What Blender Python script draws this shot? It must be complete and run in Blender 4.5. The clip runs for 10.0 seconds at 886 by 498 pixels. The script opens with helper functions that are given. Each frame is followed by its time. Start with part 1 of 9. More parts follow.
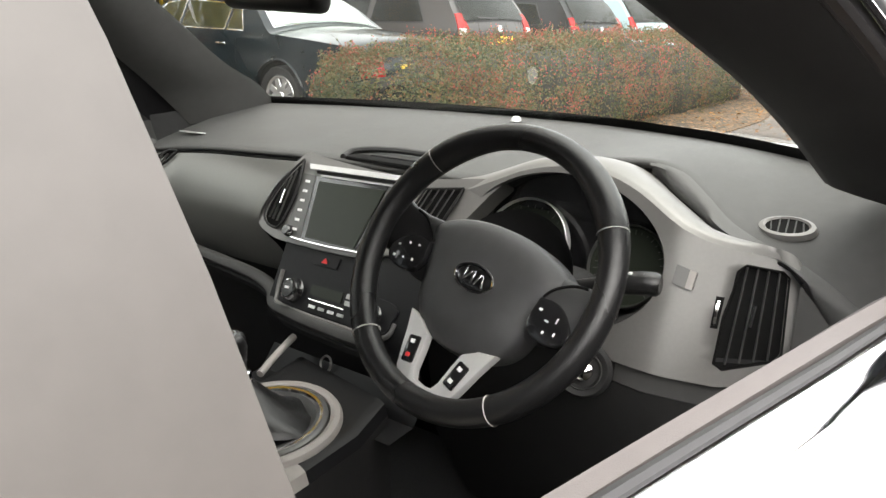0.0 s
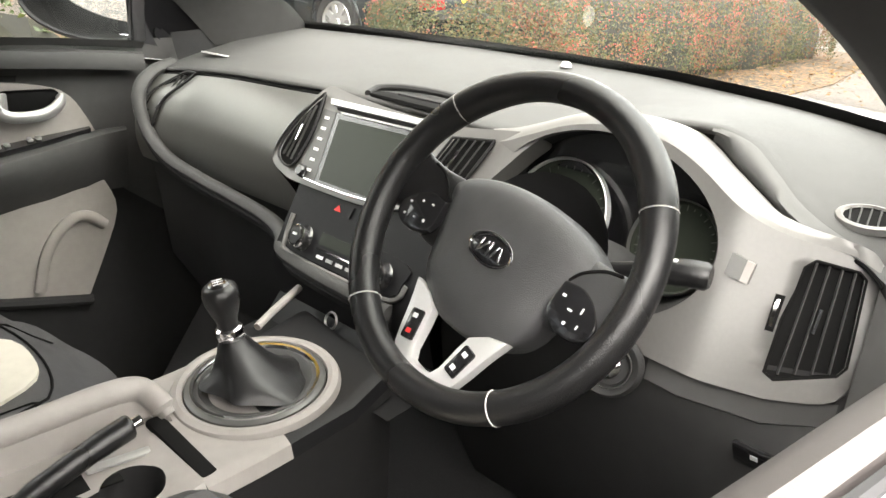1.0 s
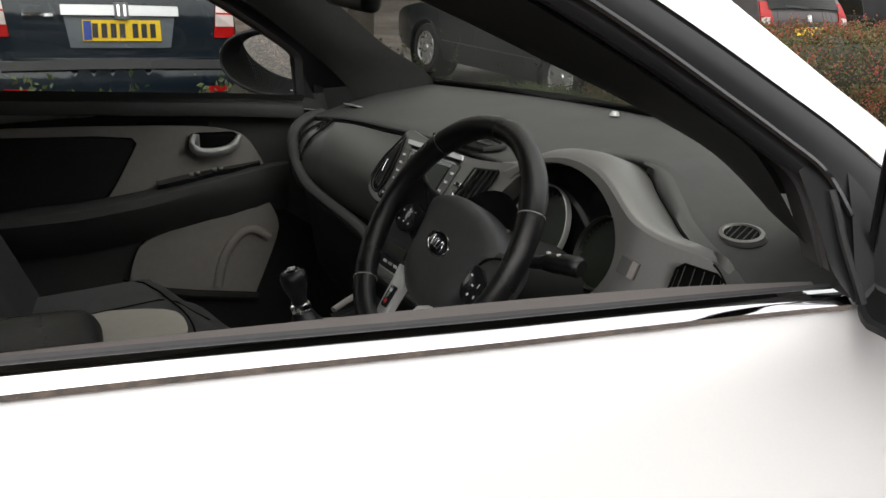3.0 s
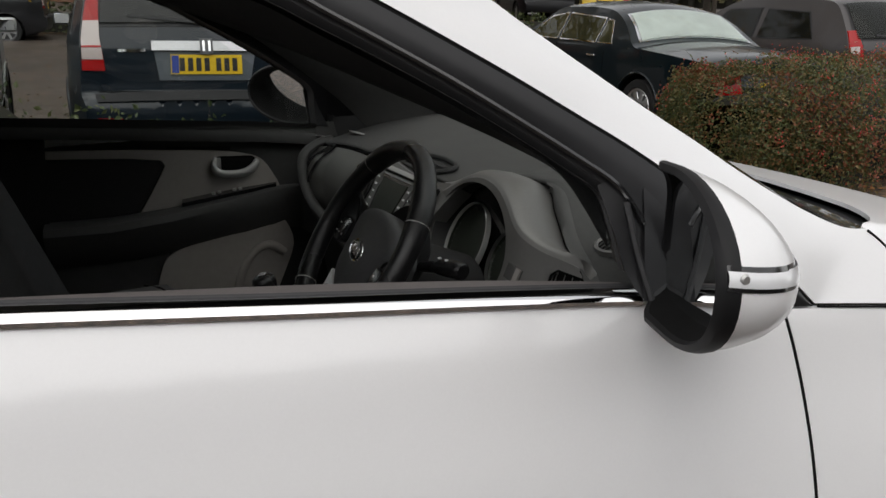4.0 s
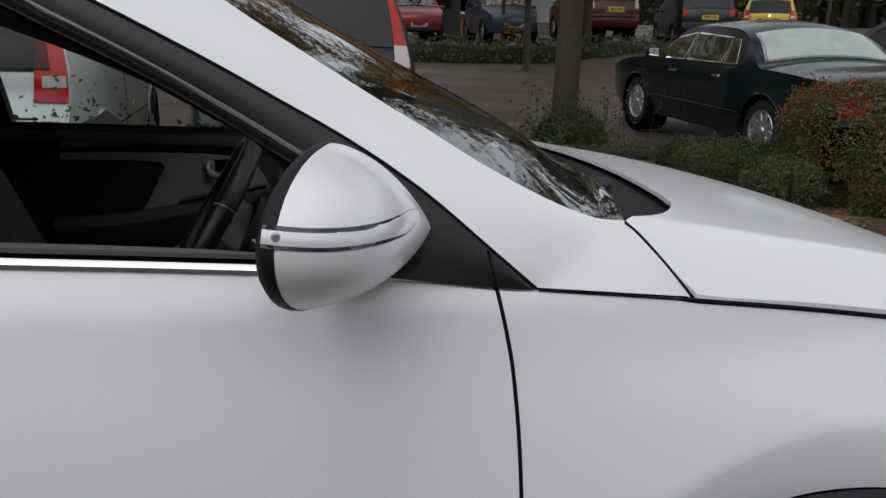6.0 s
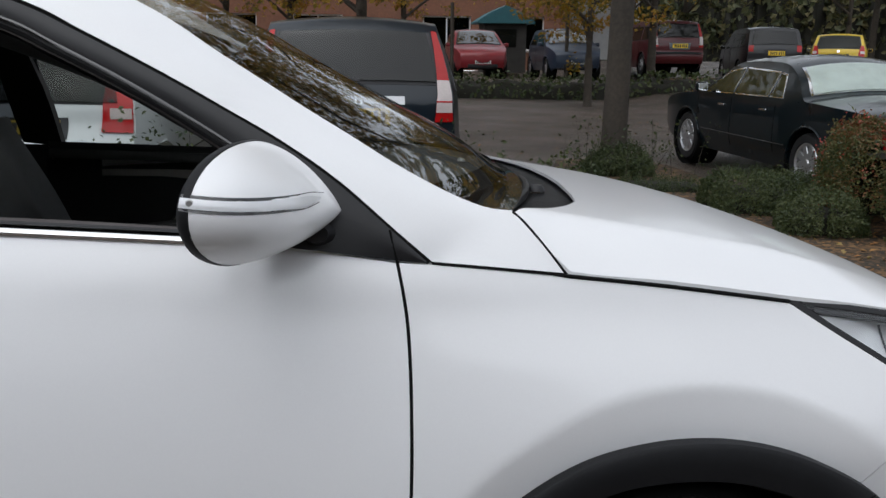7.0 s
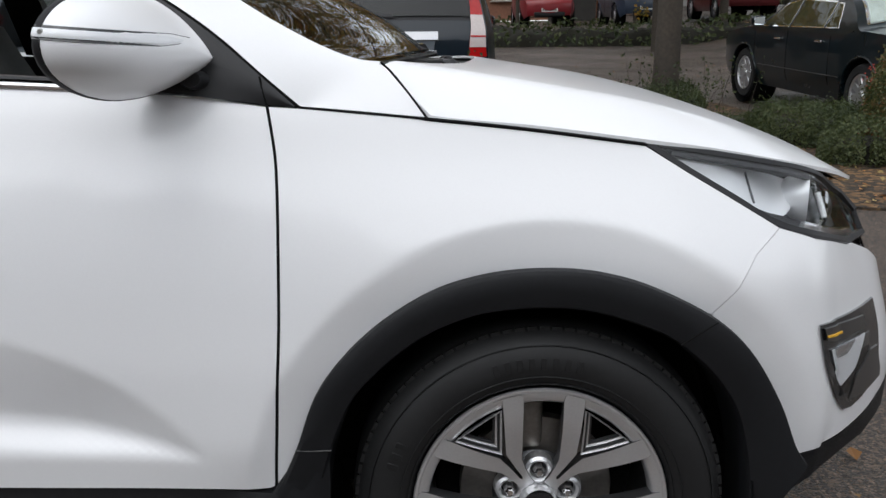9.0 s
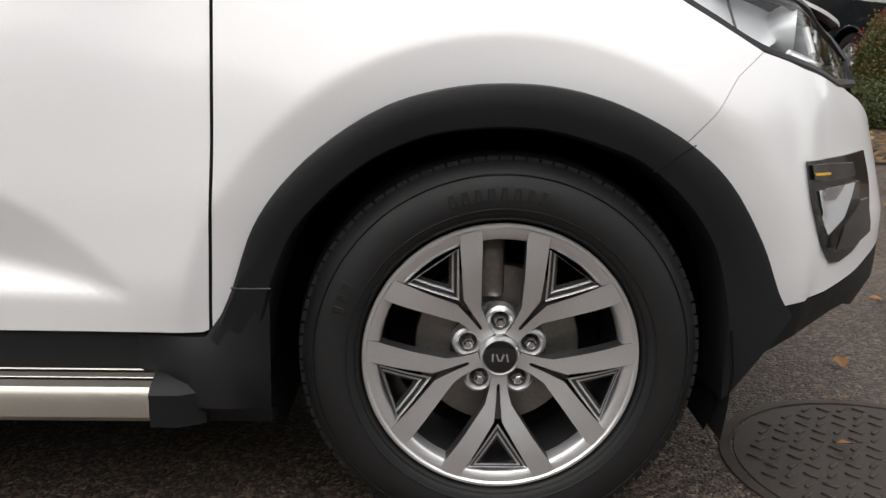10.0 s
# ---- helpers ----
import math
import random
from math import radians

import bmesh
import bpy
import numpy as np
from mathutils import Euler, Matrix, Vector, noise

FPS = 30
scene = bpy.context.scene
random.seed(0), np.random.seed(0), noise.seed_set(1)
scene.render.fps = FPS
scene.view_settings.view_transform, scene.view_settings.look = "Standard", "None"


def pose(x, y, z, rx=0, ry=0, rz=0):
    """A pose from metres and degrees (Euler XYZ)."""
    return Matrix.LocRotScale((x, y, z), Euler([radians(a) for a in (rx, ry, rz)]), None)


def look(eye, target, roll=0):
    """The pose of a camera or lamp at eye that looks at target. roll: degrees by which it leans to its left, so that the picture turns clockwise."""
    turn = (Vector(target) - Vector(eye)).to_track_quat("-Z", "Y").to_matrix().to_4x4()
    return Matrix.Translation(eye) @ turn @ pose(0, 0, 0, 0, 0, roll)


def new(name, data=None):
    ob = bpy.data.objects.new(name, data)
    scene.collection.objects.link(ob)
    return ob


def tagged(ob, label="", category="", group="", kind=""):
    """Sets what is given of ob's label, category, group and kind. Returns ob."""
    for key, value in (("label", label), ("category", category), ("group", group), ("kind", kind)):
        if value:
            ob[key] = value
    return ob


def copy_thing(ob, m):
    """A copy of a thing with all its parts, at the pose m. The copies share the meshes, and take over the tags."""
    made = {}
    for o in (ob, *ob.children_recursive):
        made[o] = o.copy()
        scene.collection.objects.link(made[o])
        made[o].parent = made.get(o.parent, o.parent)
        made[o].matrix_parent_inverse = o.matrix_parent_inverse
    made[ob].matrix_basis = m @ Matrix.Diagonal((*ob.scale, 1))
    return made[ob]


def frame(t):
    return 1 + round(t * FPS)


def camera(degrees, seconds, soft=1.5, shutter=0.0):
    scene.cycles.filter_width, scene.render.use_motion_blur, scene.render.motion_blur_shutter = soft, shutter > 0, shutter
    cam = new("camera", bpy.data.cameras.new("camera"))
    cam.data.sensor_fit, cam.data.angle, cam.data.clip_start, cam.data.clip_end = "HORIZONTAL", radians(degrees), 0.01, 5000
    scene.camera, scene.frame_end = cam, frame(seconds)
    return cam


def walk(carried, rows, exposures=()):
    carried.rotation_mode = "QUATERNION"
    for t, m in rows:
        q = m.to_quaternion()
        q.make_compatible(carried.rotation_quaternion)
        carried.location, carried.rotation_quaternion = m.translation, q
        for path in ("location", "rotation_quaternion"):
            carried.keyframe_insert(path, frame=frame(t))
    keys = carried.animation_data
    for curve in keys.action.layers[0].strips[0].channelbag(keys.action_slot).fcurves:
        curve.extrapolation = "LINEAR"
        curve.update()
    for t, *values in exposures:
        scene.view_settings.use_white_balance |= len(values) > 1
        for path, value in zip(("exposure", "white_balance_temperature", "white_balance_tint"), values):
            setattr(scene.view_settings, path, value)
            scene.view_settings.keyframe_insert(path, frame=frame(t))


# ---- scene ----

cam = camera(53.8, 10.0)
PATH = [
    (0, (-1.6476, -0.9695, 1.3155), (-0.1924, 0.3211, 0.8499), 0.80),
    (0.5, (-1.5764, -0.8809, 1.3086), (-0.1168, 0.3715, 0.7601), 2.53),
    (1, (-1.5144, -0.8953, 1.3068), (-0.1574, 0.4435, 0.7016), 4.58),
    (1.5, (-1.4467, -0.9746, 1.3103), (-0.2541, 0.5067, 0.6911), 5.28),
    (2, (-1.4188, -1.0610, 1.3075), (-0.3481, 0.5173, 0.7054), 4.64),
    (2.2, (-1.4296, -1.0993, 1.3080), (-0.3962, 0.5098, 0.7223), 4.18),
    (3.3, (-1.4371, -1.4819, 1.3715), (-0.5816, 0.2542, 0.8674), 2.55),
    (3.5, (-1.3740, -1.5503, 1.3749), (-0.5718, 0.2155, 0.8865), 2.38),
    (4, (-1.2588, -1.6425, 1.3794), (-0.5441, 0.1651, 0.9084), 2.37),
    (4.5, (-1.1086, -1.6250, 1.3700), (-0.4554, 0.2080, 0.9080), 2.69),
    (5, (-0.9986, -1.6366, 1.3726), (-0.4409, 0.2256, 0.9022), 2.46),
    (5.5, (-0.8459, -1.7338, 1.3662), (-0.4134, 0.1640, 0.9064), 2.25),
    (6.8, (-0.6287, -2.1447, 1.3507), (-0.3724, -0.1952, 0.9847), 1.69),
    (7, (-0.5607, -2.1981, 1.3420), (-0.3559, -0.2406, 0.9867), 1.81),
    (7.5, (-0.4194, -2.3104, 1.3337), (-0.3095, -0.3456, 0.9766), 2.12),
    (8, (-0.3962, -2.4064, 1.3150), (-0.2488, -0.4481, 0.9365), 1.24),
    (8.5, (-0.3197, -2.4283, 1.2620), (-0.1919, -0.4756, 0.8487), 0.31),
    (9, (-0.2040, -2.3781, 1.1783), (-0.1776, -0.4304, 0.7247), 0.44),
    (9.5, (-0.1707, -2.3355, 1.0197), (-0.1650, -0.3907, 0.5528), 0.77),
    (10, (-0.1379, -2.3100, 0.8670), (-0.0877, -0.3641, 0.4076), 1.10),
]
EXPOSURES = [(0.0, 3.15, 7000, 10), (0.5, 3.9, 7100, 10), (1.0, 4.08, 7200, 10), (1.5, 4.05, 7300, 10), (2.0, 3.65, 7350, 10), (2.3, 2.9, 7200, 10), (3.0, 1.6, 6900, 10), (3.5, 1.3, 6850, 10), (4.0, 0.75, 6750, 10), (4.5, 0.5, 6650, 10), (5.5, 0.3, 6500, 10), (7.0, 0.65, 6200, 9), (8.5, 0.9, 6250, 9), (9.3, 0.97, 6350, 9), (9.7, 1.1, 6600, 10), (10.0, 1.25, 6800, 10)]
walk(cam, [(t, look(eye, target, roll)) for t, eye, target, roll in PATH], EXPOSURES)

# ---- light: an overcast autumn afternoon ----
world = bpy.data.worlds.new("overcast_sky")
scene.world = world
world.use_nodes = True
wn = world.node_tree.nodes
wn.clear()
sky = wn.new("ShaderNodeTexSky")
sky.sky_type = "NISHITA"
sky.sun_disc = False
sky.sun_elevation, sky.sun_rotation = radians(63), radians(208)
sky.dust_density, sky.air_density, sky.ozone_density = 1.0, 1.0, 1.0
grey = wn.new("ShaderNodeHueSaturation")
grey.inputs["Saturation"].default_value = 0.14
bg = wn.new("ShaderNodeBackground")
bg.inputs["Strength"].default_value = 0.15
wout = wn.new("ShaderNodeOutputWorld")
wl = world.node_tree.links
wl.new(sky.outputs[0], grey.inputs["Color"])
wl.new(grey.outputs[0], bg.inputs["Color"])
wl.new(bg.outputs[0], wout.inputs["Surface"])

sun_data = bpy.data.lights.new("sun", "SUN")
sun_data.energy, sun_data.angle, sun_data.color = 0.55, radians(95), (1.0, 0.97, 0.93)
sun = new("sun", sun_data)
sun.matrix_world = look((0, 0, 20), (4.5, 9.0, 0.0))

# ---- materials ----
def material(name, color, rough=0.5, metal=0.0, coat=0.0, coat_rough=0.05, vary=0.15, grain=60.0, blotch=4.0, bump=0.0, bump_scale=200.0, spec=0.5, sheen=0.0, rough_vary=0.1):
    """A principled surface whose colour varies at two scales, with fine relief."""
    m = bpy.data.materials.new(name)
    m.use_nodes = True
    nt = m.node_tree
    n, l = nt.nodes, nt.links
    p = n["Principled BSDF"]
    p.inputs["Roughness"].default_value = rough
    p.inputs["Metallic"].default_value = metal
    p.inputs["Specular IOR Level"].default_value = spec
    p.inputs["Coat Weight"].default_value = coat
    p.inputs["Coat Roughness"].default_value = coat_rough
    p.inputs["Sheen Weight"].default_value = sheen
    tc = n.new("ShaderNodeTexCoord")
    a, b = n.new("ShaderNodeTexNoise"), n.new("ShaderNodeTexNoise")
    a.inputs["Scale"].default_value, b.inputs["Scale"].default_value = grain, blotch
    a.inputs["Detail"].default_value, b.inputs["Detail"].default_value = 3.0, 4.0
    for t in (a, b):
        l.new(tc.outputs["Object"], t.inputs["Vector"])
    add = n.new("ShaderNodeMath")
    add.operation = "ADD"
    l.new(a.outputs["Fac"], add.inputs[0])
    l.new(b.outputs["Fac"], add.inputs[1])
    ramp = n.new("ShaderNodeMapRange")
    ramp.inputs["From Min"].default_value, ramp.inputs["From Max"].default_value = 0.6, 1.4
    ramp.inputs["To Min"].default_value, ramp.inputs["To Max"].default_value = 1 - vary, 1 + vary
    l.new(add.outputs[0], ramp.inputs["Value"])
    mul = n.new("ShaderNodeVectorMath")
    mul.operation = "SCALE"
    mul.inputs[0].default_value = color[:3]
    l.new(ramp.outputs[0], mul.inputs["Scale"])
    l.new(mul.outputs[0], p.inputs["Base Color"])
    if rough_vary:
        rr = n.new("ShaderNodeMapRange")
        rr.inputs["From Min"].default_value, rr.inputs["From Max"].default_value = 0.3, 0.7
        rr.inputs["To Min"].default_value, rr.inputs["To Max"].default_value = rough * (1 - rough_vary), rough * (1 + rough_vary)
        l.new(b.outputs["Fac"], rr.inputs["Value"])
        l.new(rr.outputs[0], p.inputs["Roughness"])
    if bump:
        c = n.new("ShaderNodeTexNoise")
        c.inputs["Scale"].default_value, c.inputs["Detail"].default_value = bump_scale, 2.0
        l.new(tc.outputs["Object"], c.inputs["Vector"])
        bm_ = n.new("ShaderNodeBump")
        bm_.inputs["Strength"].default_value, bm_.inputs["Distance"].default_value = bump, 0.002
        l.new(c.outputs["Fac"], bm_.inputs["Height"])
        l.new(bm_.outputs[0], p.inputs["Normal"])
    return m


def glass(name, tint=(0.9, 0.93, 0.92), gloss_rough=0.02, ior=1.5, boost=1.8):
    """Thin glazing: tinted see-through with a Fresnel gloss."""
    m = bpy.data.materials.new(name)
    m.use_nodes = True
    nt = m.node_tree
    n, l = nt.nodes, nt.links
    n.clear()
    tr, gl, lw, mix, out = n.new("ShaderNodeBsdfTransparent"), n.new("ShaderNodeBsdfGlossy"), n.new("ShaderNodeLayerWeight"), n.new("ShaderNodeMixShader"), n.new("ShaderNodeOutputMaterial")
    tr.inputs["Color"].default_value = (*tint, 1)
    gl.inputs["Roughness"].default_value = gloss_rough
    f0 = ((ior - 1) / (ior + 1)) ** 2
    power, scale = n.new("ShaderNodeMath"), n.new("ShaderNodeMath")
    power.operation, scale.operation = "POWER", "MULTIPLY_ADD"
    power.inputs[1].default_value = 4.0
    scale.inputs[1].default_value, scale.inputs[2].default_value = 0.85 - f0, f0 * boost
    l.new(lw.outputs["Facing"], power.inputs[0])
    l.new(power.outputs[0], scale.inputs[0])
    l.new(scale.outputs[0], mix.inputs[0])
    l.new(tr.outputs[0], mix.inputs[1])
    l.new(gl.outputs[0], mix.inputs[2])
    l.new(mix.outputs[0], out.inputs["Surface"])
    return m


M = {}
M["white"] = material("white_paint", (0.80, 0.80, 0.81), 0.35, coat=0.7, coat_rough=0.09, vary=0.015, grain=300, blotch=1.5, spec=0.35, rough_vary=0.05)
M["white"].node_tree.nodes["Principled BSDF"].inputs["Coat IOR"].default_value = 1.62
M["clad"] = material("grained_black_cladding", (0.009, 0.0095, 0.011), 0.55, spec=0.28, vary=0.2, bump=0.25, bump_scale=900, grain=120)
M["gloss_black"] = material("gloss_black_trim", (0.012, 0.012, 0.013), 0.18, coat=0.6, vary=0.1, rough_vary=0.3)
M["satin_black"] = material("satin_black_frame", (0.014, 0.014, 0.0155), 0.42, spec=0.35, vary=0.15)
M["void"] = material("dark_void", (0.006, 0.006, 0.006), 0.9, spec=0.12, vary=0.1)
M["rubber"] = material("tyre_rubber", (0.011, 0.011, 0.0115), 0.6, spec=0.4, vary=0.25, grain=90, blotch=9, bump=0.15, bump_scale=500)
M["mirror_rim"] = material("matt_black_mirror_rim", (0.010, 0.010, 0.011), 0.55, spec=0.2, vary=0.15)
M["indicator_lens"] = material("grey_clear_indicator", (0.74, 0.75, 0.77), 0.12, coat=0.6, vary=0.05)
M["seal"] = material("rubber_seal", (0.025, 0.025, 0.027), 0.6, vary=0.15)
M["alloy_cut"] = material("machined_alloy_face", (0.78, 0.78, 0.79), 0.40, metal=0.85, vary=0.06, grain=250, blotch=8)
M["pillar_black"] = material("satin_pillar_film", (0.082, 0.076, 0.073), 0.4, vary=0.1)
M["capping"] = material("grey_brown_door_capping", (0.085, 0.076, 0.074), 0.5, vary=0.08, bump=0.15, bump_scale=1200)
M["alloy_paint"] = material("dark_grey_alloy_paint", (0.10, 0.10, 0.105), 0.35, metal=0.75, vary=0.08)
M["chrome"] = material("chrome", (0.86, 0.86, 0.87), 0.06, metal=1.0, vary=0.02)
M["steel"] = material("brake_steel", (0.33, 0.31, 0.29), 0.42, metal=0.9, vary=0.2, grain=120)
M["lens"] = glass("clear_lens", (0.93, 0.94, 0.95), 0.03, 1.45)
M["pane"] = glass("window_glass", (0.86, 0.90, 0.88), 0.01, 1.5)
M["screen_glass"] = glass("windscreen_glass", (0.82, 0.86, 0.84), 0.01, 1.5, 3.0)
M["tinted"] = glass("privacy_glass", (0.10, 0.11, 0.12), 0.02, 1.5)
M["mirror"] = material("mirror_glass", (0.85, 0.87, 0.88), 0.01, metal=1.0, vary=0.0, rough_vary=0.0)
M["reflector"] = material("lamp_reflector", (0.82, 0.82, 0.84), 0.12, metal=1.0, vary=0.03)
M["lamp_white"] = material("white_lamp_plastic", (0.88, 0.89, 0.90), 0.3, metal=0.3, vary=0.04)
M["lamp_grey"] = material("grey_lamp_housing", (0.060, 0.062, 0.067), 0.3, metal=0.4, vary=0.1)
M["fog_bar"] = material("dark_smoked_bezel", (0.030, 0.029, 0.028), 0.28, coat=0.4, vary=0.1)
M["amber"] = material("amber_lens", (0.75, 0.42, 0.03), 0.2, vary=0.1)
M["red_lens"] = material("red_lamp_lens", (0.36, 0.008, 0.008), 0.18, spec=0.35, coat=0.1, vary=0.15)
M["step_alu"] = material("brushed_aluminium", (0.60, 0.56, 0.50), 0.35, metal=0.9, vary=0.06, grain=200)
M["dash_mid"] = material("mid_grey_door_trim", (0.055, 0.055, 0.054), 0.55, vary=0.12, bump=0.2, bump_scale=1200)
M["dash"] = material("soft_grey_dash", (0.052, 0.052, 0.051), 0.62, spec=0.35, vary=0.12, bump=0.22, bump_scale=1300)
M["dash_low"] = material("dark_lower_dash", (0.021, 0.021, 0.0215), 0.6, spec=0.3, vary=0.15, bump=0.2, bump_scale=1200)
M["lower_black"] = material("satin_black_centre_panel", (0.009, 0.009, 0.010), 0.45, spec=0.22, vary=0.12, bump=0.1, bump_scale=1200)
M["face_grey"] = material("metallic_grey_facia", (0.15, 0.15, 0.14), 0.42, metal=0.6, vary=0.05, grain=200)
M["yoke_silver"] = material("bright_satin_silver", (0.66, 0.66, 0.65), 0.36, metal=0.5, vary=0.04, grain=200)
M["silver"] = material("satin_silver_trim", (0.42, 0.42, 0.41), 0.38, metal=0.55, vary=0.05, grain=200)
M["stack_grey"] = material("mid_grey_metallic_trim", (0.10, 0.10, 0.097), 0.4, metal=0.4, vary=0.05, grain=200)
M["silver_grey"] = material("pale_grey_dash_panel", (0.19, 0.186, 0.18), 0.44, metal=0.5, vary=0.05, grain=200)
M["beige"] = material("grey_beige_plastic", (0.29, 0.271, 0.257), 0.5, vary=0.08, bump=0.15, bump_scale=1200)
M["door_light"] = material("light_grey_door_panel", (0.32, 0.298, 0.276), 0.6, vary=0.08, bump=0.15, bump_scale=1200)
M["leather"] = material("black_leather", (0.011, 0.011, 0.0115), 0.28, spec=0.5, vary=0.2, bump=0.3, bump_scale=700)
M["wheel_pad"] = material("black_airbag_cover", (0.052, 0.0525, 0.054), 0.40, vary=0.12, bump=0.35, bump_scale=900)
M["seat_dark"] = material("dark_grey_seat_leather", (0.050, 0.050, 0.052), 0.5, vary=0.15, bump=0.25, bump_scale=600)
M["seat_cream"] = material("cream_seat_leather", (0.55, 0.52, 0.45), 0.55, vary=0.06, bump=0.25, bump_scale=600)
M["stitch"] = material("pale_stitching", (0.45, 0.44, 0.42), 0.7, vary=0.1)
M["screen"] = material("dark_display_glass", (0.022, 0.026, 0.020), 0.3, spec=0.15, vary=0.05)
M["carpet"] = material("dark_carpet", (0.028, 0.028, 0.029), 0.95, vary=0.3, grain=400, bump=0.5, bump_scale=900)
M["headliner"] = material("grey_headliner", (0.24, 0.235, 0.225), 0.9, vary=0.06, grain=300)
M["print"] = material("white_print", (0.75, 0.75, 0.75), 0.5, vary=0.05)
M["red_print"] = material("red_print", (0.6, 0.03, 0.03), 0.5, vary=0.05)


# ---- mesh helpers ----
def part(name, bm, mat, parent=None, label="", smooth_angle=38, flat=False):
    """Links a bmesh, or (verts, faces), as one mesh object under a thing or a part."""
    me = bpy.data.meshes.new(name)
    if isinstance(bm, tuple):
        me.from_pydata([tuple(v) for v in bm[0]], [], bm[1])
        me.validate()
    else:
        bm.to_mesh(me)
        bm.free()
    me.materials.append(M[mat] if isinstance(mat, str) else mat)
    if not flat:
        me.shade_smooth()
        me.set_sharp_from_angle(angle=radians(smooth_angle))
    ob = new(name, me)
    if parent is not None:
        ob.parent = parent
    if label:
        tagged(ob, label)
    return ob


def thing(name, label, category, at=None, group="", kind=""):
    ob = new(name)
    ob.empty_display_size = 0.2
    if at is not None:
        ob.matrix_world = at
    return tagged(ob, label, category, group, kind)


def box(size, at=(0, 0, 0), bevel=0.0, seg=2, turn=None):
    bm = bmesh.new()
    bmesh.ops.create_cube(bm, size=1.0)
    bmesh.ops.scale(bm, vec=size, verts=bm.verts)
    if bevel:
        bmesh.ops.bevel(bm, geom=bm.edges[:], offset=bevel, segments=seg, profile=0.5, affect="EDGES")
    m = Matrix.Translation(at)
    if turn is not None:
        m = m @ turn
    bmesh.ops.transform(bm, matrix=m, verts=bm.verts)
    return bm


def join(*bms):
    """Several bmeshes of one part put together."""
    out = bmesh.new()
    for b in bms:
        me = bpy.data.meshes.new("join")
        b.to_mesh(me)
        b.free()
        out.from_mesh(me)
        bpy.data.meshes.remove(me)
    return out


def grid_mesh(rows, close_u=False, close_v=False, cap=False):
    """Faces over rows of points; returns a bmesh."""
    bm = bmesh.new()
    vs = [[bm.verts.new(p) for p in r] for r in rows]
    nu, nv = len(vs), len(vs[0])
    for i in range(nu if close_u else nu - 1):
        for j in range(nv if close_v else nv - 1):
            q = [vs[i][j], vs[(i + 1) % nu][j], vs[(i + 1) % nu][(j + 1) % nv], vs[i][(j + 1) % nv]]
            try:
                bm.faces.new(q)
            except ValueError:
                pass
    if cap:
        for r in (vs[0], vs[-1]):
            try:
                bm.faces.new(r)
            except ValueError:
                pass
    bmesh.ops.recalc_face_normals(bm, faces=bm.faces)
    return bm


def tube(points, radius, seg=10, closed=False, squash=1.0, up=(0, 0, 1)):
    """A round bar along points; radius may be a list."""
    pts = [Vector(p) for p in points]
    n = len(pts)
    rows = []
    for i, p in enumerate(pts):
        a = pts[(i - 1) % n] if closed or i else pts[i]
        b = pts[(i + 1) % n] if closed or i < n - 1 else pts[i]
        d = (b - a).normalized()
        s = d.cross(Vector(up))
        if s.length < 1e-4:
            s = d.cross(Vector((1, 0, 0)))
        s.normalize()
        w = s.cross(d)
        r = radius[i] if isinstance(radius, (list, tuple)) else radius
        rows.append([p + s * (r * math.cos(k * math.tau / seg)) + w * (r * squash * math.sin(k * math.tau / seg)) for k in range(seg)])
    return grid_mesh(rows, close_u=closed, close_v=True, cap=not closed)


def lathe(profile, seg=48, m=None):
    """Turns (radius, height) pairs about the local z axis."""
    rows = [[(r * math.cos(k * math.tau / seg), r * math.sin(k * math.tau / seg), h) for k in range(seg)] for r, h in profile]
    bm = grid_mesh(rows, close_v=True)
    bmesh.ops.remove_doubles(bm, verts=bm.verts, dist=1e-5)
    if m is not None:
        bmesh.ops.transform(bm, matrix=m, verts=bm.verts)
    return bm


def slab(outline, depth, m=None, bevel=0.0, seg=2):
    """A closed outline (x, y) given thickness along z, with rounded rims."""
    bm = bmesh.new()
    f = bm.faces.new([bm.verts.new((x, y, 0)) for x, y in outline])
    ex = bmesh.ops.extrude_face_region(bm, geom=[f])
    top = [g for g in ex["geom"] if isinstance(g, bmesh.types.BMVert)]
    bmesh.ops.translate(bm, vec=(0, 0, depth), verts=top)
    bmesh.ops.recalc_face_normals(bm, faces=bm.faces)
    if bevel:
        rim = [e for e in bm.edges if all(abs(v.co.z - depth) < 1e-6 for v in e.verts)]
        bmesh.ops.bevel(bm, geom=rim, offset=bevel, segments=seg, profile=0.5, affect="EDGES")
    if m is not None:
        bmesh.ops.transform(bm, matrix=m, verts=bm.verts)
    return bm


def resample(line, step, closed=True):
    """Evenly spaced points along a 2D polyline, its corners kept."""
    out = []
    n = len(line)
    for i in range(n if closed else n - 1):
        a, b = line[i], line[(i + 1) % n]
        k = max(1, int(math.dist(a, b) / step))
        out += [(a[0] + (b[0] - a[0]) * j / k, a[1] + (b[1] - a[1]) * j / k) for j in range(k)]
    return out if closed else out + [line[-1]]


def spline2(pts, n=6):
    """A Catmull-Rom line through 2D or 3D points."""
    out = []
    P = [Vector(p) for p in pts]
    for i in range(len(P) - 1):
        a, b, c, d = P[max(i - 1, 0)], P[i], P[i + 1], P[min(i + 2, len(P) - 1)]
        for k in range(n):
            s = k / n
            out.append(0.5 * ((2 * b) + (c - a) * s + (2 * a - 5 * b + 4 * c - d) * s * s + (3 * b - a - 3 * c + d) * s**3))
    out.append(P[-1])
    return [tuple(v) for v in out]


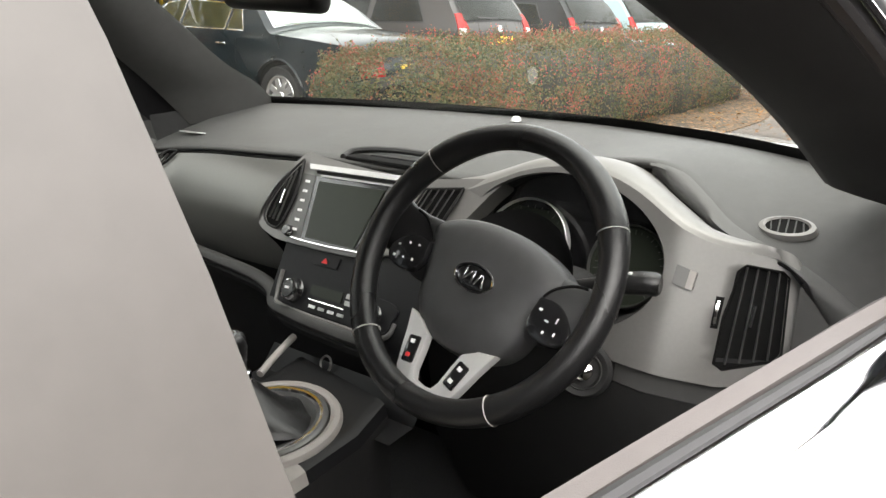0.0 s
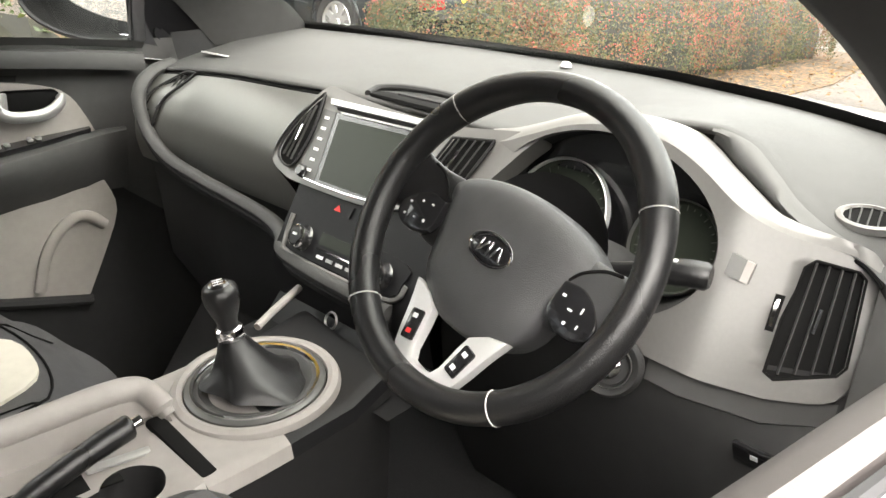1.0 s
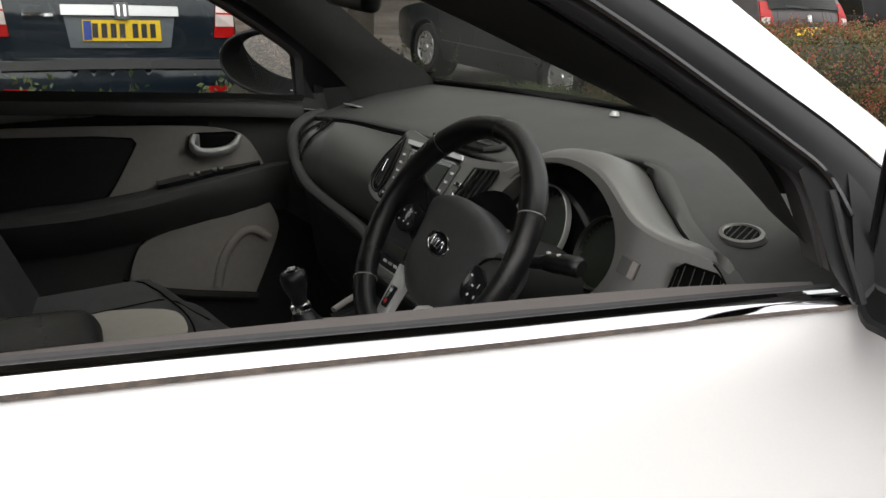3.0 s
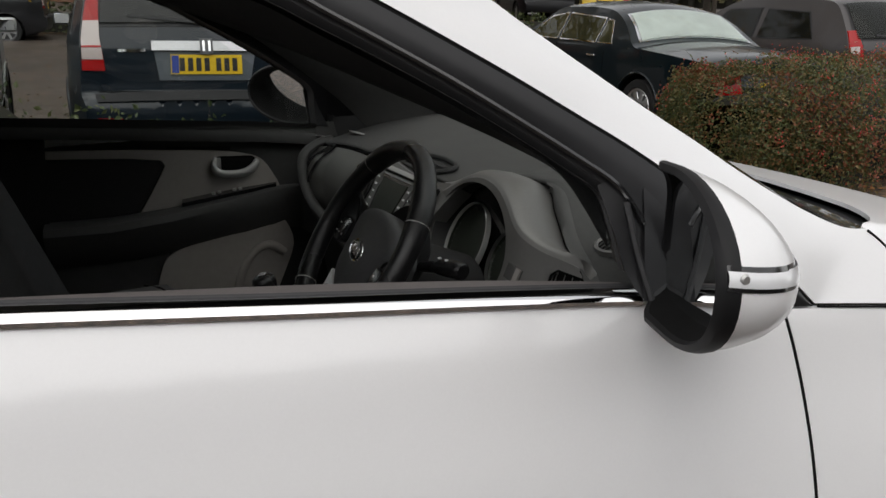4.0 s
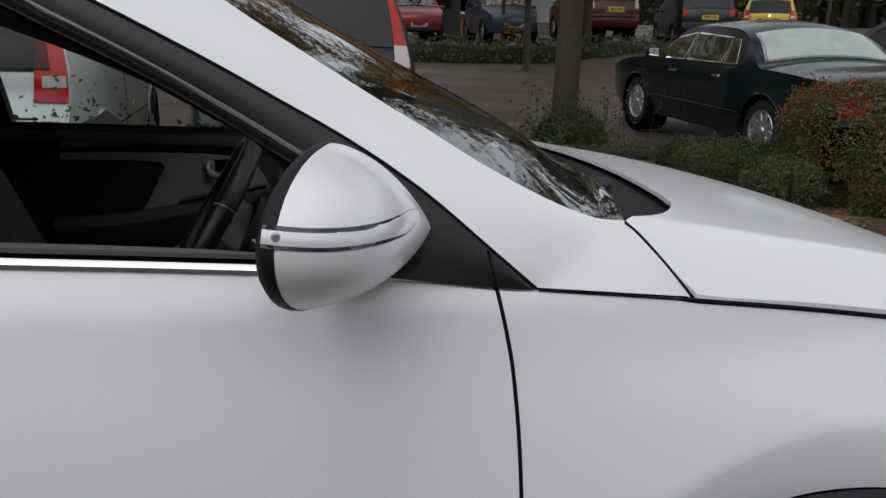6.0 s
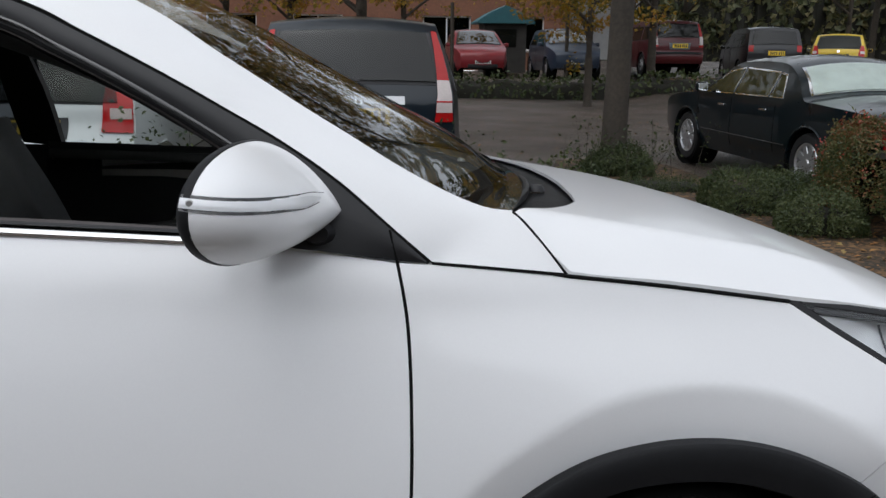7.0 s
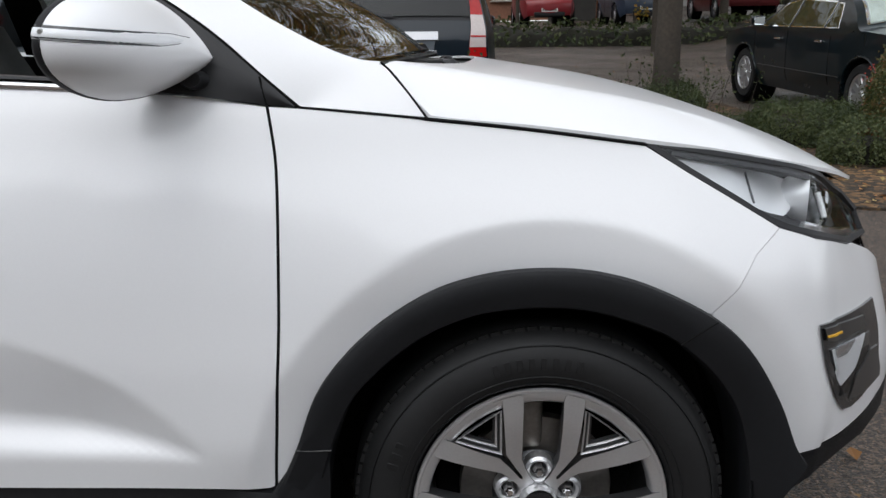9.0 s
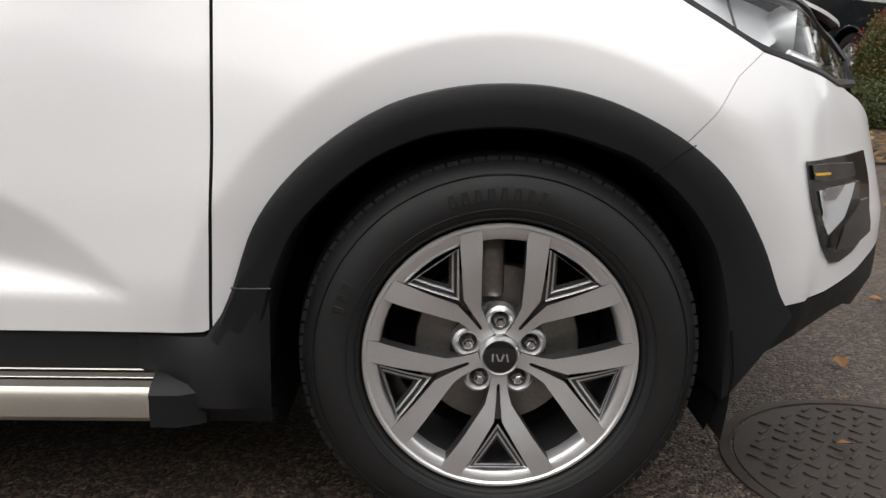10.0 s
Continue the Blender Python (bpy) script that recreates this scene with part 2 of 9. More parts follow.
def patch(outline, fn, step=0.03, lip=0.02, edge=0.012, inward=None, holes=()):
    """A sheet over a closed 2D outline, laid on the surface fn(u, v); its rim is folded inwards as a pressed panel's is."""
    from mathutils.geometry import delaunay_2d_cdt
    rim = resample(outline, edge)
    nb = len(rim)
    us, vs = [p[0] for p in rim], [p[1] for p in rim]
    pts = [Vector(p) for p in rim]
    edges = [(i, (i + 1) % nb) for i in range(nb)]
    rims = [resample(h, edge) for h in holes]
    for h in rims:
        k = len(pts)
        pts += [Vector(p) for p in h]
        edges += [(k + i, k + (i + 1) % len(h)) for i in range(len(h))]

    def within(ring, x, y):
        c, j = False, len(ring) - 1
        for i in range(len(ring)):
            if (ring[i][1] > y) != (ring[j][1] > y) and x < (ring[j][0] - ring[i][0]) * (y - ring[i][1]) / (ring[j][1] - ring[i][1]) + ring[i][0]:
                c = not c
            j = i
        return c

    def inside(x, y):
        return within(rim, x, y) and not any(within(h, x, y) for h in rims)

    near = np.array(rim + [p for h in rims for p in h])
    u = min(us) + step / 2
    row = 0
    while u < max(us):
        v = min(vs) + step * (0.5 if row % 2 else 1.0)
        while v < max(vs):
            if inside(u, v) and np.min(np.hypot(near[:, 0] - u, near[:, 1] - v)) > step * 0.45:
                pts.append(Vector((u, v)))
            v += step
        u += step * 0.9
        row += 1
    co, _, tris, *_ = delaunay_2d_cdt(pts, edges, [list(range(nb))], 1, 1e-6)
    verts = [Vector(fn(c[0], c[1])) for c in co]
    faces = [tuple(t) for t in tris]
    if rims:
        mid = lambda t, k: sum(co[i][k] for i in t) / 3
        faces = [t for t in faces if not any(within(h, mid(t, 0), mid(t, 1)) for h in rims)]
    area = Vector((0, 0, 0))
    for t in faces:
        area += (verts[t[1]] - verts[t[0]]).cross(verts[t[2]] - verts[t[0]])
    inward = Vector(inward) if inward is not None else Vector((0, 1, 0))
    if area.dot(inward) > 0:
        faces = [t[::-1] for t in faces]
    if lip:
        mean = Vector((sum(us) / nb, sum(vs) / nb))
        base = len(verts)
        count = {}
        for t in faces:
            for i in range(3):
                e = (t[i], t[(i + 1) % 3])
                count[e] = 1
        open_ = [e for e in count if (e[1], e[0]) not in count]
        fold = {}
        for a, b in open_:
            for i in (a, b):
                if i not in fold:
                    fold[i] = len(verts)
                    d = Vector((co[i][0], co[i][1])) - mean
                    verts.append(verts[i] + inward.normalized() * lip)
        faces += [(b, a, fold[a], fold[b]) for a, b in open_]
    return ([tuple(v) for v in verts], faces)


def mirrored(geo):
    """The same geometry on the car's other side."""
    return ([(v[0], -v[1], v[2]) for v in geo[0]], [f[::-1] for f in geo[1]])


def strip(a, b, n=1, bulge=0.0, out=(0, -1, 0)):
    """A sheet between two lines of equal length."""
    o = Vector(out)
    rows = []
    for p, q in zip(a, b):
        p, q = Vector(p), Vector(q)
        rows.append([p.lerp(q, k / n) + o * (bulge * math.sin(math.pi * k / n)) for k in range(n + 1)])
    return grid_mesh(rows)


def moved(bm, m):
    """A bmesh put through a matrix."""
    bmesh.ops.transform(bm, matrix=m, verts=bm.verts)
    return bm


def curve(pts):
    """A smooth curve through (v, a, b, ...) knots; returns f(v) -> value or tuple."""
    vs = [p[0] for p in pts]
    n = len(pts)

    def slope(i, k):
        if i == 0:
            return (pts[1][k] - pts[0][k]) / (vs[1] - vs[0])
        if i == n - 1:
            return (pts[-1][k] - pts[-2][k]) / (vs[-1] - vs[-2])
        a = (pts[i][k] - pts[i - 1][k]) / (vs[i] - vs[i - 1])
        b = (pts[i + 1][k] - pts[i][k]) / (vs[i + 1] - vs[i])
        return 0.0 if a * b <= 0 else 2 * a * b / (a + b)

    def f(v):
        v = min(max(v, vs[0]), vs[-1])
        i = 0
        while i < n - 2 and v > vs[i + 1]:
            i += 1
        h = vs[i + 1] - vs[i]
        s = (v - vs[i]) / h
        out = []
        for k in range(1, len(pts[0])):
            p, q = pts[i][k], pts[i + 1][k]
            m, w = slope(i, k) * h, slope(i + 1, k) * h
            out.append((2 * s**3 - 3 * s * s + 1) * p + (s**3 - 2 * s * s + s) * m + (3 * s * s - 2 * s**3) * q + (s**3 - s * s) * w)
        return out[0] if len(out) == 1 else tuple(out)

    return f


def smooth(a, b, v):
    s = min(max((v - a) / (b - a), 0.0), 1.0)
    return s * s * (3 - 2 * s)


HALF = curve([(0.15, 0.90), (0.30, 0.922), (0.40, 0.932), (0.50, 0.938), (0.60, 0.938), (0.70, 0.932), (0.80, 0.922), (0.90, 0.904), (1.00, 0.875), (1.055, 0.857), (1.07, 0.8505), (1.12, 0.824), (1.20, 0.775)])
PLAN = curve([(-3.6, -3.47, 0.26), (-3.3, -3.26, 0.10), (-3.0, -3.0, 0.04), (-2.0, -2.0, 0.0), (-0.6, -0.6, 0.0), (-0.2, -0.2, 0.0), (0.0, 0.0, 0.001), (0.2, 0.2, 0.009), (0.3, 0.3, 0.020), (0.4, 0.4, 0.040),
              (0.5, 0.498, 0.077), (0.62, 0.603, 0.143), (0.78, 0.714, 0.243), (0.95, 0.808, 0.378), (1.137, 0.866, 0.55), (1.52, 0.895, 0.95)])
UPPER = curve([(-1.1, 0.0), (-0.5, 0.008), (-0.2, 0.024), (0.0, 0.037), (0.2, 0.050), (0.45, 0.068), (0.9, 0.07)])


def skin(u, z):
    """The right-hand flank: u runs along the car (metres, x as far as 0.5), z is the height."""
    x, taper = PLAN(u)
    y = HALF(z) - taper - UPPER(u) * smooth(0.74, 1.02, z)
    for hub in (0.0, -2.64):
        r = math.hypot(x - hub - 0.005, z - 0.345)
        if 0.40 < r < 0.95 and z > 0.3 and u < 0.56:
            rise = 0.014 * max(0.0, (0.80 - r) / 0.26) ** 1.6
            y += (rise if r > 0.540 else 0.014 - 0.30 * (0.540 - r)) * smooth(0.3, 0.5, z)
    # the sculpted hollow low on the doors
    if -2.25 < x < -0.61 and 0.453 < z < 0.78:
        top = 0.472 + 0.26 * (1 - math.exp((0.61 + x) / 0.23))
        s = (z - 0.453) / (top - 0.453)
        if 0 < s < 1:
            y -= 0.032 * min(1.0, (-0.61 - x) / 0.22) ** 0.8 * smooth(0, 0.36, s) * (1 - s) * 1.6 * smooth(-2.25, -1.9, x)
    lean = 0.26 * smooth(0.45, 0.8, u) * max(0.0, z - 0.55)
    tuck = 0.5 * max(0.0, 0.42 - z) * smooth(0.45, 0.7, u)
    return (x - lean - tuck, -max(y, 0.0), z)

# ---- the white car ----
car = thing("parked_suv", "white five-door SUV with black lower cladding parked on tarmac", "car")

ARCH = [(-0.483, 0.392), (-0.470, 0.415), (-0.444, 0.474), (-0.409, 0.574), (-0.357, 0.649), (-0.285, 0.715), (-0.195, 0.770), (-0.098, 0.799), (0.002, 0.8075),
        (0.092, 0.800), (0.185, 0.773), (0.290, 0.719), (0.369, 0.652), (0.431, 0.556), (0.470, 0.466), (0.495, 0.430)]
ARCH_IN = [(-0.405, 0.320), (-0.392, 0.430), (-0.350, 0.553), (-0.300, 0.617), (-0.230, 0.676), (-0.160, 0.712), (-0.093, 0.730), (-0.001, 0.737), (0.083, 0.729),
           (0.174, 0.701), (0.229, 0.673), (0.298, 0.611), (0.351, 0.534), (0.378, 0.439), (0.386, 0.360), (0.39, 0.27)]
arch = [(0.005 + (x - 0.005) * 0.985, 0.345 + (z - 0.345) * 0.985) for x, z in spline2(ARCH, 4)]
k_seam = min(range(len(arch)), key=lambda i: math.dist(arch[i], (0.290, 0.719)))
GAP = [(-0.4905, 1.072), (-0.480, 1.020), (-0.4725, 0.965), (-0.4675, 0.86), (-0.4665, 0.70), (-0.475, 0.53), (-0.480, 0.45), (-0.4825, 0.400)]
gap = spline2(GAP, 5)
g = 0.0028

# front wing, cut round the wheel arch
wing_line = [(x + g, z) for x, z in gap[::-1]][1:] + spline2([(-0.435, 1.069), (-0.211, 1.0495), (-0.024, 1.031), (0.177, 1.006)], 6) + spline2([(0.181, 1.004), (0.256, 0.959), (0.338, 0.912), (0.423, 0.8625)], 5)[1:] \
    + [(0.371, 0.822), (0.328, 0.7605), (0.2915, 0.7195)] + arch[2:k_seam][::-1]
wing = patch(wing_line, skin, 0.012, 0.025)
part("front_wing", wing, "white", car)
part("front_wing", mirrored(wing), "white", car)

# front door and rear door skins
BELT = curve([(-2.5, 1.148), (-2.0, 1.135), (-1.35, 1.1165), (-1.10, 1.1075), (-0.85, 1.099), (-0.70, 1.0925), (-0.60, 1.085), (-0.49, 1.072)])
door_line = [(x - g, z) for x, z in gap] + [(-0.495, 0.396), (-0.8, 0.395), (-1.53, 0.396)] + [(-1.555, 0.5), (-1.565, 0.8), (-1.56, 1.0), (-1.555, 1.121)] + [(x, BELT(x)) for x in (-1.4, -1.25, -1.1, -0.95, -0.8, -0.68, -0.58)]
front_door = part("front_door", patch(door_line, skin, 0.012, 0.025), "white", car)
left_door = part("front_door", mirrored(patch(door_line, skin, 0.04, 0.025)), "white", car)
rear_line = [(-1.56, 1.122), (-1.565, 1.0), (-1.57, 0.8), (-1.56, 0.5), (-1.535, 0.398), (-2.1, 0.40), (-2.16, 0.46), (-2.22, 0.62), (-2.34, 0.76), (-2.45, 0.82), (-2.5, 1.0), (-2.52, 1.148), (-2.2, BELT(-2.2)), (-1.8, BELT(-1.8))]
rear_door = patch(rear_line, skin, 0.05, 0.02)
part("rear_door", rear_door, "white", car)
part("rear_door", mirrored(rear_door), "white", car)
rear_arch = [(x - 2.64, z) for x, z in arch]
quarter_line = [(-2.525, 1.150), (-2.505, 1.0), (-2.457, 0.823)]
quarter_line += sorted([p for p in rear_arch if p[0] < -2.50 and p[1] > 0.42], key=lambda p: -p[0]) + [(-3.4, 0.40), (-3.55, 0.6), (-3.55, 1.0), (-3.45, 1.20), (-3.0, 1.185)]
rear_quarter = patch(quarter_line, skin, 0.06, 0.02)
part("rear_quarter_panel", rear_quarter, "white", car)
part("rear_quarter_panel", mirrored(rear_quarter), "white", car)

# front bumper with its dark lower valance
bump_line = [(0.424, 0.8615), (0.372, 0.8215), (0.3289, 0.7598), (0.2928, 0.7182)] + arch[k_seam + 1:] + [(0.534, 0.434), (0.612, 0.441), (0.728, 0.462), (0.80, 0.478), (0.95, 0.50), (1.2, 0.51), (1.52, 0.51), (1.52, 0.64), (1.2, 0.64), (0.98, 0.72), (0.85, 0.775), (0.76, 0.800), (0.71, 0.803), (0.517, 0.835)]


bumper = patch(bump_line, skin, 0.025, 0.02)
part("front_bumper", bumper, "white", car)
part("front_bumper", mirrored(bumper), "white", car)
valance = patch([(0.392, 0.325), (0.40, 0.37), (0.470, 0.462), (0.495, 0.427), (0.534, 0.430), (0.612, 0.437), (0.728, 0.458), (0.80, 0.474), (0.95, 0.496), (1.2, 0.506), (1.52, 0.506), (1.52, 0.30), (1.0, 0.33), (0.75, 0.395), (0.692, 0.392), (0.529, 0.362), (0.413, 0.327)], skin, 0.03, 0.02)
part("bumper_valance", valance, "clad", car)
part("bumper_valance", mirrored(valance), "clad", car)


def lifted(fn, d):
    """The surface fn moved outwards by d."""
    def f(u, v):
        p = Vector(fn(u, v))
        n = (Vector(fn(u + 0.002, v)) - p).cross(Vector(fn(u, v + 0.002)) - p).normalized()
        if n.y > 0:
            n = -n
        return p + n * d
    return f


# wheel-arch cladding: a rounded band with a rolled inner edge
def arch_band(dx, side):
    a, b = spline2(ARCH, 5), spline2(ARCH_IN, 5)
    rows = []
    for (ax, az), (bx, bz) in zip(a, b):
        ax, bx = ax + 0.0, bx + 0.0
        pa, pb = Vector(skin(ax, az)), Vector(skin(bx, max(bz, 0.2)))
        ya = 0.935 - 0.035 * smooth(0.20, 0.40, ax)
        yo = -0.5 * (ya - pa.y + math.sqrt((ya + pa.y) ** 2 + 0.00008))
        ring = [(ax, yo + 0.012, az), (ax + (bx - ax) * 0.02, yo - 0.006, az + (bz - az) * 0.02), (ax + (bx - ax) * 0.12, yo - 0.011, az + (bz - az) * 0.12), (ax + (bx - ax) * 0.5, yo - 0.010, az + (bz - az) * 0.5),
                (ax + (bx - ax) * 0.93, yo - 0.004, az + (bz - az) * 0.93), (bx, yo + 0.004, bz), (bx * 0.995, yo + 0.05, (bz - 0.345) * 0.99 + 0.345), (bx * 0.98, yo + 0.10, (bz - 0.345) * 0.98 + 0.345)]
        rows.append([(x + dx, y * side, z) for x, y, z in ring])
    return grid_mesh(rows)


for dx in (0.0, -2.64):
    for side in (1, -1):
        band = part("wheel_arch_trim", arch_band(dx, side), "clad", car)
# hairline joint in the cladding below the bumper seam
part("arch_trim_joint", tube([(0.292, -0.9485, 0.718), (0.262, -0.9485, 0.698), (0.229, -0.9455, 0.674)], 0.0012, 5), "void", car)
part("mud_flap_edge", tube([(-0.444, -0.947, 0.476), (-0.42, -0.9475, 0.475), (-0.381, -0.9425, 0.474)], 0.0018, 5), "dash", car)

# wheel housings: dark liners
for dx in (0.0, -2.64):
    for side in (1, -1):
        rows = []
        for k in range(33):
            a = math.pi * (-0.12 + 1.24 * k / 32)
            r = 0.405
            rows.append([(dx + r * math.cos(a), -side * yy, 0.345 + r * math.sin(a)) for yy in (0.86, 0.72, 0.58)])
        part("wheel_arch_liner", grid_mesh(rows), "void", car)
        part("inner_wing", grid_mesh([[(dx + x, -side * 0.575, z) for z in (0.24, 0.5, 0.80)] for x in (-0.43, 0, 0.43)]), "void", car)
# hanging lower edge of the front liner
part("mud_flap", grid_mesh([[(0.390, y, 0.40), (0.400, y, 0.33), (0.394, y, 0.25), (0.388, y, 0.20)] for y in (-0.915, -0.8, -0.70)]), "clad", car)
# flared foot of the cladding behind the wheel, and the sill
foot = []
for x, w in ((-0.605, 0.0), (-0.58, 0.002), (-0.555, 0.008), (-0.52, 0.018), (-0.49, 0.024), (-0.45, 0.026), (-0.405, 0.018), (-0.385, 0.0)):
    top = 0.396 if x < -0.478 else 0.42 + (x + 0.478) * 1.2
    b = smooth(-0.605, -0.50, x)
    foot.append([(x, -0.90, top), (x, -0.925 - 0.003 * b - w * 0.4, top - 0.008), (x, -0.927 - 0.011 * b - w, 0.345), (x, -0.907 - 0.035 * b - w, 0.275), (x, -0.86 - 0.068 * b, 0.236), (x, -0.83, 0.225)])
part("sill_end", grid_mesh(foot), "clad", car)
sill = [[(x, -0.90, 0.398), (x, -0.924, 0.391), (x, -0.926, 0.345), (x, -0.905, 0.28), (x, -0.84, 0.22), (x, -0.6, 0.20)] for x in (-2.2, -1.6, -1.1, -0.6)]
part("sill", grid_mesh(sill), "clad", car)
part("sill", grid_mesh([[(x, -y, z) for x, y, z in r] for r in sill]), "clad", car)
# side step: grooved top plate and pale front face
step = new("side_step")
step.parent = car
prof = [(-0.88, 0.333), (-0.905, 0.331), (-0.908, 0.327), (-0.922, 0.326), (-0.925, 0.321), (-0.942, 0.319), (-0.945, 0.315), (-0.966, 0.311), (-0.974, 0.300), (-0.975, 0.262), (-0.966, 0.252), (-0.88, 0.25)]
rows = [[(x + (0.030 if (z > 0.305 and y > -0.96) else 0), y, z) for y, z in prof] for x in (-2.15, -1.6, -1.1, -0.578)]
part("step_plate", grid_mesh(rows), "step_alu", step, "pale brushed aluminium step")
for y, z in ((-0.9065, 0.3265), (-0.9235, 0.3212), (-0.9435, 0.3148)):
    part("groove", tube([(-2.15, y, z + 0.001), (-0.548, y, z + 0.001)], 0.0026, 6), "void", step)
rows = [[(x, y, z) for y, z in ((-0.88, 0.338), (-0.925, 0.328), (-0.962, 0.313), (-0.974, 0.300), (-0.975, 0.245), (-0.90, 0.235))] for x in (-0.577, -0.53, -0.49)]
rows[2] = [(x, y + 0.02, z) for x, y, z in rows[2]]
part("end_cap", grid_mesh(rows, cap=True), "clad", step, "black plastic end cap")
part("side_step_plate", grid_mesh([[(x, -y, z) for y, z in prof] for x in (-2.15, -0.618)]), "step_alu", car)

# ---- bonnet ----
EDGE = curve([(-0.31, 0.775, 1.135), (-0.211, 0.826, 1.0565), (-0.024, 0.822, 1.039), (0.177, 0.816, 1.015), (0.293, 0.798, 1.000), (0.41, 0.762, 0.979), (0.51, 0.712, 0.959), (0.60, 0.650, 0.938), (0.68, 0.565, 0.912), (0.74, 0.46, 0.888), (0.775, 0.34, 0.872), (0.80, 0.0, 0.852)])
CREST = curve([(-0.33, 0.745, 1.158, 1.180), (-0.197, 0.74, 1.140, 1.166), (-0.105, 0.74, 1.127, 1.153), (0.03, 0.735, 1.106, 1.134), (0.166, 0.72, 1.084, 1.114), (0.30, 0.69, 1.052, 1.085), (0.42, 0.645, 1.016, 1.050), (0.52, 0.59, 0.984, 1.016), (0.62, 0.52, 0.950, 0.976), (0.71, 0.41, 0.910, 0.928), (0.78, 0.26, 0.872, 0.880), (0.81, 0.1, 0.852, 0.852)])


def bonnet_z(x, y):
    """Height of the bonnet over the plan."""
    y = abs(y)
    ye, ze = EDGE(x)
    yc, zc, zm = CREST(x)
    if x > 0.66:
        ye = max(ye, 0.02)
    yc = min(yc, ye - 0.05)
    if y > yc:
        s = min((y - yc) / (ye - yc), 1.15)
        return zc + (ze + 0.003 - zc) * (0.72 * s + 0.28 * s * s)
    s = y / max(yc, 0.02)
    return zm + (zc - zm) * (0.80 * s**2 + 0.20 * s**6)


COWL = curve([(-0.78, -0.306), (-0.765, -0.303), (-0.74, -0.272), (-0.715, -0.232), (-0.68, -0.196), (-0.64, -0.170), (-0.585, -0.143), (-0.45, -0.123), (-0.22, -0.102), (0.0, -0.096)])
right_edge = [(EDGE(x)[0], x) for x in np.linspace(-0.207, 0.655, 32)]
back = [(-y, COWL(y)) for y in (-0.762, -0.74, -0.715, -0.69, -0.66, -0.63, -0.585, -0.5, -0.4, -0.25, -0.1)]
rim = [(0.762, -0.300), (0.793, -0.257)] + right_edge + [(0.566, 0.674), (0.495, 0.696), (0.40, 0.720), (0.29, 0.742), (0.15, 0.758)]
outline = rim + [(-y, x) for y, x in rim[::-1]] + [(-y, x) for y, x in back] + [(y, x) for y, x in back[::-1]]
bonnet = patch([(x, y) for y, x in outline], lambda x, y: (x, y, bonnet_z(x, y)), 0.016, 0.007, inward=(0, 0, -1))
part("bonnet", bonnet, "white", car)
# dark sheet added beneath the bonnet in place of the shade in its gap
part("bonnet_seal", patch([(x - 0.012, y * 0.99) for y, x in outline if x > -0.1], lambda x, y: (x, y, bonnet_z(x, y) - 0.02), 0.05, 0.0, inward=(0, 0, -1)), "void", car)

# dark scuttle between bonnet and windscreen
rows = []
for k in range(41):
    y = -0.762 + 1.524 * k / 40
    x0 = COWL(-abs(y))
    xb = -0.225 - 0.135 * (abs(y) / 0.76) ** 2
    rows.append([(x0 + 0.015, y, bonnet_z(x0, y) - 0.018), (x0 - 0.01, y, bonnet_z(x0, y) - 0.016), ((x0 + xb) / 2, y, bonnet_z(x0, y) - 0.022), (xb - 0.03, y, 1.135)])
part("scuttle", grid_mesh(rows), "clad", car, "black plastic windscreen scuttle panel")
# wipers
for pts in ([(-0.12, 0.12, 1.120), (-0.165, -0.20, 1.136), (-0.215, -0.45, 1.140), (-0.285, -0.66, 1.140)], [(-0.11, 0.66, 1.105), (-0.17, 0.38, 1.130), (-0.175, 0.1, 1.138), (-0.17, -0.06, 1.140)]):
    w = part("wiper", tube(spline2(pts, 5), 0.008, 8, squash=1.4), "satin_black", car)
    part("blade", tube([(x - 0.012, y, z - 0.006) for x, y, z in spline2(pts[1:], 5)], 0.005, 6), "seal", w)
for y in (-0.33, 0.12, 0.55):
    part("wiper_cap", lathe([(0, 0.014), (0.012, 0.014), (0.017, 0.009), (0.019, 0)], 16, pose(-0.165, y, bonnet_z(-0.14, y) - 0.020)), "satin_black", car)

# ---- screen pillars, roof and glazing ----
PIL_LOW = [(-0.4345, -0.834, 1.0735), (-0.494, -0.830, 1.123), (-0.584, -0.806, 1.197), (-0.674, -0.785, 1.256), (-0.764, -0.768, 1.305), (-0.855, -0.751, 1.353), (-0.988, -0.727, 1.418), (-1.10, -0.707, 1.468), (-1.35, -0.680, 1.54), (-1.9, -0.66, 1.585), (-2.6, -0.64, 1.565), (-3.1, -0.61, 1.52)]
PIL_UP = [(-0.298, -0.770, 1.150), (-0.343, -0.771, 1.155), (-0.410, -0.766, 1.180), (-0.493, -0.752, 1.222), (-0.568, -0.737, 1.266), (-0.643, -0.721, 1.309), (-0.780, -0.692, 1.391), (-0.924, -0.661, 1.475), (-1.20, -0.60, 1.582), (-1.9, -0.56, 1.622), (-2.6, -0.54, 1.605), (-3.1, -0.52, 1.56)]
low, up = spline2(PIL_LOW, 6), spline2(PIL_UP, 6)
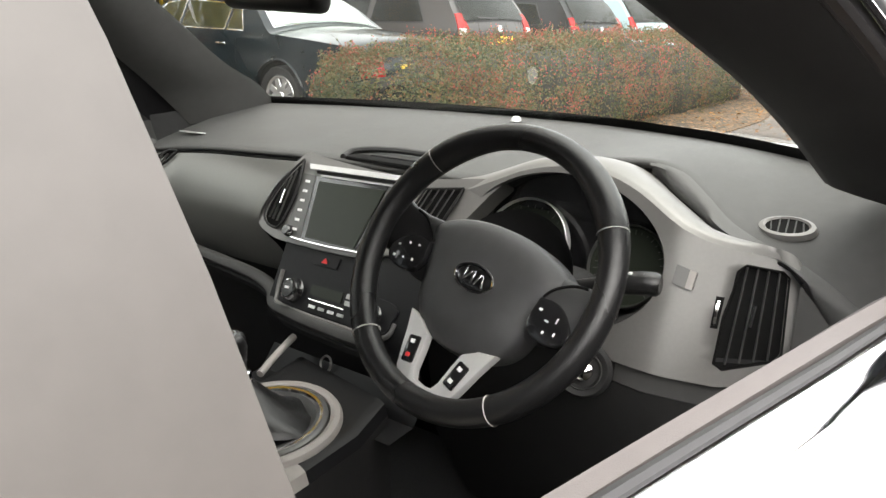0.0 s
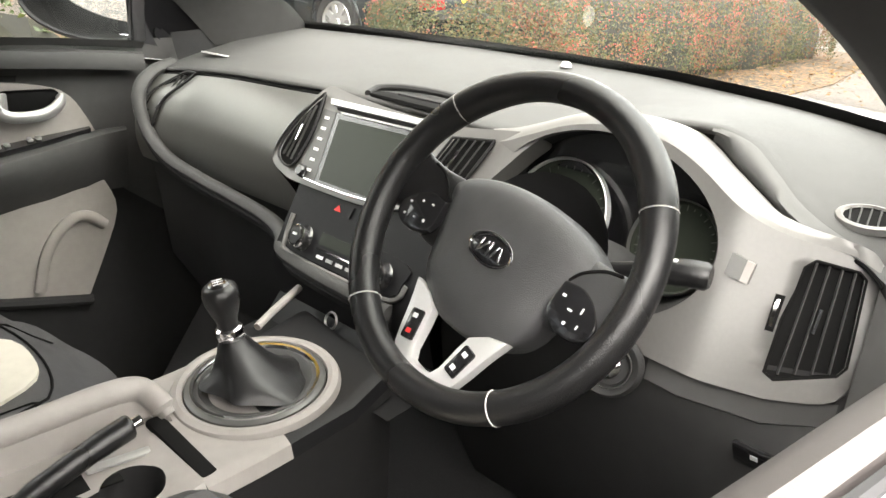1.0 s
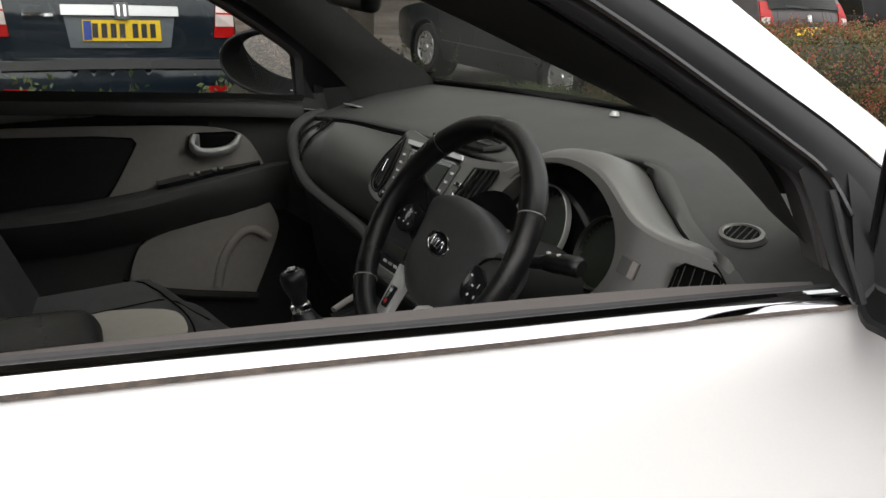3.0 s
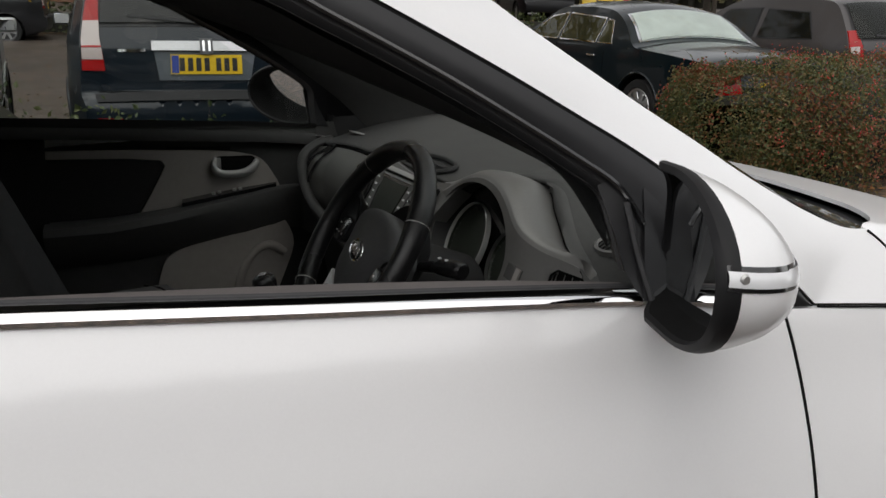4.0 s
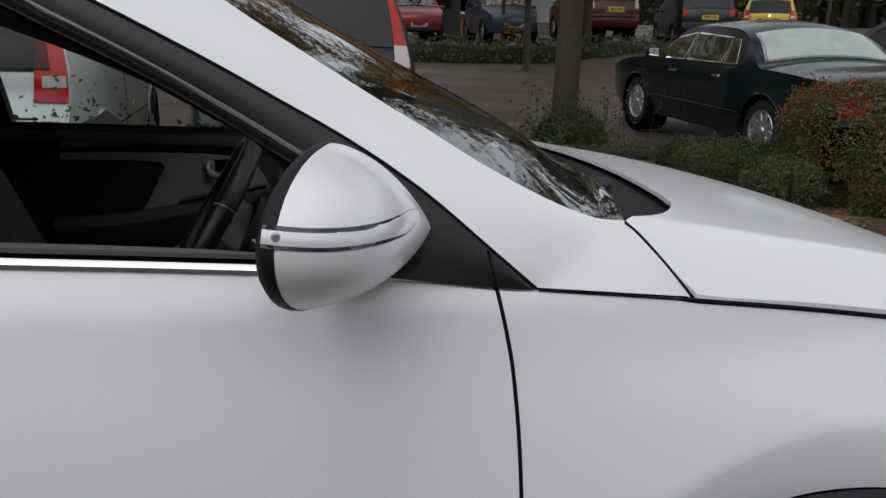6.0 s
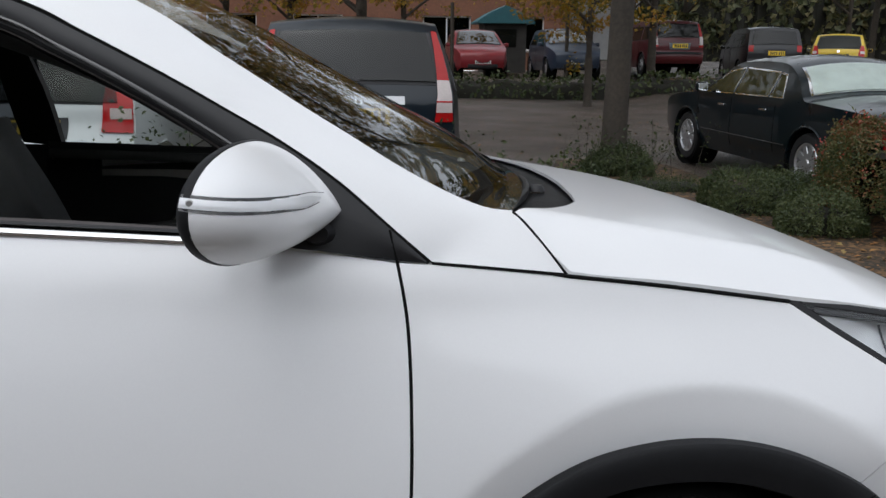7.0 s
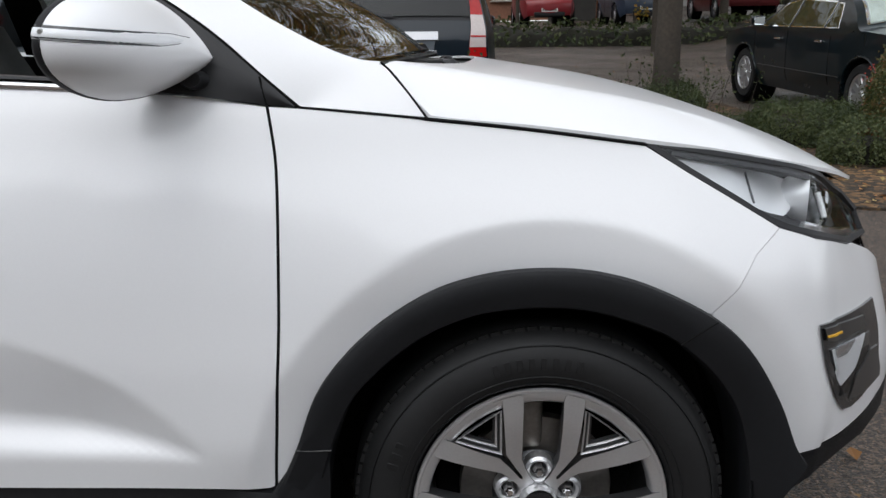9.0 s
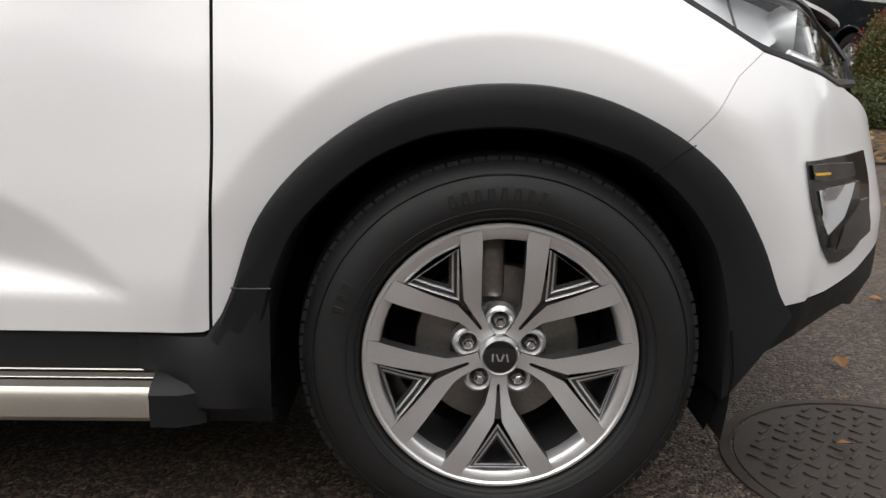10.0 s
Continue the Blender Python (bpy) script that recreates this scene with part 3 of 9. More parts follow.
for side in (1, -1):
    rows = []
    for p, q in zip(low, up):
        p, q = Vector(p), Vector(q)
        full = 0.003 + 0.007 * smooth(0, 9, len(rows))
        rows.append([p.lerp(q, k / 6) + Vector((0.3, -0.8, 0.5)) * (full * math.sin(math.pi * k / 6)) for k in range(7)])
    # the corner panel between pillar foot and bonnet carries on from the pillar's first section
    foot_line = spline2([(-0.4345, -0.834, 1.0735), (-0.36, -0.833, 1.068), (-0.29, -0.830, 1.062), (-0.215, -0.826, 1.0555)], 2)
    head = []
    for k in range(7):
        a, b = Vector(foot_line[k]), rows[0][k]
        head.append([a.lerp(b, s / 4) + Vector((0.2, -0.8, 0.4)) * (0.004 * math.sin(math.pi * s / 4) * (k / 6)) for s in range(5)])
    corner = grid_mesh([[(p[0], p[1] * side, p[2]) for p in r] for r in head])
    pil = grid_mesh([[(p.x, p.y * side, p.z) for p in r] for r in rows])
    pil = join(pil, corner)
    bmesh.ops.remove_doubles(pil, verts=pil.verts, dist=0.0006)
    inner = [v for v in pil.verts if not v.is_boundary and v.co.x > -0.75]
    for _ in range(25):
        bmesh.ops.smooth_vert(pil, verts=inner, factor=0.5, use_axis_x=True, use_axis_y=True, use_axis_z=True)
    bmesh.ops.recalc_face_normals(pil, faces=pil.faces)
    part("screen_pillar", pil, "white", car, smooth_angle=70)
# roof skin
rows = []
for p in up[40:]:
    h = 0.035 * min(1.0, (-1.0 - p[0]) / 0.25 + 0.4) if p[0] < -0.95 else 0
    rows.append([(p[0] + 0.0, p[1] * s, p[2] + max(0, h) * (1 - s * s)) for s in np.linspace(1, -1, 15)])
part("roof", grid_mesh(rows), "white", car)
part("roof_lining", grid_mesh([[(x, y * 0.97, z - 0.03) for x, y, z in r] for r in rows]), "headliner", car)
# windscreen
rows = []
for p in up[:44]:
    t = (p[0] + 0.298) / -0.72
    fwd = 0.17 * (1 - t) * (0.42 + 0.58 * smooth(0.0, 0.32, t)) + 0.05
    upz = 0.015 + 0.02 * t
    rows.append([(p[0] + fwd * (1 - abs(s) ** 2.4) * (0.88 if t < 0.05 else 1), p[1] * s, p[2] + upz * (1 - s * s)) for s in np.linspace(1, -1, 25)])
ws = part("windscreen", grid_mesh(rows), "screen_glass", car, "clear windscreen reflecting trees")
ws.visible_shadow = False
# black frit along its foot
part("windscreen_frit", grid_mesh([[(x + 0.0, y * 0.995, z - 0.004) for x, y, z in r] for r in rows[0:5]]), "satin_black", car)
# tailgate and rear screen, closed plainly
rows = []
for z, x, w in ((0.38, -3.50, 0.72), (0.6, -3.55, 0.74), (0.9, -3.54, 0.74), (1.1, -3.46, 0.72), (1.25, -3.38, 0.68), (1.56, -3.08, 0.50)):
    rows.append([(x + 0.05 * s * s, -w * s, z) for s in np.linspace(1, -1, 9)])
part("tailgate", grid_mesh(rows), "white", car)
part("underbody", box((3.3, 1.2, 0.06), (-1.55, 0, 0.26), 0.02), "void", car)
# side glazing behind the front doors, roof-side frames
for side in (1, -1):
    fr = [(-1.56, -0.835, 1.14), (-2.0, -0.83, 1.155), (-2.5, -0.81, 1.17), (-3.0, -0.77, 1.19), (-3.3, -0.71, 1.21)]
    to = [(-1.56, -0.675, 1.555), (-2.0, -0.662, 1.575), (-2.5, -0.645, 1.56), (-3.0, -0.62, 1.51), (-3.1, -0.61, 1.48)]
    pa = part("rear_side_window", strip([(x, y * side, z) for x, y, z in fr], [(x, y * side, z) for x, y, z in to], 4), "tinted", car)
    for xa, xb in ((-1.535, -1.66), (-2.44, -2.52), (-2.95, -3.05)):
        za = 1.125 if xa > -2 else 1.165
        ya = 0.838 if xa > -2 else 0.815
        pz = [(xa + 0.018, -ya * side, za), (xa - 0.012, -(ya - 0.068) * side, za + 0.19), (xa - 0.085, -0.685 * side, 1.545)]
        qz = [(xb + 0.02, -ya * side, za + 0.01), (xb - 0.012, -(ya - 0.068) * side, za + 0.20), (xb - 0.04, -0.685 * side, 1.55)]
        part("door_pillar", strip(spline2([(x, y - 0.008 * side, z) for x, y, z in pz], 4), spline2([(x, y - 0.008 * side, z) for x, y, z in qz], 4), 2), "pillar_black", car)
        part("pillar_edge", strip(spline2([(x, y - 0.008 * side, z) for x, y, z in pz], 4), spline2([(x - 0.004, y + 0.03 * side, z) for x, y, z in pz], 4), 2), "seal", car)
        part("pillar_trim", strip(spline2([(x, y + 0.035 * side, z) for x, y, z in pz], 4), spline2([(x, y + 0.035 * side, z) for x, y, z in qz], 4), 2), "dash_low", car)

# ---- front door window frame, waist rail, quarter sail ----
def frame_lines(side):
    """Lines of the black frame round the front door glass, from the outside in."""
    f = lambda L: spline2([(x, y * side, z) for x, y, z in L], 6)
    outer = f([(-0.440, -0.836, 1.072), (-0.498, -0.832, 1.121), (-0.588, -0.808, 1.194), (-0.678, -0.787, 1.253), (-0.768, -0.770, 1.302), (-0.858, -0.753, 1.349), (-0.992, -0.729, 1.414), (-1.105, -0.709, 1.463), (-1.30, -0.688, 1.515), (-1.55, -0.675, 1.545)])
    mid = f([(-0.65, -0.832, 1.115), (-0.68, -0.822, 1.165), (-0.712, -0.799, 1.222), (-0.765, -0.784, 1.258), (-0.840, -0.768, 1.301), (-0.925, -0.753, 1.347), (-1.03, -0.735, 1.398), (-1.12, -0.718, 1.438), (-1.31, -0.694, 1.487), (-1.55, -0.682, 1.515)])
    inner = f([(-0.712, -0.824, 1.128), (-0.722, -0.808, 1.175), (-0.733, -0.790, 1.213), (-0.776, -0.779, 1.242), (-0.850, -0.764, 1.286), (-0.935, -0.750, 1.331), (-1.04, -0.732, 1.381), (-1.13, -0.715, 1.420), (-1.315, -0.693, 1.472), (-1.55, -0.682, 1.500)])
    if side < 0:
        inner = [(x, y, z + 0.018 * smooth(1.15, 1.25, z)) for x, y, z in inner]
    return outer, mid, inner


for side, door in ((1, front_door), (-1, left_door)):
    outer, mid, inner = frame_lines(side)
    part("window_frame", strip(outer[6:], mid[6:], 3, 0.004, (0, -side, 0.2)), "satin_black", door)
    part("glass_run", strip([(x, y + 0.004 * side, z) for x, y, z in mid], [(x, y + 0.012 * side, z) for x, y, z in inner], 2, 0.006, (0, -side, 0)), "seal", door)
    part("frame_seal", tube([(x + 0.002, y - 0.003 * side, z - 0.003) for x, y, z in mid[8:]], 0.0035, 6), "gloss_black", door)
    # paler on the driver's side: skylight on the channel is put into its colour
    part("frame_return", strip(inner, [(x + 0.014, y + 0.045 * side, z + 0.002) for x, y, z in inner], 2), "pillar_black" if side > 0 else "seal", door)
    part("pillar_gap", tube([(x, y + 0.006 * side, z) for x, y, z in outer], 0.0045, 6), "void", car)
    # black triangular sail that carries the mirror
    sail_lo = [(-0.443, -0.838, 1.0715), (-0.49, -0.842, 1.076), (-0.58, -0.845, 1.0865), (-0.70, -0.849, 1.100)]
    sail_hi = [(-0.444, -0.836, 1.0745), (-0.498, -0.833, 1.121), (-0.588, -0.809, 1.194), (-0.678, -0.788, 1.251)]
    part("mirror_sail", strip(spline2([(x, y * side, z) for x, y, z in sail_lo], 5), spline2([(x, y * side, z) for x, y, z in sail_hi], 5), 4, 0.004, (0, -side, 0)), "satin_black", door)
    part("sail_back", strip(spline2([(-0.70, -0.847 * side, 1.102), (-0.712, -0.826 * side, 1.13), (-0.722, -0.808 * side, 1.175), (-0.735, -0.788 * side, 1.222)], 5), spline2([(-0.63, -0.847 * side, 1.095), (-0.635, -0.835 * side, 1.13), (-0.655, -0.815 * side, 1.18), (-0.690, -0.786 * side, 1.255)], 5), 3, 0.005, (0, -side, 0)), "satin_black", door)
    part("sail_seam", tube(spline2([(-0.706, -0.806 * side, 1.205), (-0.704, -0.815 * side, 1.185), (-0.700, -0.826 * side, 1.155), (-0.690, -0.850 * side, 1.100)], 5), 0.004, 6), "seal", door)
    part("sail_joint", tube(spline2([(-0.4905, -0.8425 * side, 1.074), (-0.497, -0.840 * side, 1.097), (-0.5035, -0.8335 * side, 1.1235)], 4), 0.0022, 6), "void", door)
    # chrome strip and black sweep seal along the waist
    xs = np.linspace(-1.555, -0.695, 36)
    ch, sw, cp = [], [], []
    for x in xs:
        z = BELT(x)
        y = -(HALF(z) - UPPER(x) * smooth(0.74, 1.02, z)) - 0.002
        ch.append([(x, (y + 0.020) * side, z - 0.002), (x, (y - 0.003) * side, z - 0.0005), (x, (y - 0.005) * side, z + 0.005), (x, (y + 0.001) * side, z + 0.0115), (x, (y + 0.022) * side, z + 0.0150)])
        sw.append([(x, (y + 0.018) * side, z + 0.010), (x, (y + 0.020) * side, z + 0.0165), (x, (y + 0.023) * side, z + 0.0185), (x, (y + 0.028) * side, z + 0.0165), (x, (y + 0.030) * side, z - 0.01)])
        drop = 0.045 * max(0.0, -0.85 - x)
        # the padded inner capping stands a little above the outer waist
        z += 0.0125 * smooth(-0.60, -1.15, x) if side > 0 else 0.022
        deep, low_ = (1.0, 1.0) if side > 0 else (0.42, 0.40)
        cp.append([(x, (y + 0.032) * side, z - 0.02), (x, (y + 0.034) * side, z + 0.006 - drop * 0.3), (x, (y + 0.045) * side, z + 0.013 - drop * 0.5), (x, (y + 0.070 * deep) * side, z - 0.006 - drop), (x, (y + 0.096 * deep) * side, z - (0.032 + drop) * low_), (x, (y + 0.108 * deep) * side, z - (0.07 + drop) * low_), (x, (y + 0.10 * deep) * side, z - (0.11 + drop) * low_)])
    part("waist_trim", grid_mesh(ch), "chrome", door, "polished chrome waistline strip")
    part("window_sweep", grid_mesh(sw), "seal", door)
    part("door_capping", grid_mesh(cp), "dash_mid" if side < 0 else "capping", door)
    if side < 0:
        gl = part("door_glass", strip([(x, 0.805, BELT(x) + 0.005) for x in np.linspace(-1.55, -0.71, 20)], [(x, 0.685 + 0.10 * max(0, (x + 1.3) / 0.6), 1.505 - 0.33 * max(0, (x + 1.2) / 0.49)) for x in np.linspace(-1.55, -0.71, 20)], 4), "pane", door)
        gl.visible_shadow = False

# sharp shadow line where the pressed wing meets door is a real gap; a dark backing lies behind it
part("gap_backing", grid_mesh([[(x + d, -(HALF(z) - 0.040), z) for d in (-0.05, 0.0, 0.03)] for x, z in gap]), "void", car)
part("gap_backing", grid_mesh([[(x, -(y - 0.03), z - d) for d in (0.05, 0.018)] for x, y, z in [(v, *EDGE(v)) for v in np.linspace(-0.2, 0.6, 24)]]), "void", car)
part("gap_backing", tube([(-0.435, -0.818, 1.062), (-0.3, -0.812, 1.052), (-0.215, -0.806, 1.042)], 0.012, 6), "void", car)
part("gap_backing", tube([(-0.222, -0.805, 1.045), (-0.255, -0.78, 1.085), (-0.300, -0.748, 1.132)], 0.010, 6), "void", car)

# ---- headlamps ----
def headlamp(side):
    def fn(u, z):
        x, y, z = skin(u, z)
        return (x - 0.002, (y + 0.004) * side, z)
    line = spline2([(0.186, 1.007), (0.293, 0.991), (0.412, 0.971), (0.56, 0.944), (0.70, 0.916), (0.80, 0.888)], 4) + [(0.86, 0.85), (0.86, 0.805)] + spline2([(0.77, 0.806), (0.71, 0.808), (0.517, 0.842), (0.425, 0.867), (0.338, 0.916), (0.256, 0.963)], 4)
    sgn = (0, side, 0)
    lamp = part("headlamp", patch(line, fn, 0.03, 0.012, inward=sgn), "lens", car, "clear headlamp with bright reflector and projector")
    lamp.visible_shadow = False

    def deep(d, s=1.0, c=(0.55, 0.905)):
        def h(u, z):
            x, y, z2 = skin(c[0] + (u - c[0]) * s, c[1] + (z - c[1]) * s)
            return (x - 0.35 * d, (y + d) * side, z2)
        return h
    part("housing", patch(line, deep(0.075, 0.98), 0.05, 0.0, inward=sgn), "lamp_grey", lamp)
    # black border under the lens
    rimline = []
    for p in line:
        rimline.append(fn(*p))
    part("lens_border", tube([(x, y + 0.008 * side, z) for x, y, z in rimline], 0.0095, 6, closed=True), "satin_black", lamp)
    # bright reflector scooped out along the rear, with a step across it
    wedge = spline2([(0.228, 0.990), (0.34, 0.968), (0.45, 0.946), (0.515, 0.930)], 3) + [(0.53, 0.905), (0.505, 0.878)] + spline2([(0.478, 0.870), (0.41, 0.890), (0.30, 0.950)], 3)

    def scoop(u, z):
        d = 0.014 + 0.034 * smooth(0.30, 0.50, u) + 0.012 * math.sin((z - 0.87) * 30)
        x, y, z2 = skin(u, z)
        return (x - 0.35 * d, (y + d) * side, z2)
    part("side_reflector", patch(wedge, scoop, 0.012, 0.004, inward=sgn), "lamp_white", lamp)
    part("reflector_step", tube([scoop(u, z) for u, z in ((0.395, 0.952), (0.405, 0.925), (0.41, 0.897))], 0.0025, 6), "lamp_grey", lamp)
    part("upper_shade", tube([deep(0.010)(u, z) for u, z in spline2([(0.23, 0.990), (0.34, 0.974), (0.45, 0.954), (0.56, 0.932), (0.68, 0.906)], 4)], 0.006, 6), "satin_black", lamp)
    x, y, z = skin(0.55, 0.898)
    m = Matrix.Translation((x - 0.03, (y + 0.06) * side, z)) @ Vector((1, -0.35 * side, 0)).to_track_quat("Z", "Y").to_matrix().to_4x4()
    part("reflector_bowl", lathe([(0.012, -0.03), (0.03, -0.02), (0.045, 0.005), (0.05, 0.03), (0.053, 0.03)], 28, m), "lamp_white", lamp)
    x, y, z = skin(0.68, 0.868)
    m = Matrix.Translation((x - 0.03, (y + 0.05) * side, z)) @ Vector((1, -0.3 * side, 0)).to_track_quat("Z", "Y").to_matrix().to_4x4()
    part("projector", lathe([(0.0, 0.042), (0.012, 0.041), (0.025, 0.034), (0.032, 0.022), (0.036, 0.02), (0.040, 0.015), (0.042, -0.02)], 28, m), "lamp_grey", lamp)
    part("projector_ring", lathe([(0.030, 0.026), (0.036, 0.030), (0.041, 0.024), (0.038, 0.018)], 28, m), "chrome", lamp)
    pts = [deep(0.014)(u, z) for u, z in ((0.49, 0.857), (0.58, 0.840), (0.68, 0.826), (0.79, 0.816))]
    part("chrome_brow", tube(spline2(pts, 4), 0.006, 8, squash=1.8), "reflector", lamp)
    pts = [deep(0.018)(u, z) for u, z in ((0.605, 0.905), (0.61, 0.88), (0.613, 0.86))]
    part("bulb_fin", tube(pts, 0.006, 8), "lamp_white", lamp)


headlamp(1)
headlamp(-1)

# ---- front fog lamps: dark surround, clear lamp, amber marker ----
def fog(side):
    sgn = (0, side, 0)
    def at(d):
        s = lifted(skin, d)
        def h(u, z):
            p = s(u, z)
            return (p[0], p[1] * side, p[2])
        return h
    line = spline2([(0.511, 0.684), (0.530, 0.615), (0.565, 0.545), (0.608, 0.496)], 4) + spline2([(0.64, 0.494), (0.70, 0.510), (0.76, 0.55), (0.80, 0.62), (0.80, 0.684)], 4)
    sur = part("fog_lamp", patch(line, at(0.005), 0.03, 0.015, inward=sgn), "gloss_black", car, "front fog lamp in a dark surround with amber marker")
    part("marker", patch([(0.519, 0.677), (0.527, 0.653), (0.57, 0.645), (0.70, 0.645), (0.70, 0.668), (0.57, 0.676)], at(0.010), 0.02, 0.006, inward=sgn), "fog_bar", sur)
    part("amber_strip", patch([(0.523, 0.6640), (0.525, 0.6600), (0.58, 0.6560), (0.58, 0.6600)], at(0.0125), 0.02, 0.004, inward=sgn), "amber", sur)
    part("reflector", patch([(0.545, 0.632), (0.563, 0.580), (0.585, 0.550), (0.64, 0.575), (0.70, 0.632)], at(0.008), 0.02, 0.003, inward=sgn), "lamp_white", sur)
    part("lamp_glass", patch([(0.540, 0.635), (0.560, 0.573), (0.597, 0.520), (0.613, 0.512), (0.68, 0.55), (0.71, 0.635)], at(0.014), 0.02, 0.004, inward=sgn), "lens", sur)
    part("blade", patch([(0.604, 0.522), (0.625, 0.562), (0.70, 0.60), (0.74, 0.60), (0.74, 0.54), (0.66, 0.520)], at(0.016), 0.02, 0.006, inward=sgn), "fog_bar", sur)
    part("bulb_hood", patch([(0.552, 0.632), (0.560, 0.612), (0.60, 0.612), (0.64, 0.632)], at(0.011), 0.02, 0.004, inward=sgn), "reflector", sur)


fog(1)
fog(-1)
grille = patch([(0.98, 0.73), (1.2, 0.65), (1.52, 0.65), (1.52, 0.84), (1.0, 0.83), (0.90, 0.80)], lambda u, z: (skin(u, z)[0] - 0.02, skin(u, z)[1], z), 0.04, 0.0)
part("grille", grille, "gloss_black", car)
part("grille", mirrored(grille), "gloss_black", car)
for side in (1, -1):
    gap_line = []
    for x, z in spline2([(-0.435, 1.0715), (-0.211, 1.0525), (-0.024, 1.0345), (0.177, 1.0095)], 8):
        y = -skin(x, z)[1]
        gap_line.append((x, -(y + 0.0005) * side, z))
    part("bonnet_gap", tube(gap_line, [0.0016] * 8 + [0.0036] * (len(gap_line) - 8), 6), "void", car)
    part("corner_gap", tube(spline2([(-0.213, -0.8275 * side, 1.054), (-0.245, -0.806 * side, 1.094), (-0.278, -0.782 * side, 1.132), (-0.297, -0.772 * side, 1.148)], 5), 0.0022, 6), "void", car)
    part("door_gap", tube([(x, (skin(x, z)[1] + 0.003) * side, z) for x, z in gap], 0.0036, 6), "void", car)

# ---- road wheels ----
def road_wheel(m, label="alloy wheel with five twin spokes on a black tyre"):
    """A wheel whose axle is local z, pointing outwards; its face lies at z = 0."""
    w = new("road_wheel")
    w.parent = car
    w.matrix_basis = m
    tagged(w, label)
    prof = [(0.236, -0.012), (0.243, 0.004), (0.256, 0.014), (0.285, 0.017), (0.312, 0.010), (0.326, -0.002), (0.335, -0.014), (0.345, -0.03), (0.351, -0.06), (0.352, -0.11), (0.350, -0.16), (0.34, -0.19), (0.30, -0.215), (0.24, -0.20)]
    part("tyre", lathe(prof, 96), "rubber", w)
    # raised rings and shoulder lugs
    for r, h, k in ((0.262, 0.0160, 0.0012), (0.318, 0.0075, 0.0014), (0.247, 0.0085, 0.0015)):
        part("sidewall_ring", lathe([(r - k, h - k), (r, h + k), (r + k, h - k)], 96), "rubber", w)
    lugs = []
    for i in range(96):
        lugs.append(box((0.012, 0.017, 0.026), (0, 0, 0), 0, 1, Matrix.Rotation(math.tau * i / 96, 4, "Z") @ Matrix.Translation((0.3385, 0, -0.032))))
    tagged(part("tread", join(*lugs), "rubber", w), kind="stuff")
    # plain raised bars where the maker's lettering sits
    for a0, n in ((math.pi * 0.60, 8), (math.pi * 0.90, 3), (math.pi * 1.62, 7)):
        for i in range(n):
            part("sidewall_bar", box((0.022, 0.010, 0.0022), (0, 0, 0), 0.0008, 1, Matrix.Rotation(a0 - i * 0.075, 4, "Z") @ Matrix.Translation((0.287, 0, 0.0168))), "rubber", w)
    # rim barrel and lip
    part("rim", lathe([(0.236, -0.004), (0.2355, 0.004), (0.232, 0.006), (0.226, 0.002), (0.223, -0.006), (0.214, -0.03), (0.207, -0.07), (0.200, -0.15), (0.21, -0.19), (0.235, -0.20)], 96), "alloy_paint", w)
    part("rim_lip", lathe([(0.2365, 0.002), (0.2345, 0.0065), (0.2305, 0.0065), (0.2265, 0.003)], 96), "alloy_cut", w)
    # brake disc, caliper and hub behind the spokes
    part("brake_disc", lathe([(0.06, -0.075), (0.075, -0.078), (0.145, -0.078), (0.147, -0.082), (0.147, -0.10), (0.06, -0.10)], 64), "steel", w)
    part("caliper", box((0.055, 0.11, 0.06), (-0.02, 0.145, -0.085), 0.012), "steel", w)
    part("back_plate", lathe([(0.0, -0.125), (0.19, -0.125), (0.195, -0.14)], 48), "void", w)

    R = 0.231
    # five V-shaped spokes; broad slots lie between them
    half_v = [(0.15, 0.0), (0.15, 0.062), (0.205, 0.060), (0.262, 0.068), (0.31, 0.078), (0.39, 0.100), (0.60, 0.243), (0.822, 0.402), (0.872, 0.428), (0.898, 0.405), (0.945, 0.285), (0.905, 0.262), (0.868, 0.238), (0.70, 0.138), (0.52, 0.030), (0.38, 0.017), (0.25, 0.012)]
    v_line = half_v[1:] + [(0.235, 0.0)] + [(u, -v) for u, v in half_v[:0:-1]]

    def dish(r):
        return -0.026 + 0.030 * smooth(0.10, 0.85, r)
    for i in range(5):
        a0 = -math.pi / 2 + math.tau * i / 5
        ca, sa = math.cos(a0), math.sin(a0)

        def lay(u, v, dz=0.0):
            return (R * (u * ca - v * sa), R * (u * sa + v * ca), dish(math.hypot(u, v)) + dz)
        face = patch(v_line, lambda u, v: lay(u, v), 0.05, 0.0, inward=(0, 0, -1), edge=0.03)
        sp = part("spoke", face, "alloy_cut", w, "machined V-shaped spoke", smooth_angle=50)
        rim_pts = resample(v_line, 0.03)
        cen = (0.55, 0.0)
        wall = []
        for u, v in rim_pts + rim_pts[:1]:
            wall.append([lay(u, v, 0.0003), lay(u, v, -0.004), lay(u, v, -0.030)])
        part("painted_flank", grid_mesh(wall), "alloy_paint", sp)
        # stepped pocket between the two arms
        apex, base_u, half = 0.525, 0.872, 0.232
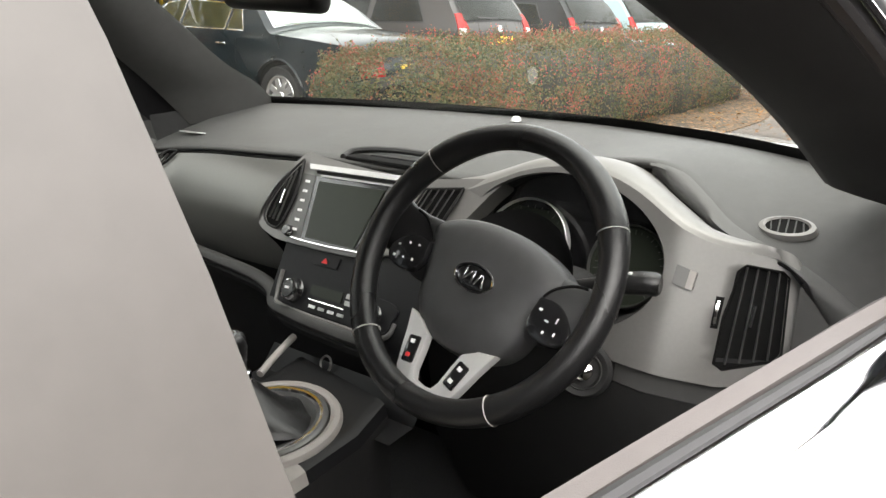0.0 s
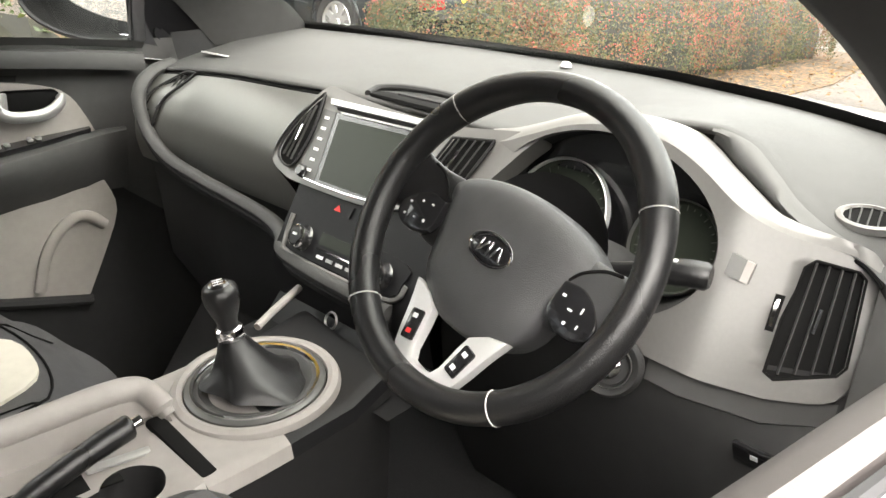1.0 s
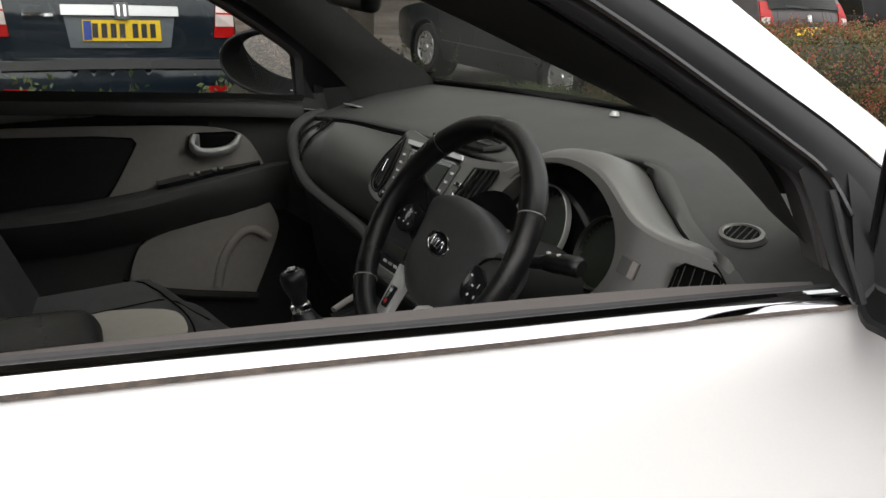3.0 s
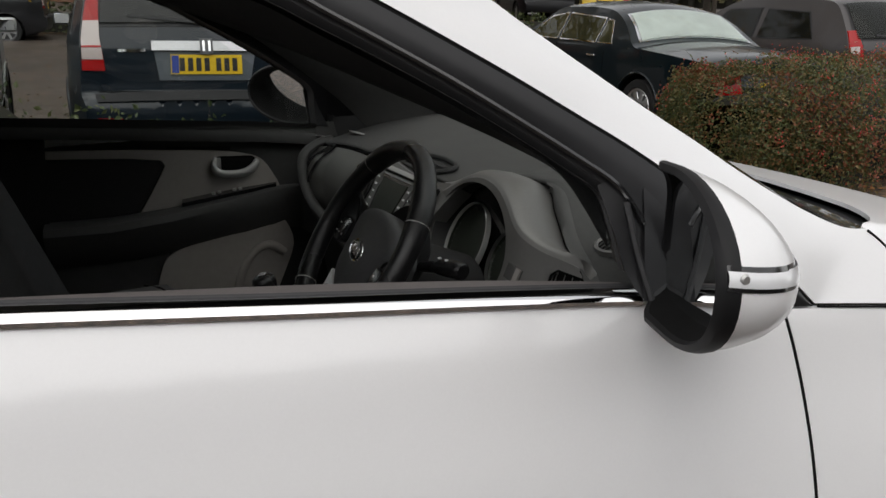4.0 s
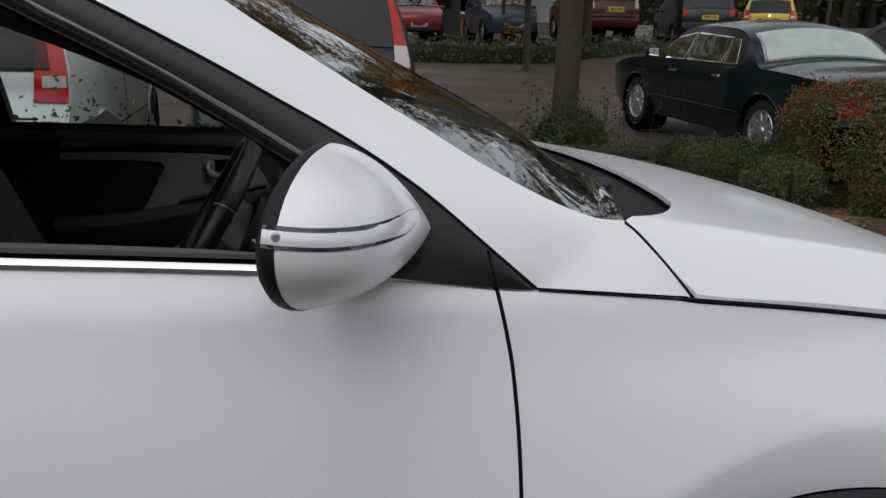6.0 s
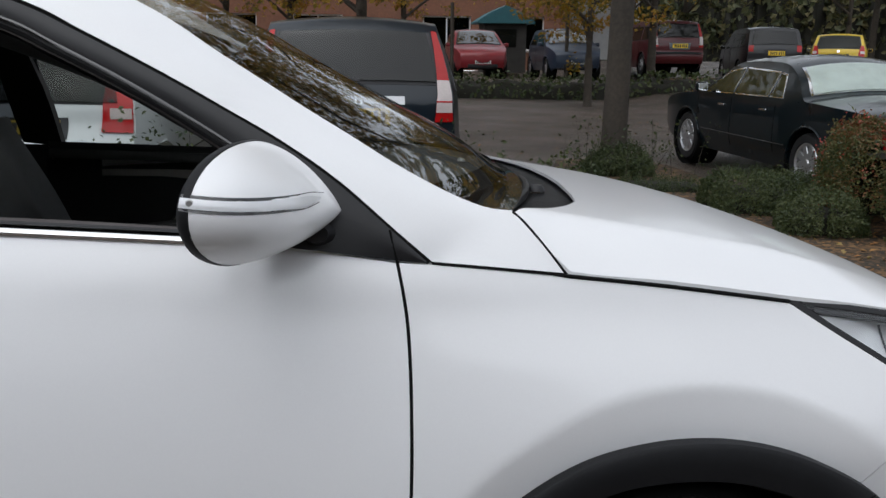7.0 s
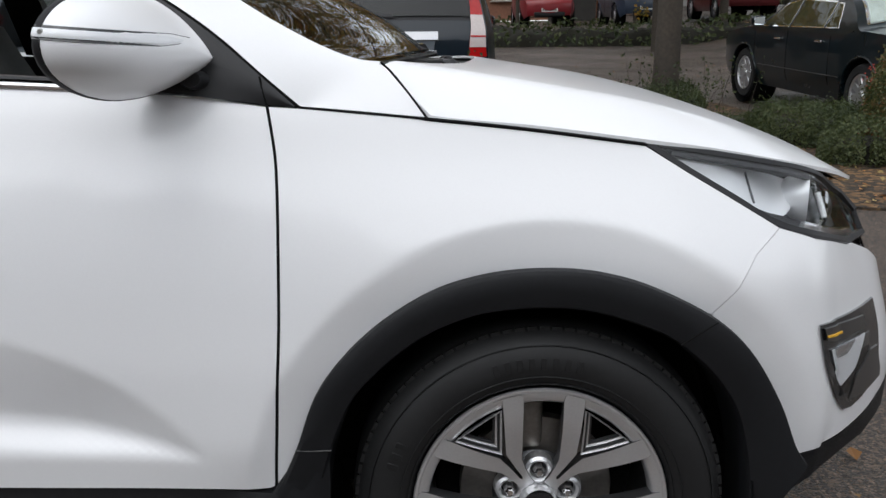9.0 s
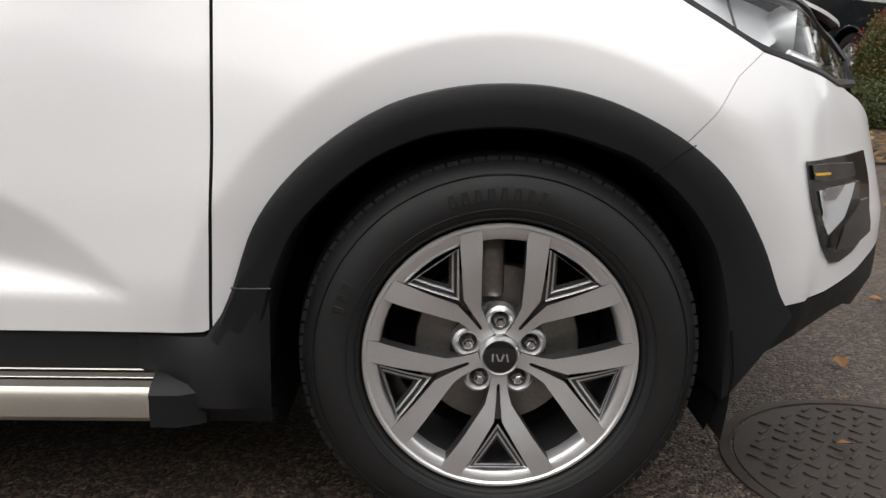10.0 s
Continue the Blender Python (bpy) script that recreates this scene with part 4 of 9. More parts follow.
        for n, (k, dz) in enumerate(((0.97, -0.003), (0.87, -0.007), (0.77, -0.011), (0.67, -0.015))):
            k2 = k - 0.075
            tri = lambda q: [(base_u - (base_u - apex) * q, 0.0), (base_u - 0.006 - 0.02 * (1 - q), half * q), (base_u - 0.006 - 0.02 * (1 - q), -half * q)]
            o, q_ = tri(k), tri(k2)
            strips = []
            for a, b in ((0, 1), (1, 2), (2, 0)):
                line_o = [(o[a][0] + (o[b][0] - o[a][0]) * t, o[a][1] + (o[b][1] - o[a][1]) * t) for t in (0, 0.5, 1)]
                line_i = [(q_[a][0] + (q_[b][0] - q_[a][0]) * t, q_[a][1] + (q_[b][1] - q_[a][1]) * t) for t in (0, 0.5, 1)]
                strips.append(grid_mesh([[lay(*p, dz + 0.003) for p in line_o], [lay(*p, dz) for p in line_o], [lay(*p, dz) for p in line_i], [lay(*p, dz - 0.005) for p in line_i]]))
            part("pocket_step", join(*strips), "alloy_cut" if n % 2 == 0 else "alloy_paint", sp)
    part("rim_band", lathe([(0.2335, 0.004), (0.226, 0.0035), (0.2125, 0.001), (0.208, -0.004), (0.206, -0.03)], 96), "alloy_cut", w)
    for k in range(5):
        a0 = math.pi / 2 + math.tau * k / 5
        x, y = 0.0572 * math.cos(a0), 0.0572 * math.sin(a0)
        part("nut_seat", lathe([(0.0, -0.055), (0.015, -0.055), (0.017, -0.034), (0.022, -0.030), (0.027, -0.034), (0.03, -0.055)], 20, pose(x, y, 0)), "alloy_cut", w)
        part("wheel_nut", lathe([(0.0, -0.018), (0.006, -0.018), (0.009, -0.022), (0.0105, -0.026), (0.0115, -0.05)], 6, pose(x, y, 0)), "chrome", w)
    part("hub_face", lathe([(0.0, -0.045), (0.05, -0.045), (0.075, -0.052), (0.085, -0.062)], 40), "alloy_paint", w)
    part("centre_cap", lathe([(0.0, -0.004), (0.022, -0.005), (0.028, -0.007), (0.0295, -0.012), (0.030, -0.04)], 32), "gloss_black", w, "black centre cap with a plain silver badge")
    part("cap_ring", lathe([(0.0285, -0.009), (0.031, -0.005), (0.034, -0.010), (0.034, -0.04)], 32), "alloy_cut", w)
    for x0, sx, rz in ((-0.013, 0.003, 0), (-0.0045, 0.003, 20), (0.0035, 0.003, -20), (0.012, 0.003, 12)):
        part("cap_badge", box((sx, 0.014, 0.001), (x0, 0, -0.0038), 0.0, 1, Matrix.Rotation(radians(rz), 4, "Z")), "silver", w)
    return w


to_right = Matrix(((1, 0, 0, 0), (0, 0, -1, 0), (0, 1, 0, 0), (0, 0, 0, 1)))
front_right = road_wheel(Matrix.Translation((0, -0.908, 0.345)) @ to_right)
for x, s in ((0, -1), (-2.64, 1), (-2.64, -1)):
    c = copy_thing(front_right, Matrix.Translation((x, -0.908 * s, 0.345)) @ (to_right if s > 0 else Matrix.Rotation(math.pi, 4, "Z") @ to_right))

# ---- door mirrors ----
def door_mirror(side):
    """A teardrop shell on a black foot, with an indicator strip; the glass faces rearwards."""
    root = new("door_mirror")
    root.parent = front_door if side > 0 else left_door
    tagged(root, "white door mirror with indicator strip and black rim")
    # sections from the rear rim (s=0) to the nose (s=1)
    rows, rim_rows = [], []
    def sec(s):
        return (-0.7265 + 0.1468 * s, 0.9125 + 0.0688 * s - 0.1192 * s * s - 0.017 * s ** 3, 1.1742 + 0.0034 * s - 0.0221 * s * s,
                0.1659 * max(1 - s ** 2.784, 1e-5) ** 1.02, 0.0892 * max(1 - s ** 1.4987, 1e-5) ** 0.814)

    def ring(s, grow=0.0, n=40):
        x, y, z, a, b = sec(s)
        out = []
        for k in range(n):
            t = math.tau * k / n
            c, q = math.cos(t), math.sin(t)
            e = 0.934 if c < 0 else 0.45
            ry = (a + grow) * math.copysign(abs(c) ** e, c)
            rz = (b + grow) * math.copysign(abs(q) ** e, q)
            if c > 0:
                ry *= 0.528
            # outer end sits further back and tapers, top slopes down outwards
            rz *= 1 - 0.0514 * max(0, -c)
            skew = 0.0589 * c * (1 - s)
            out.append((x + skew, -(y - ry) * side, z + rz))
        return out
    shell = [ring(s) for s in np.linspace(0.085, 1.0, 30)]
    part("shell", grid_mesh(shell, close_v=True), "white", root)
    part("rim", grid_mesh([[(px + 0.006, py, pz) for px, py, pz in ring(0.0, -0.011)], ring(0.0, -0.008), ring(0.015, -0.001), ring(0.04, 0.0006), ring(0.06, 0.0010), ring(0.08, 0.0010), ring(0.085, -0.003)], close_v=True), "mirror_rim", root, "black mirror rim")
    x, y, z, a, b = sec(0.0)
    def pane_x(py, pz, d):
        return x + 0.0589 - 0.29 * (abs(py) - (y - 0.528 * a)) + d - (0.30 * (pz - z) if side < 0 else 0.0)
    part("recess", grid_mesh([[(px + 0.006, py, pz) for px, py, pz in ring(0.0, -0.011)], [(pane_x(py, pz, 0.010), py, pz) for px, py, pz in ring(0.0, -0.018)]], close_v=True), "void", root)
    gl = [(pane_x(py, pz, 0.006), py, pz) for px, py, pz in ring(0.0, -0.0165)]
    bm = bmesh.new()
    bm.faces.new([bm.verts.new(p) for p in gl])
    part("mirror_glass", bm, "mirror", root)
    # indicator strip let into the shell, following its outer flank
    n = 40
    line_hi, line_lo, bord = [], [], []
    for s in np.linspace(0.02, 0.84, 30):
        x, y, z, a, b = sec(s)
        half = 0.0064 if s < 0.76 else 0.0064 * (0.85 - s) / 0.09 + 0.0006
        zz = 1.194 - 0.011 * s / 0.83
        def hit(zt):
            lo_, hi_ = -1.4, 1.4
            for _ in range(24):
                t = 0.5 * (lo_ + hi_)
                q = math.sin(t)
                if z + b * math.copysign(abs(q) ** 0.934, q) * (1 - 0.0514 * math.cos(t)) < zt:
                    lo_ = t
                else:
                    hi_ = t
            return (x - 0.0589 * math.cos(t) * (1 - s), -(y + a * math.cos(t) ** 0.934 + 0.0012) * side, zt)
        line_hi.append(hit(zz + half))
        line_lo.append(hit(zz - half))
        bord.append((hit(zz + half + 0.0040), hit(zz - half - 0.0040)))
    part("indicator_border", strip([(x, y + 0.0006 * side, z) for (x, y, z), _ in bord], [(x, y + 0.0006 * side, z) for _, (x, y, z) in bord], 3, 0.0006, (0, -side, 0)), "gloss_black", root)
    part("indicator", strip([(x, y - 0.001 * side, z) for x, y, z in line_hi], [(x, y - 0.001 * side, z) for x, y, z in line_lo], 3, 0.0016, (0, -side, 0)), "indicator_lens", root, "clear indicator strip")
    p, q = Vector(line_hi[1]), Vector(line_lo[1])
    part("indicator_bulb", lathe([(0.0, 0.0025), (0.0035, 0.0025), (0.0052, 0.0)], 14, Matrix.Translation(p.lerp(q, 0.5) + Vector((0.008, -0.0032 * side, 0))) @ Matrix.Rotation(radians(90 * side), 4, "X")), "silver", root)
    # arm to the sail
    arm = []
    for x, y, z, w, h in ((-0.617, 0.862, 1.120, 0.018, 0.014), (-0.616, 0.850, 1.118, 0.022, 0.016), (-0.614, 0.838, 1.116, 0.026, 0.018), (-0.612, 0.82, 1.116, 0.032, 0.020)):
        arm.append([(x + w * math.cos(k * math.tau / 14), -y * side, z + h * math.sin(k * math.tau / 14)) for k in range(14)])
    part("arm", grid_mesh(arm, close_v=True, cap=True), "satin_black", root, "black plastic mirror arm")


door_mirror(1)
door_mirror(-1)
# the passenger's mirror is turned in towards the driver
left_mirror = [ob for ob in left_door.children if ob.name.startswith("door_mirror")][0]
left_mirror.matrix_basis = Matrix.Translation((-0.690, 0.90, 1.198)) @ Matrix.Rotation(radians(12), 4, "Z") @ Matrix.Translation((0.66, -0.90, -1.17))

# ---- cabin: shell ----
before_cabin = set(bpy.data.objects.keys())
def screen_foot(y):
    s = abs(y) / 0.73
    return -0.245 - 0.225 * s * s, 1.135 - 0.014 * s * s


part("cabin_floor", box((2.9, 1.5, 0.04), (-2.05, 0, 0.34), 0.01), "carpet", car)
part("bulkhead", grid_mesh([[(-0.56, y, z) for z in (0.3, 0.7, 1.05)] for y in (-0.78, -0.3, 0.3, 0.78)]), "void", car)
part("footwell_slope", grid_mesh([[(-0.56, y, 0.62), (-0.72, y, 0.37), (-0.9, y, 0.365)] for y in (-0.75, 0, 0.75)]), "carpet", car)
for side in (1, -1):
    # inner skin of the doors and kick panels
    rows = [[(x, -0.78 * side, 0.34), (x, -0.765 * side, 0.60), (x, -0.765 * side, 0.85), (x, -0.775 * side, 1.09), (x, -0.80 * side, 1.13)] for x in (-3.2, -2.4, -1.56)]
    part("rear_side_trim", grid_mesh(rows), "dash_low", car)
    part("grab_roof_rail", strip(spline2([(-1.12, -0.60 * side, 1.52), (-1.6, -0.57 * side, 1.565), (-2.4, -0.55 * side, 1.56), (-3.0, -0.53 * side, 1.52)], 4), spline2([(-1.20, -0.672 * side, 1.46), (-1.6, -0.66 * side, 1.51), (-2.4, -0.645 * side, 1.52), (-3.0, -0.61 * side, 1.48)], 4), 3, 0.01, (0, side, -0.5)), "headliner", car)
part("rear_bench", box((0.55, 1.30, 0.22), (-2.35, 0, 0.62), 0.06, 3), "seat_dark", car)
part("rear_backrest", box((0.16, 1.30, 0.60), (-2.68, 0, 0.98), 0.06, 3, Matrix.Rotation(radians(-18), 4, "Y")), "seat_dark", car)

# ---- centre console ----
cons = new("centre_console")
cons.parent = car
tagged(cons, "grey-beige centre console with gear lever, handbrake and cup holders")
rows = []
for x, z, wl, wr in ((-0.88, 0.795, 0.085, -0.155), (-0.95, 0.775, 0.085, -0.175), (-1.05, 0.762, 0.080, -0.185), (-1.10, 0.757, 0.075, -0.190), (-1.165, 0.752, 0.070, -0.195)):
    rows.append([(x, wl + 0.015, z - 0.22), (x, wl, z - 0.02), (x, wl - 0.008, z - 0.004), (x, wl - 0.02, z)] + [(x, y, z) for y in np.linspace(wl - 0.03, wr + 0.03, 8)] + [(x, wr + 0.02, z), (x, wr + 0.008, z - 0.004), (x, wr, z - 0.02), (x, wr - 0.005, z - 0.07), (x, wr - 0.015, z - 0.25)])
part("console_top", grid_mesh([r[1:-2] for r in rows[2:]]), "beige", cons)
part("console_front", grid_mesh([r[1:-2] for r in rows[:3]]), "lower_black", cons)
part("console_side", grid_mesh([r[:2] for r in rows]), "dash_low", cons)
part("console_side", grid_mesh([r[-3:] for r in rows]), "dash_low", cons)
rows = []
for x, z in ((-1.165, 0.752), (-1.20, 0.738), (-1.35, 0.728), (-1.75, 0.72)):
    rows.append([(x, -0.188, z - 0.22), (x, -0.188, z - 0.01), (x, -0.178, z), (x, -0.10, z), (x, -0.05, z - 0.002), (x, 0.045, z - 0.002), (x, 0.05, z - 0.2)])
part("console_tray", join(grid_mesh([r[:3] for r in rows]), grid_mesh([r[4:] for r in rows])), "beige", cons)


def tray_z(x):
    return 0.752 - 0.4 * min(0.035, max(0.0, -1.165 - x)) - 0.066 * min(0.15, max(0.0, -1.20 - x)) - 0.02 * max(0.0, -1.35 - x)


# the tray's top has two joined round cup wells sunk into it
cup_a, cup_b = (-1.228, -0.122, 0.037), (-1.315, -0.126, 0.039)
arc = lambda c, a, b, n: [(c[0] + c[2] * math.cos(radians(t)), c[1] + c[2] * math.sin(radians(t))) for t in np.linspace(a, b, n)]
well = arc(cup_a, -89, 158, 22) + arc(cup_b, 22, 338, 28) + arc(cup_a, 202, 269, 8)
top_line = [(-1.165, -0.178), (-1.165, -0.05), (-1.75, -0.05), (-1.75, -0.178), (-1.2285, -0.178)] + well[::-1] + [(-1.2270, -0.178)]
part("tray_top", patch(top_line, lambda x, y: (x, y, tray_z(x)), 0.03, 0.0, inward=(0, 0, -1), edge=0.012), "beige", cons)
wall_rows = [[(x, y, tray_z(x) + 0.0005), (x, y, tray_z(x) - 0.004), (cup_a[0] + (x - cup_a[0]) * 0.98, y, 0.675)] for x, y in well]
part("cup_well", grid_mesh(wall_rows), "dash_low", cons)
floor_bm = bmesh.new()
floor_bm.faces.new([floor_bm.verts.new((x, y, 0.676)) for x, y in well])
part("cup_floor", floor_bm, "dash_low", cons)
# flush block, near-black in place of the shaded slot across the console
part("pocket", box((0.026, 0.150, 0.014), (-1.158, -0.098, 0.7475), 0.006, 2, Matrix.Rotation(radians(4), 4, "Z")), "void", cons)
part("cup_lid", box((0.09, 0.014, 0.005), (-1.22, -0.072, 0.741), 0.002), "silver", cons)
# raised rail on the passenger side, running to the armrest
rail = spline2([(-1.148, -0.035, 0.756), (-1.156, -0.018, 0.772), (-1.172, 0.002, 0.782), (-1.21, 0.008, 0.783), (-1.29, 0.006, 0.776), (-1.40, 0.004, 0.768), (-1.60, 0.002, 0.760)], 5)
part("console_rail", tube(rail, [0.010] * 3 + [0.015] * (len(rail) - 3), 12, squash=1.25), "beige", cons)
part("rail_wall", grid_mesh([[(x, y - 0.012, z), (x, y - 0.016, 0.722)] for x, y, z in rail]), "beige", cons)
part("rail_outer_wall", grid_mesh([[(x, y + 0.014, z), (x, y + 0.020, 0.60)] for x, y, z in rail]), "dash_low", cons)
# gear lever: ring, chrome line, gaiter, knob
ring_at = pose(-1.026, -0.044, 0.762, 0, -8, 0)
part("lever_ring", lathe([(0.117, -0.020), (0.117, 0.004), (0.113, 0.011), (0.105, 0.014), (0.099, 0.012), (0.097, 0.007)], 64, ring_at), "beige", cons)
part("lever_ring_groove", lathe([(0.099, 0.0075), (0.094, 0.0078)], 64, ring_at), "void", cons)
part("lever_ring_inner", lathe([(0.0965, 0.004), (0.0955, 0.012), (0.091, 0.0145), (0.088, 0.0145)], 64, ring_at), "stack_grey", cons)
part("lever_ring_chrome", lathe([(0.0885, 0.012), (0.0875, 0.0162), (0.083, 0.0158), (0.080, 0.011)], 64, ring_at), "chrome", cons)
part("lever_bezel", lathe([(0.081, 0.011), (0.077, 0.0135), (0.066, 0.008), (0.064, 0.004)], 64, ring_at), "dash", cons)
rows = []
for s, r, dx, dy in ((0.0, 0.070, 0.0, 0.016), (0.08, 0.066, -0.001, 0.017), (0.2, 0.054, -0.006, 0.014), (0.35, 0.043, -0.010, 0.022), (0.55, 0.033, -0.014, 0.030), (0.75, 0.026, -0.018, 0.036), (0.9, 0.0195, -0.020, 0.041), (1.0, 0.0165, -0.022, 0.043)):
    rows.append([(-1.026 + dx + r * (1 + 0.13 * math.sin(5 * t + 3 * s) * (1 - s)) * math.cos(t), -0.060 + dy + r * (1 + 0.13 * math.sin(4 * t + 5 * s + 1) * (1 - s)) * math.sin(t), 0.776 + 0.062 * s) for t in np.linspace(0, math.tau, 33)[:-1]])
part("gaiter", grid_mesh(rows, close_v=True), "leather", cons, "creased black leather gear gaiter")
ax = Vector((-0.20, 0.06, 1)).normalized()
kq = Matrix.Translation((-1.050, -0.016, 0.836)) @ ax.to_track_quat("Z", "Y").to_matrix().to_4x4()
part("lever_collar", lathe([(0.016, -0.004), (0.0185, 0.000), (0.0195, 0.008), (0.018, 0.014), (0.0145, 0.016)], 28, kq), "chrome", cons)
part("gear_knob", lathe([(0.0135, 0.014), (0.0145, 0.026), (0.020, 0.042), (0.0235, 0.055), (0.0245, 0.066), (0.0225, 0.075), (0.016, 0.0805), (0.0, 0.082)], 32, kq), "leather", cons)
part("knob_cap", lathe([(0.0, 0.0838), (0.010, 0.0832), (0.0145, 0.081), (0.016, 0.079)], 28, kq), "gloss_black", cons)
for a, b in (((-0.007, -0.007), (-0.007, 0.007)), ((0, -0.007), (0, 0.007)), ((0.007, -0.007), (0.007, 0.007)), ((-0.007, 0), (0.007, 0))):
    c = tube([(a[0], a[1], 0.0838), (b[0], b[1], 0.0838)], 0.0007, 5)
    part("shift_mark", moved(c, kq), "print", cons)
# handbrake
part("handbrake", tube(spline2([(-1.40, -0.092, 0.700), (-1.34, -0.088, 0.738), (-1.27, -0.084, 0.770), (-1.222, -0.080, 0.786), (-1.210, -0.079, 0.789)], 5), [0.013] * 6 + [0.0145] * 6 + [0.0155] * 5 + [0.0155, 0.0145, 0.013, 0.010], 14), "leather", cons)
part("handbrake_button", tube([(-1.210, -0.079, 0.789), (-1.200, -0.078, 0.792), (-1.198, -0.078, 0.7925)], [0.0085, 0.008, 0.006], 12), "chrome", cons)
part("handbrake_slot", box((0.20, 0.040, 0.004), (-1.33, -0.080, 0.7315), 0.0015), "void", cons)
# armrest box behind
part("armrest", box((0.34, 0.21, 0.145), (-1.553, -0.06, 0.808), 0.045, 5), "leather", cons, "black padded armrest")
part("armrest_base", box((0.32, 0.20, 0.05), (-1.548, -0.06, 0.735), 0.01), "beige", cons)

# ---- front seats ----
def seat(name, yc, dz=0.0, dx=0.0):
    s = new(name)
    s.parent = car
    tagged(s, "dark grey leather front seat with cream centre panel")

    def top(u, v, drop=0.0):
        """u along the seat (0 front to 1 back), v across (-1 to 1)."""
        x = -1.09 + dx - 0.47 * u - 0.13 * v * v * (1 - u) ** 1.5
        z = 0.690 + dz + 0.016 * v * v * 1.6 - 0.045 * u + 0.03 * smooth(0.5, 0.85, abs(v)) - 0.05 * smooth(0.88, 1.0, abs(v)) - 0.085 * smooth(0.30, 0.0, u) - 0.02 * smooth(0.55, 1.0, abs(v)) * (1 - u)
        return (x, yc + 0.255 * v, z - drop)
    rows = []
    for u in np.linspace(0, 1, 16):
        r = [top(u, v) for v in np.linspace(-1, 1, 25)]
        r = [(r[0][0], r[0][1] + 0.005, 0.50)] + r + [(r[-1][0], r[-1][1] - 0.005, 0.50)]
        rows.append(r)
    rows = [[(x + 0.01, y, 0.5) for x, y, z in rows[0]]] + rows
    part("cushion", grid_mesh(rows), "seat_dark", s)
    rows = [[(lambda p: (p[0], p[1], p[2] + 0.006))(top(u, v)) for v, u in [(w, u0 + (1 - u0) * 0.55 * (w / 0.52) ** 4 * (1 - u0)) for w in np.linspace(-0.52, 0.52, 13)]] for u0 in np.linspace(0.27, 1, 14)]
    rows = [[(x, y, z - 0.010) for x, y, z in rows[0]]] + rows
    part("cushion_insert", grid_mesh(rows), "seat_cream", s, "cream leather seat panel")
    for v in (-0.55, 0.55):
        part("seam", tube([(lambda p: (p[0], p[1], p[2] + 0.001))(top(u, v)) for u in np.linspace(0.05, 1, 12)], 0.0022, 6), "void", s)
    part("seam", tube([(lambda p: (p[0], p[1], p[2] + 0.001))(top(0.24 + 0.25 * v ** 4, v)) for v in np.linspace(-0.9, 0.9, 15)], 0.0022, 6), "void", s)
    rows = []
    for t in np.linspace(0, 1, 14):
        z = 0.62 + 0.62 * t
        x = -1.52 - 0.22 * t
        w = 0.25 * (1 - 0.22 * smooth(0.55, 1.0, t))
        rows.append([(x + 0.05 * smooth(0.45, 0.95, abs(v)) * (1 - t * 0.5) - 0.05 * smooth(0.9, 1.0, abs(v)), yc + w * v, z) for v in np.linspace(-1, 1, 21)] + [(x - 0.11, yc + w * 0.95, z), (x - 0.14, yc, z), (x - 0.11, yc - w * 0.95, z)])
    part("backrest", grid_mesh(rows, close_v=True, cap=True), "seat_dark", s)
    part("head_restraint", box((0.10, 0.25, 0.17), (-1.80, yc, 1.37), 0.045, 4, Matrix.Rotation(radians(-12), 4, "Y")), "seat_dark", s)
    for dy in (-0.06, 0.06):
        part("restraint_post", tube([(-1.775, yc + dy, 1.22), (-1.795, yc + dy, 1.32)], 0.006, 8), "chrome", s)


seat("passenger_seat", 0.325, 0.005, 0.0)
seat("driver_seat", -0.430, 0.062, 0.090)

# ---- passenger door card ----
card = new("door_card")
card.parent = left_door
tagged(card, "two-tone grey door card with chrome release handle")
part("card_base", grid_mesh([[(x, 0.712, 0.42), (x, 0.722, 0.60), (x, 0.722, 0.80), (x, 0.725, 1.0), (x, 0.732, 1.11)] for x in (-1.56, -1.3, -1.0, -0.72)]), "dash_mid", card)


def on_card(outline, name, mat, lift=0.0, depth=0.01, label="", bulge=0.0):
    return part(name, patch(outline, lambda x, z: (x, 0.702 - lift - bulge * math.sin(max(0.0, min(1.0, (z - 0.6) / 0.5)) * math.pi), z), 0.03, depth, inward=(0, 1, 0), edge=0.01), mat, card, label)


on_card(spline2([(-1.56, 1.052), (-1.35, 1.050), (-1.14, 1.042), (-1.05, 1.030), (-1.005, 1.010), (-0.975, 0.965), (-0.962, 0.938)], 3) + [(-1.10, 0.918), (-1.225, 0.890), (-1.338, 0.862), (-1.30, 0.925), (-1.258, 1.005), (-1.268, 1.020), (-1.35, 1.028), (-1.56, 1.032)], "light_panel", "door_light", 0.004, 0.01)
on_card([(-1.56, 1.028), (-1.35, 1.024), (-1.272, 1.016), (-1.264, 1.003), (-1.305, 0.925), (-1.345, 0.865), (-1.56, 0.85)], "dark_insert", "dash_low", 0.0, 0.008)
rows = []
for x, z, d in ((-1.56, 0.858, 0.075), (-1.40, 0.864, 0.080), (-1.25, 0.884, 0.078), (-1.10, 0.912, 0.065), (-1.0, 0.928, 0.045), (-0.94, 0.934, 0.025), (-0.90, 0.935, 0.012)):
    rows.append([(x, 0.706, z + 0.004), (x, 0.706 - d * 0.5, z + 0.006), (x, 0.706 - d * 0.9, z), (x, 0.706 - d, z - 0.018), (x, 0.706 - d * 0.85, z - 0.05), (x, 0.706 - d * 0.3, z - 0.10), (x, 0.708, z - 0.125)])
part("armrest", grid_mesh(rows), "dash_mid", card)
